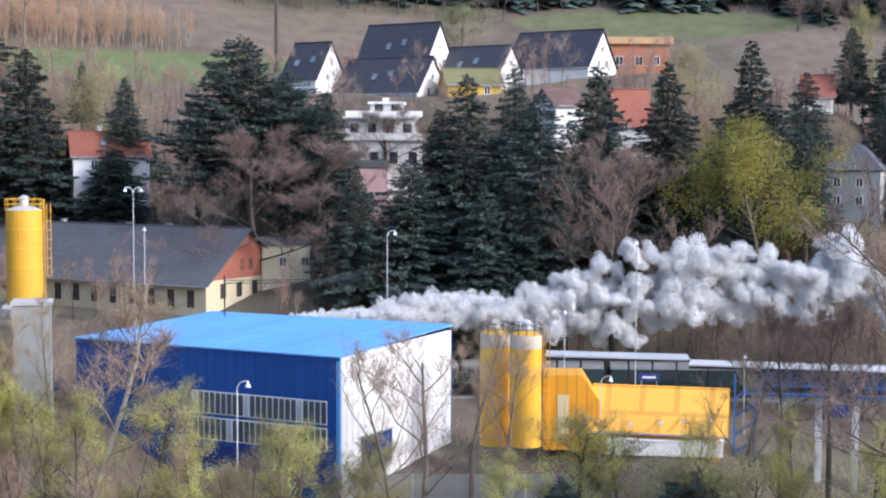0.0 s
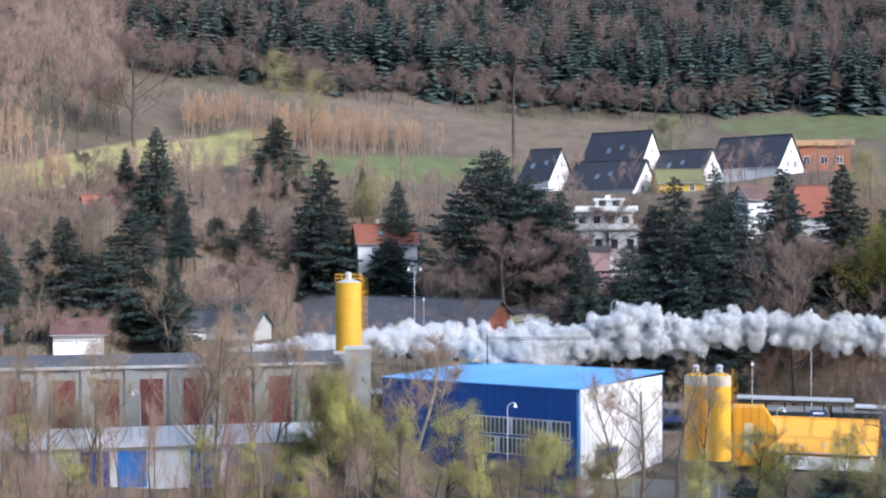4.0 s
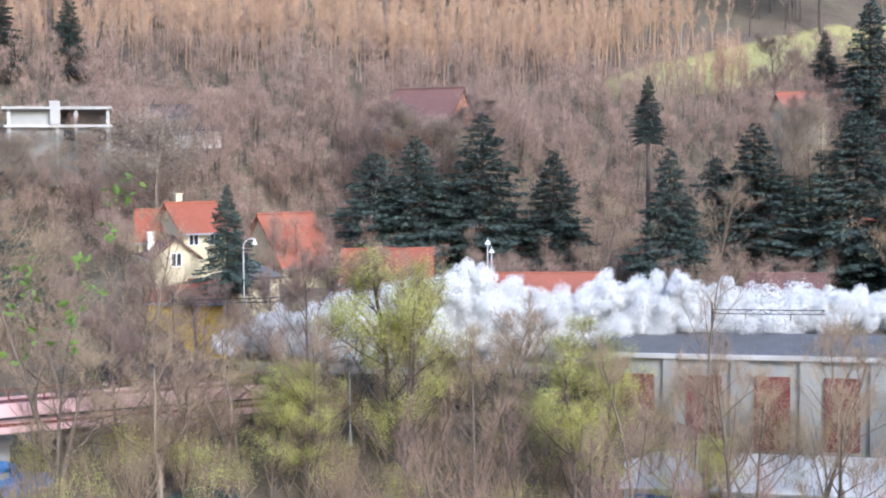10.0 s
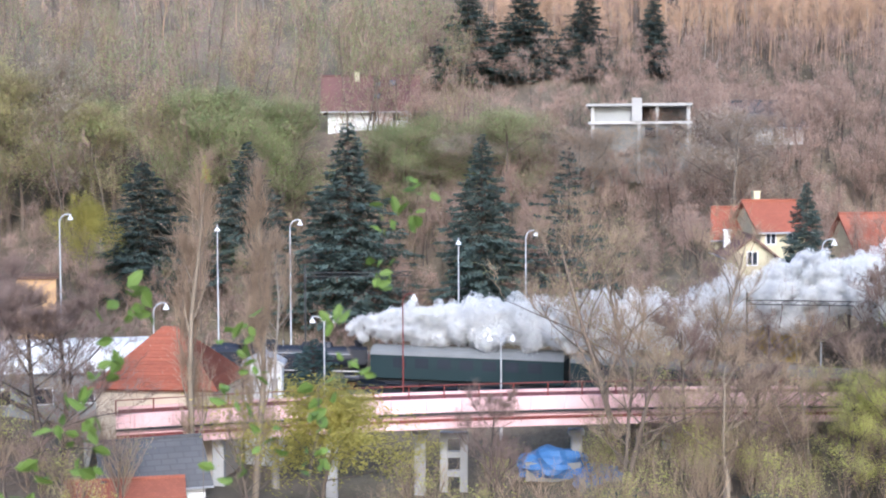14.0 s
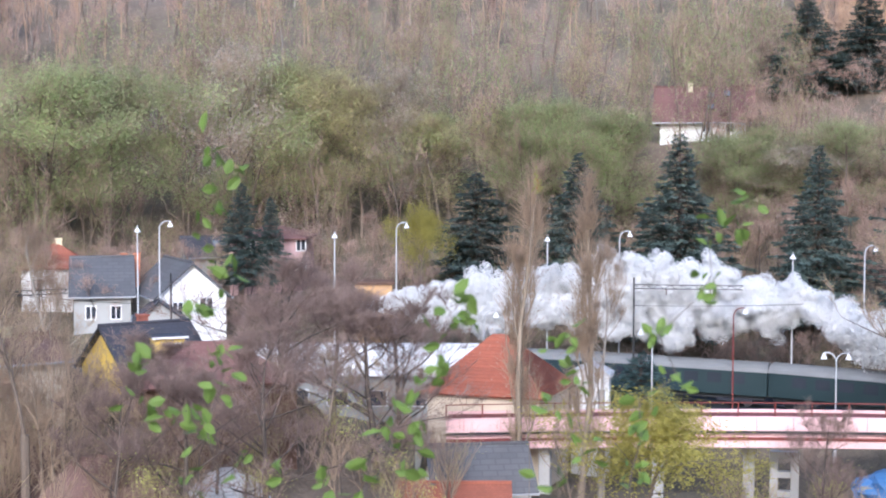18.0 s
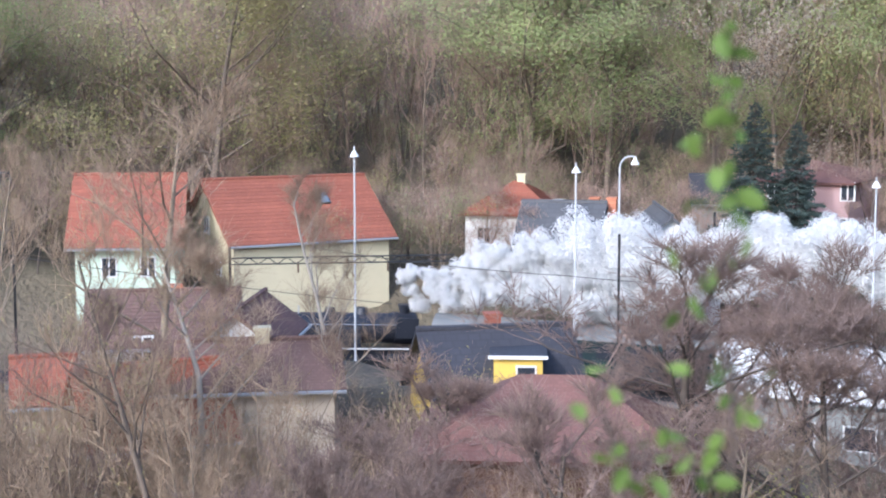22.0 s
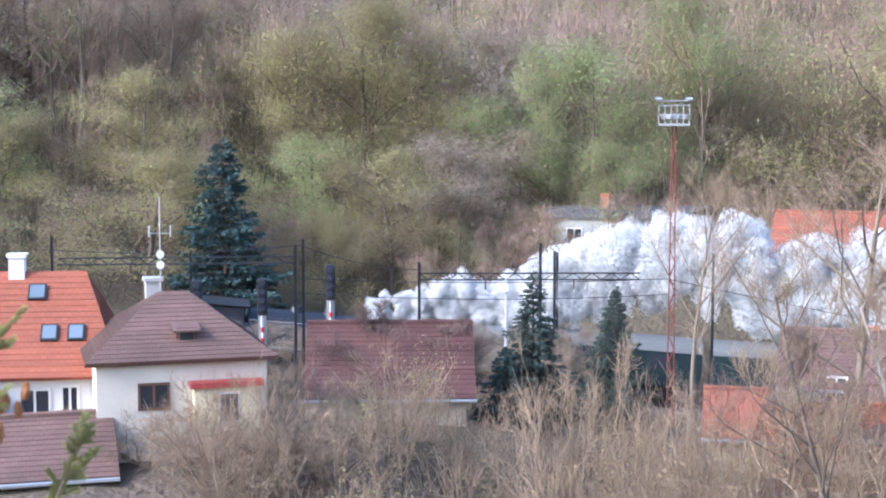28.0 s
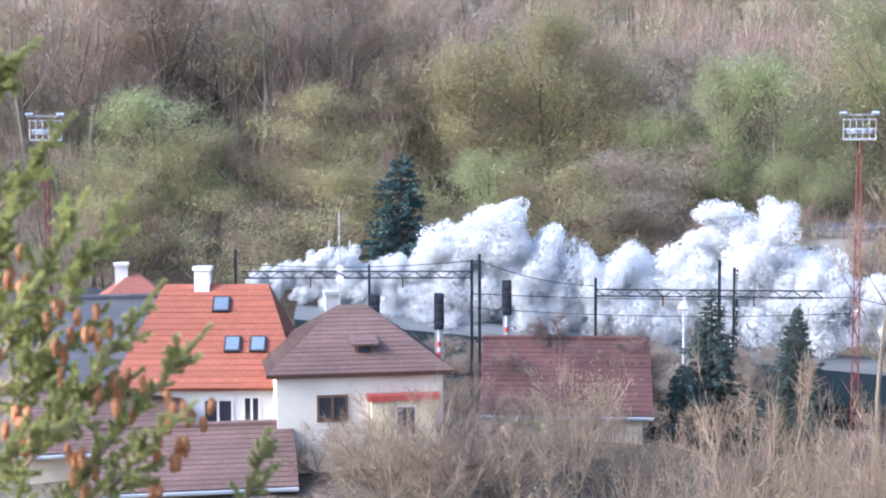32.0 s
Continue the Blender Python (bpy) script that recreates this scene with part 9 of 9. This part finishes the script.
def line_pose(s, half):
    """The pose of a vehicle of that half length whose middle is at s; its front points along the line."""
    s = min(max(s, half + 0.1), RAIL_S[-1] - half - 0.1)
    a, b = on_line(s - half), on_line(s + half)
    d = b - a
    rz = math.degrees(math.atan2(d.y, d.x))
    pitch = -math.degrees(math.atan2(d.z, math.hypot(d.x, d.y)))
    m = (a + b) / 2
    return pose(m.x, m.y, m.z, 0, pitch, rz)


def coach(label, paint):
    top = empty("passenger_coach", Matrix(), label, "coach", "train coaches")
    L, W = 17.2, 2.8
    part("body", box(-L / 2, L / 2, -W / 2, W / 2, 1.0, 3.1, 0.06), paint, top)
    roof = bmesh.new()
    vs = []
    for xx in (-L / 2, L / 2):
        for i in range(9):
            a = math.pi * i / 8
            vs.append((xx, -math.cos(a) * (W / 2 + 0.05), 3.08 + 0.75 * math.sin(a)))
    add_faces(roof, vs, [(i, i + 1, i + 10, i + 9) for i in range(8)] + [tuple(range(9)), tuple(range(17, 8, -1)), (0, 9, 17, 8)])
    part("roof", roof, COACH_ROOF, top)
    for i in range(7):
        for sy in (-1, 1):
            x0 = -L / 2 + 1.9 + i * 2.0
            part("window", box(x0, x0 + 1.2, sy * (W / 2) - 0.02, sy * (W / 2) + 0.02, 2.0, 2.85), GLASS, top)
    part("underframe", box(-L / 2 + 0.3, L / 2 - 0.3, -1.0, 1.0, 0.65, 1.0), DARK_STEEL, top)
    for bx in (-5.8, 5.8):
        part("bogie", box(bx - 1.6, bx + 1.6, -1.1, 1.1, 0.35, 0.7, 0.1), BLACK_PAINT, top)
        for dx in (-1.1, 1.1):
            for sy in (-0.75, 0.75):
                part("wheel", tube((bx + dx, sy - 0.06, 0.46), (bx + dx, sy + 0.06, 0.46), 0.46, sides=16), DARK_STEEL, top)
    return top


def engine():
    """A dark tank engine; +x is the way it runs, bunker first, so its smokebox points to -x."""
    top = empty("steam_locomotive", Matrix(), "blue-black steam tank locomotive running bunker first", "locomotive")
    part("boiler", tube((-5.6, 0, 2.55), (1.2, 0, 2.55), 0.95, sides=24), BLACK_PAINT, top)
    part("smokebox", tube((-7.0, 0, 2.55), (-5.6, 0, 2.55), 1.02, sides=24), BLACK_PAINT, top)
    door = part("smokebox_door", tube((-7.14, 0, 2.55), (-7.0, 0, 2.55), 0.72, 0.9, sides=24), BLACK_PAINT, top)
    part("door_ring", tube((-7.17, 0, 2.55), (-7.13, 0, 2.55), 0.62, sides=24), FRAME_WHITE, door, "white painted ring")
    part("door_plate", tube((-7.2, 0, 2.55), (-7.16, 0, 2.55), 0.5, sides=24), BLACK_PAINT, door)
    part("door_star", tube((-7.23, 0, 2.55), (-7.19, 0, 2.55), 0.3, sides=20), RED_PAINT, door, "dull red door centre")
    part("chimney", tube((-6.3, 0, 3.45), (-6.3, 0, 4.0), 0.30, 0.38, sides=16), BLACK_PAINT, top)
    part("chimney_rim", tube((-6.3, 0, 3.97), (-6.3, 0, 4.06), 0.42, sides=16), BLACK_PAINT, top)
    part("steam_dome", tube((-3.6, 0, 3.4), (-3.6, 0, 3.85), 0.46, 0.34, sides=16), BLACK_PAINT, top)
    part("sand_dome", tube((-1.6, 0, 3.4), (-1.6, 0, 3.8), 0.40, 0.30, sides=16), BLACK_PAINT, top)
    part("whistle", tube((0.4, 0.3, 3.4), (0.4, 0.3, 3.95), 0.05, sides=6), GALV, top)
    for sy in (-1, 1):
        part("side_tank", box(-3.4, 1.6, sy * 1.38 - 0.22, sy * 1.38 + 0.06, 1.5, 2.75, 0.08), BLACK_PAINT, top)
        part("handrail", tube((-6.8, sy * 1.05, 2.9), (1.2, sy * 1.05, 2.9), 0.025, sides=5), GALV, top)
        part("edge_stripe", box(-7.0, 1.6, sy * 1.45 - 0.02, sy * 1.45 + 0.02, 1.42, 1.5), FRAME_WHITE, top, "thin white edge line")
        part("deflector", box(-7.0, -5.6, sy * 1.3 - 0.03, sy * 1.3 + 0.03, 2.1, 3.35), BLACK_PAINT, top)
        part("cylinder", tube((-6.4, sy * 1.12, 0.85), (-5.1, sy * 1.12, 0.85), 0.36, sides=14), BLACK_PAINT, top)
        part("coupling_rod", box(-4.2, 0.8, sy * 1.06 - 0.04, sy * 1.06 + 0.04, 0.6, 0.72), DARK_STEEL, top)
        part("buffer", tube((-7.5, sy * 0.87, 1.05), (-7.2, sy * 0.87, 1.05), 0.22, sides=12), DARK_STEEL, top)
    cab = part("cab", box(1.4, 3.9, -1.42, 1.42, 1.3, 3.6, 0.06), BLACK_PAINT, top)
    part("cab_roof", box(1.1, 4.2, -1.52, 1.52, 3.58, 3.8, 0.1), DARK_STEEL, cab)
    for sy in (-1.43, 1.43):
        part("window", box(1.8, 2.5, sy - 0.02, sy + 0.02, 2.5, 3.2), GLASS, cab)
        part("window", box(2.8, 3.5, sy - 0.02, sy + 0.02, 2.5, 3.2), GLASS, cab)
        part("number_plate", box(2.3, 2.7, sy - 0.03, sy + 0.03, 2.0, 2.3), FRAME_WHITE, cab, "small pale plate")
    bunker = part("bunker", box(3.9, 7.0, -1.4, 1.4, 1.1, 3.3, 0.35), BLACK_PAINT, top)
    coal = bmesh.new()
    bmesh.ops.create_icosphere(coal, subdivisions=3, radius=1.0)
    for v in coal.verts:
        v.co = Vector((5.4 + v.co.x * 1.3, v.co.y * 1.1, 3.1 + v.co.z * (0.5 + 0.15 * noise.noise(v.co * 5))))
    part("coal", coal, BLACK_PAINT, bunker)
    part("frame", box(-7.0, 7.0, -1.1, 1.1, 0.75, 1.3), BLACK_PAINT, top)
    part("running_board", box(-7.1, 1.4, -1.42, 1.42, 1.36, 1.44), BLACK_PAINT, top)
    for bx in (-7.2, 7.05):
        part("buffer_beam", box(bx - 0.08, bx + 0.08, -1.35, 1.35, 0.8, 1.3), WHEEL_PAINT, top)
    for wx in (-4.2, -2.55, -0.85, 0.8):
        for sy in (-0.78, 0.78):
            w = part("wheel", tube((0, -0.07, 0), (0, 0.07, 0), 0.66, sides=22), WHEEL_PAINT, top)
            w.location = (wx, sy, 0.68)
            part("tyre", tube((0, -0.09, 0), (0, 0.09, 0), 0.69, sides=22), DARK_STEEL, w)
            part("counterweight", box(-0.3, 0.3, -0.1, 0.1, 0.25, 0.5), WHEEL_PAINT, w)
            WHEELS.append((w, wx, sy))
    for wx in (-5.8, 3.2, 5.6):
        for sy in (-0.75, 0.75):
            part("small_wheel", tube((wx, sy - 0.06, 0.46), (wx, sy + 0.06, 0.46), 0.46, sides=16), WHEEL_PAINT, top)
    return top


WHEELS = []
ENGINE = engine()
COACHES = [coach("dark green passenger coach with grey roof", COACH_GREEN), coach("dark green passenger coach with grey roof", COACH_GREEN), coach("dark green passenger coach with grey roof", COACH_GREEN), coach("bright blue passenger coach with grey roof", COACH_BLUE), coach("dark green passenger coach with grey roof", COACH_GREEN), coach("dark green passenger coach with grey roof", COACH_GREEN)]


# ---- steam: rigid puffs that trail behind the chimney ----
def puff_mesh(seed, count):
    """A puff: thousands of small shreds that lie on a heap of round billows, thinner towards its edge."""
    r = np.random.default_rng(seed)
    k = 16
    mid = r.normal(size=(k, 3))
    mid *= (r.uniform(0.15, 0.72, (k, 1)) / np.linalg.norm(mid, axis=1)[:, None])
    rad = r.uniform(0.22, 0.46, k)
    which = r.choice(k, count, p=rad ** 2 / (rad ** 2).sum())
    way = r.normal(size=(count, 3))
    way /= np.linalg.norm(way, axis=1)[:, None]
    depth = 1 - np.abs(r.normal(size=(count, 1))) * 0.16 + (r.uniform(size=(count, 1)) < 0.12) * r.uniform(0, 0.35, (count, 1))
    at = mid[which] + way * rad[which][:, None] * depth
    face = way + r.normal(size=(count, 3)) * 0.4
    face /= np.linalg.norm(face, axis=1)[:, None]
    a = r.normal(size=(count, 3))
    a -= face * (a * face).sum(1)[:, None]
    a /= np.linalg.norm(a, axis=1)[:, None]
    b = np.cross(face, a)
    size = r.uniform(0.013, 0.038, (count, 1))
    verts = np.stack([at - a * size, at + b * size * 0.8, at + a * size, at - b * size * 0.8], 1).reshape(-1, 3)
    return raw_mesh("puff", verts, np.arange(4 * count).reshape(count, 4), STEAM)


PUFFS = [puff_mesh(s, 8500) for s in range(7)]
STEAM_THINGS = []
prng = np.random.default_rng(3)
lag = 0.2
while lag < 105:
    mean_half = float(np.mean([trail(t, lag)[1] for t in (2, 9, 13, 18, 23, 26, 32)]))
    for level in (-0.7, -0.2, 0.3, 0.75):
        size = max(0.45, mean_half * prng.uniform(0.42, 0.68)) * (1.05 if lag < 45 else 1.4)
        ob = new("steam_puff", PUFFS[prng.integers(0, 7)])
        ob.scale = (size * prng.uniform(1.0, 1.5), size * prng.uniform(0.9, 1.2), size * prng.uniform(0.8, 1.1))
        tagged(ob, "billowing white steam puff trailing behind the locomotive", "steam", "steam plume")
        STEAM_THINGS.append((ob, lag + prng.uniform(-0.4, 0.4), size, level + prng.uniform(-0.25, 0.25), prng.uniform(0, 6.28), prng.uniform(-1, 1)))
    lag += 0.62 + lag * 0.014


def motions():
    times = [k * 0.5 for k in range(65)]
    walk(ENGINE, [(t, line_pose(chimney_s(t) + 4.8, 5.0)) for t in times])
    quick = [k * 0.1 for k in range(321)]
    for w, wx, sy in WHEELS:
        walk(w, [(t, pose(wx, sy, 0.68, 0, math.degrees(chimney_s(t) / 0.69), 0)) for t in quick])
    for k, c in enumerate(COACHES):
        walk(c, [(t, line_pose(chimney_s(t) - 12.3 - 18.0 * k, 6.0)) for t in times])
    for ob, lag, size, level, ph, side in STEAM_THINGS:
        rows = []
        for k in range(33):
            t = float(k)
            zc, half = trail(t, lag)
            p = on_line(max(chimney_s(t) - 1.5 - lag, 0.5))
            room = max(half - size * 0.75, 0.05)
            rise = max(zc + level * room * 1.3, 3.6)
            rows.append((t, pose(p.x + math.sin(ph + t * 0.7) * 0.3, p.y + side * (0.5 + min(lag, 30) * 0.04), float(np.interp(max(chimney_s(t) - 1.5 - lag, 0.5), RAIL_S, STEAM_Z)) + rise, 0, ph * 40 + t * 9, ph * 57 + t * 5)))
        walk(ob, rows)


motions()
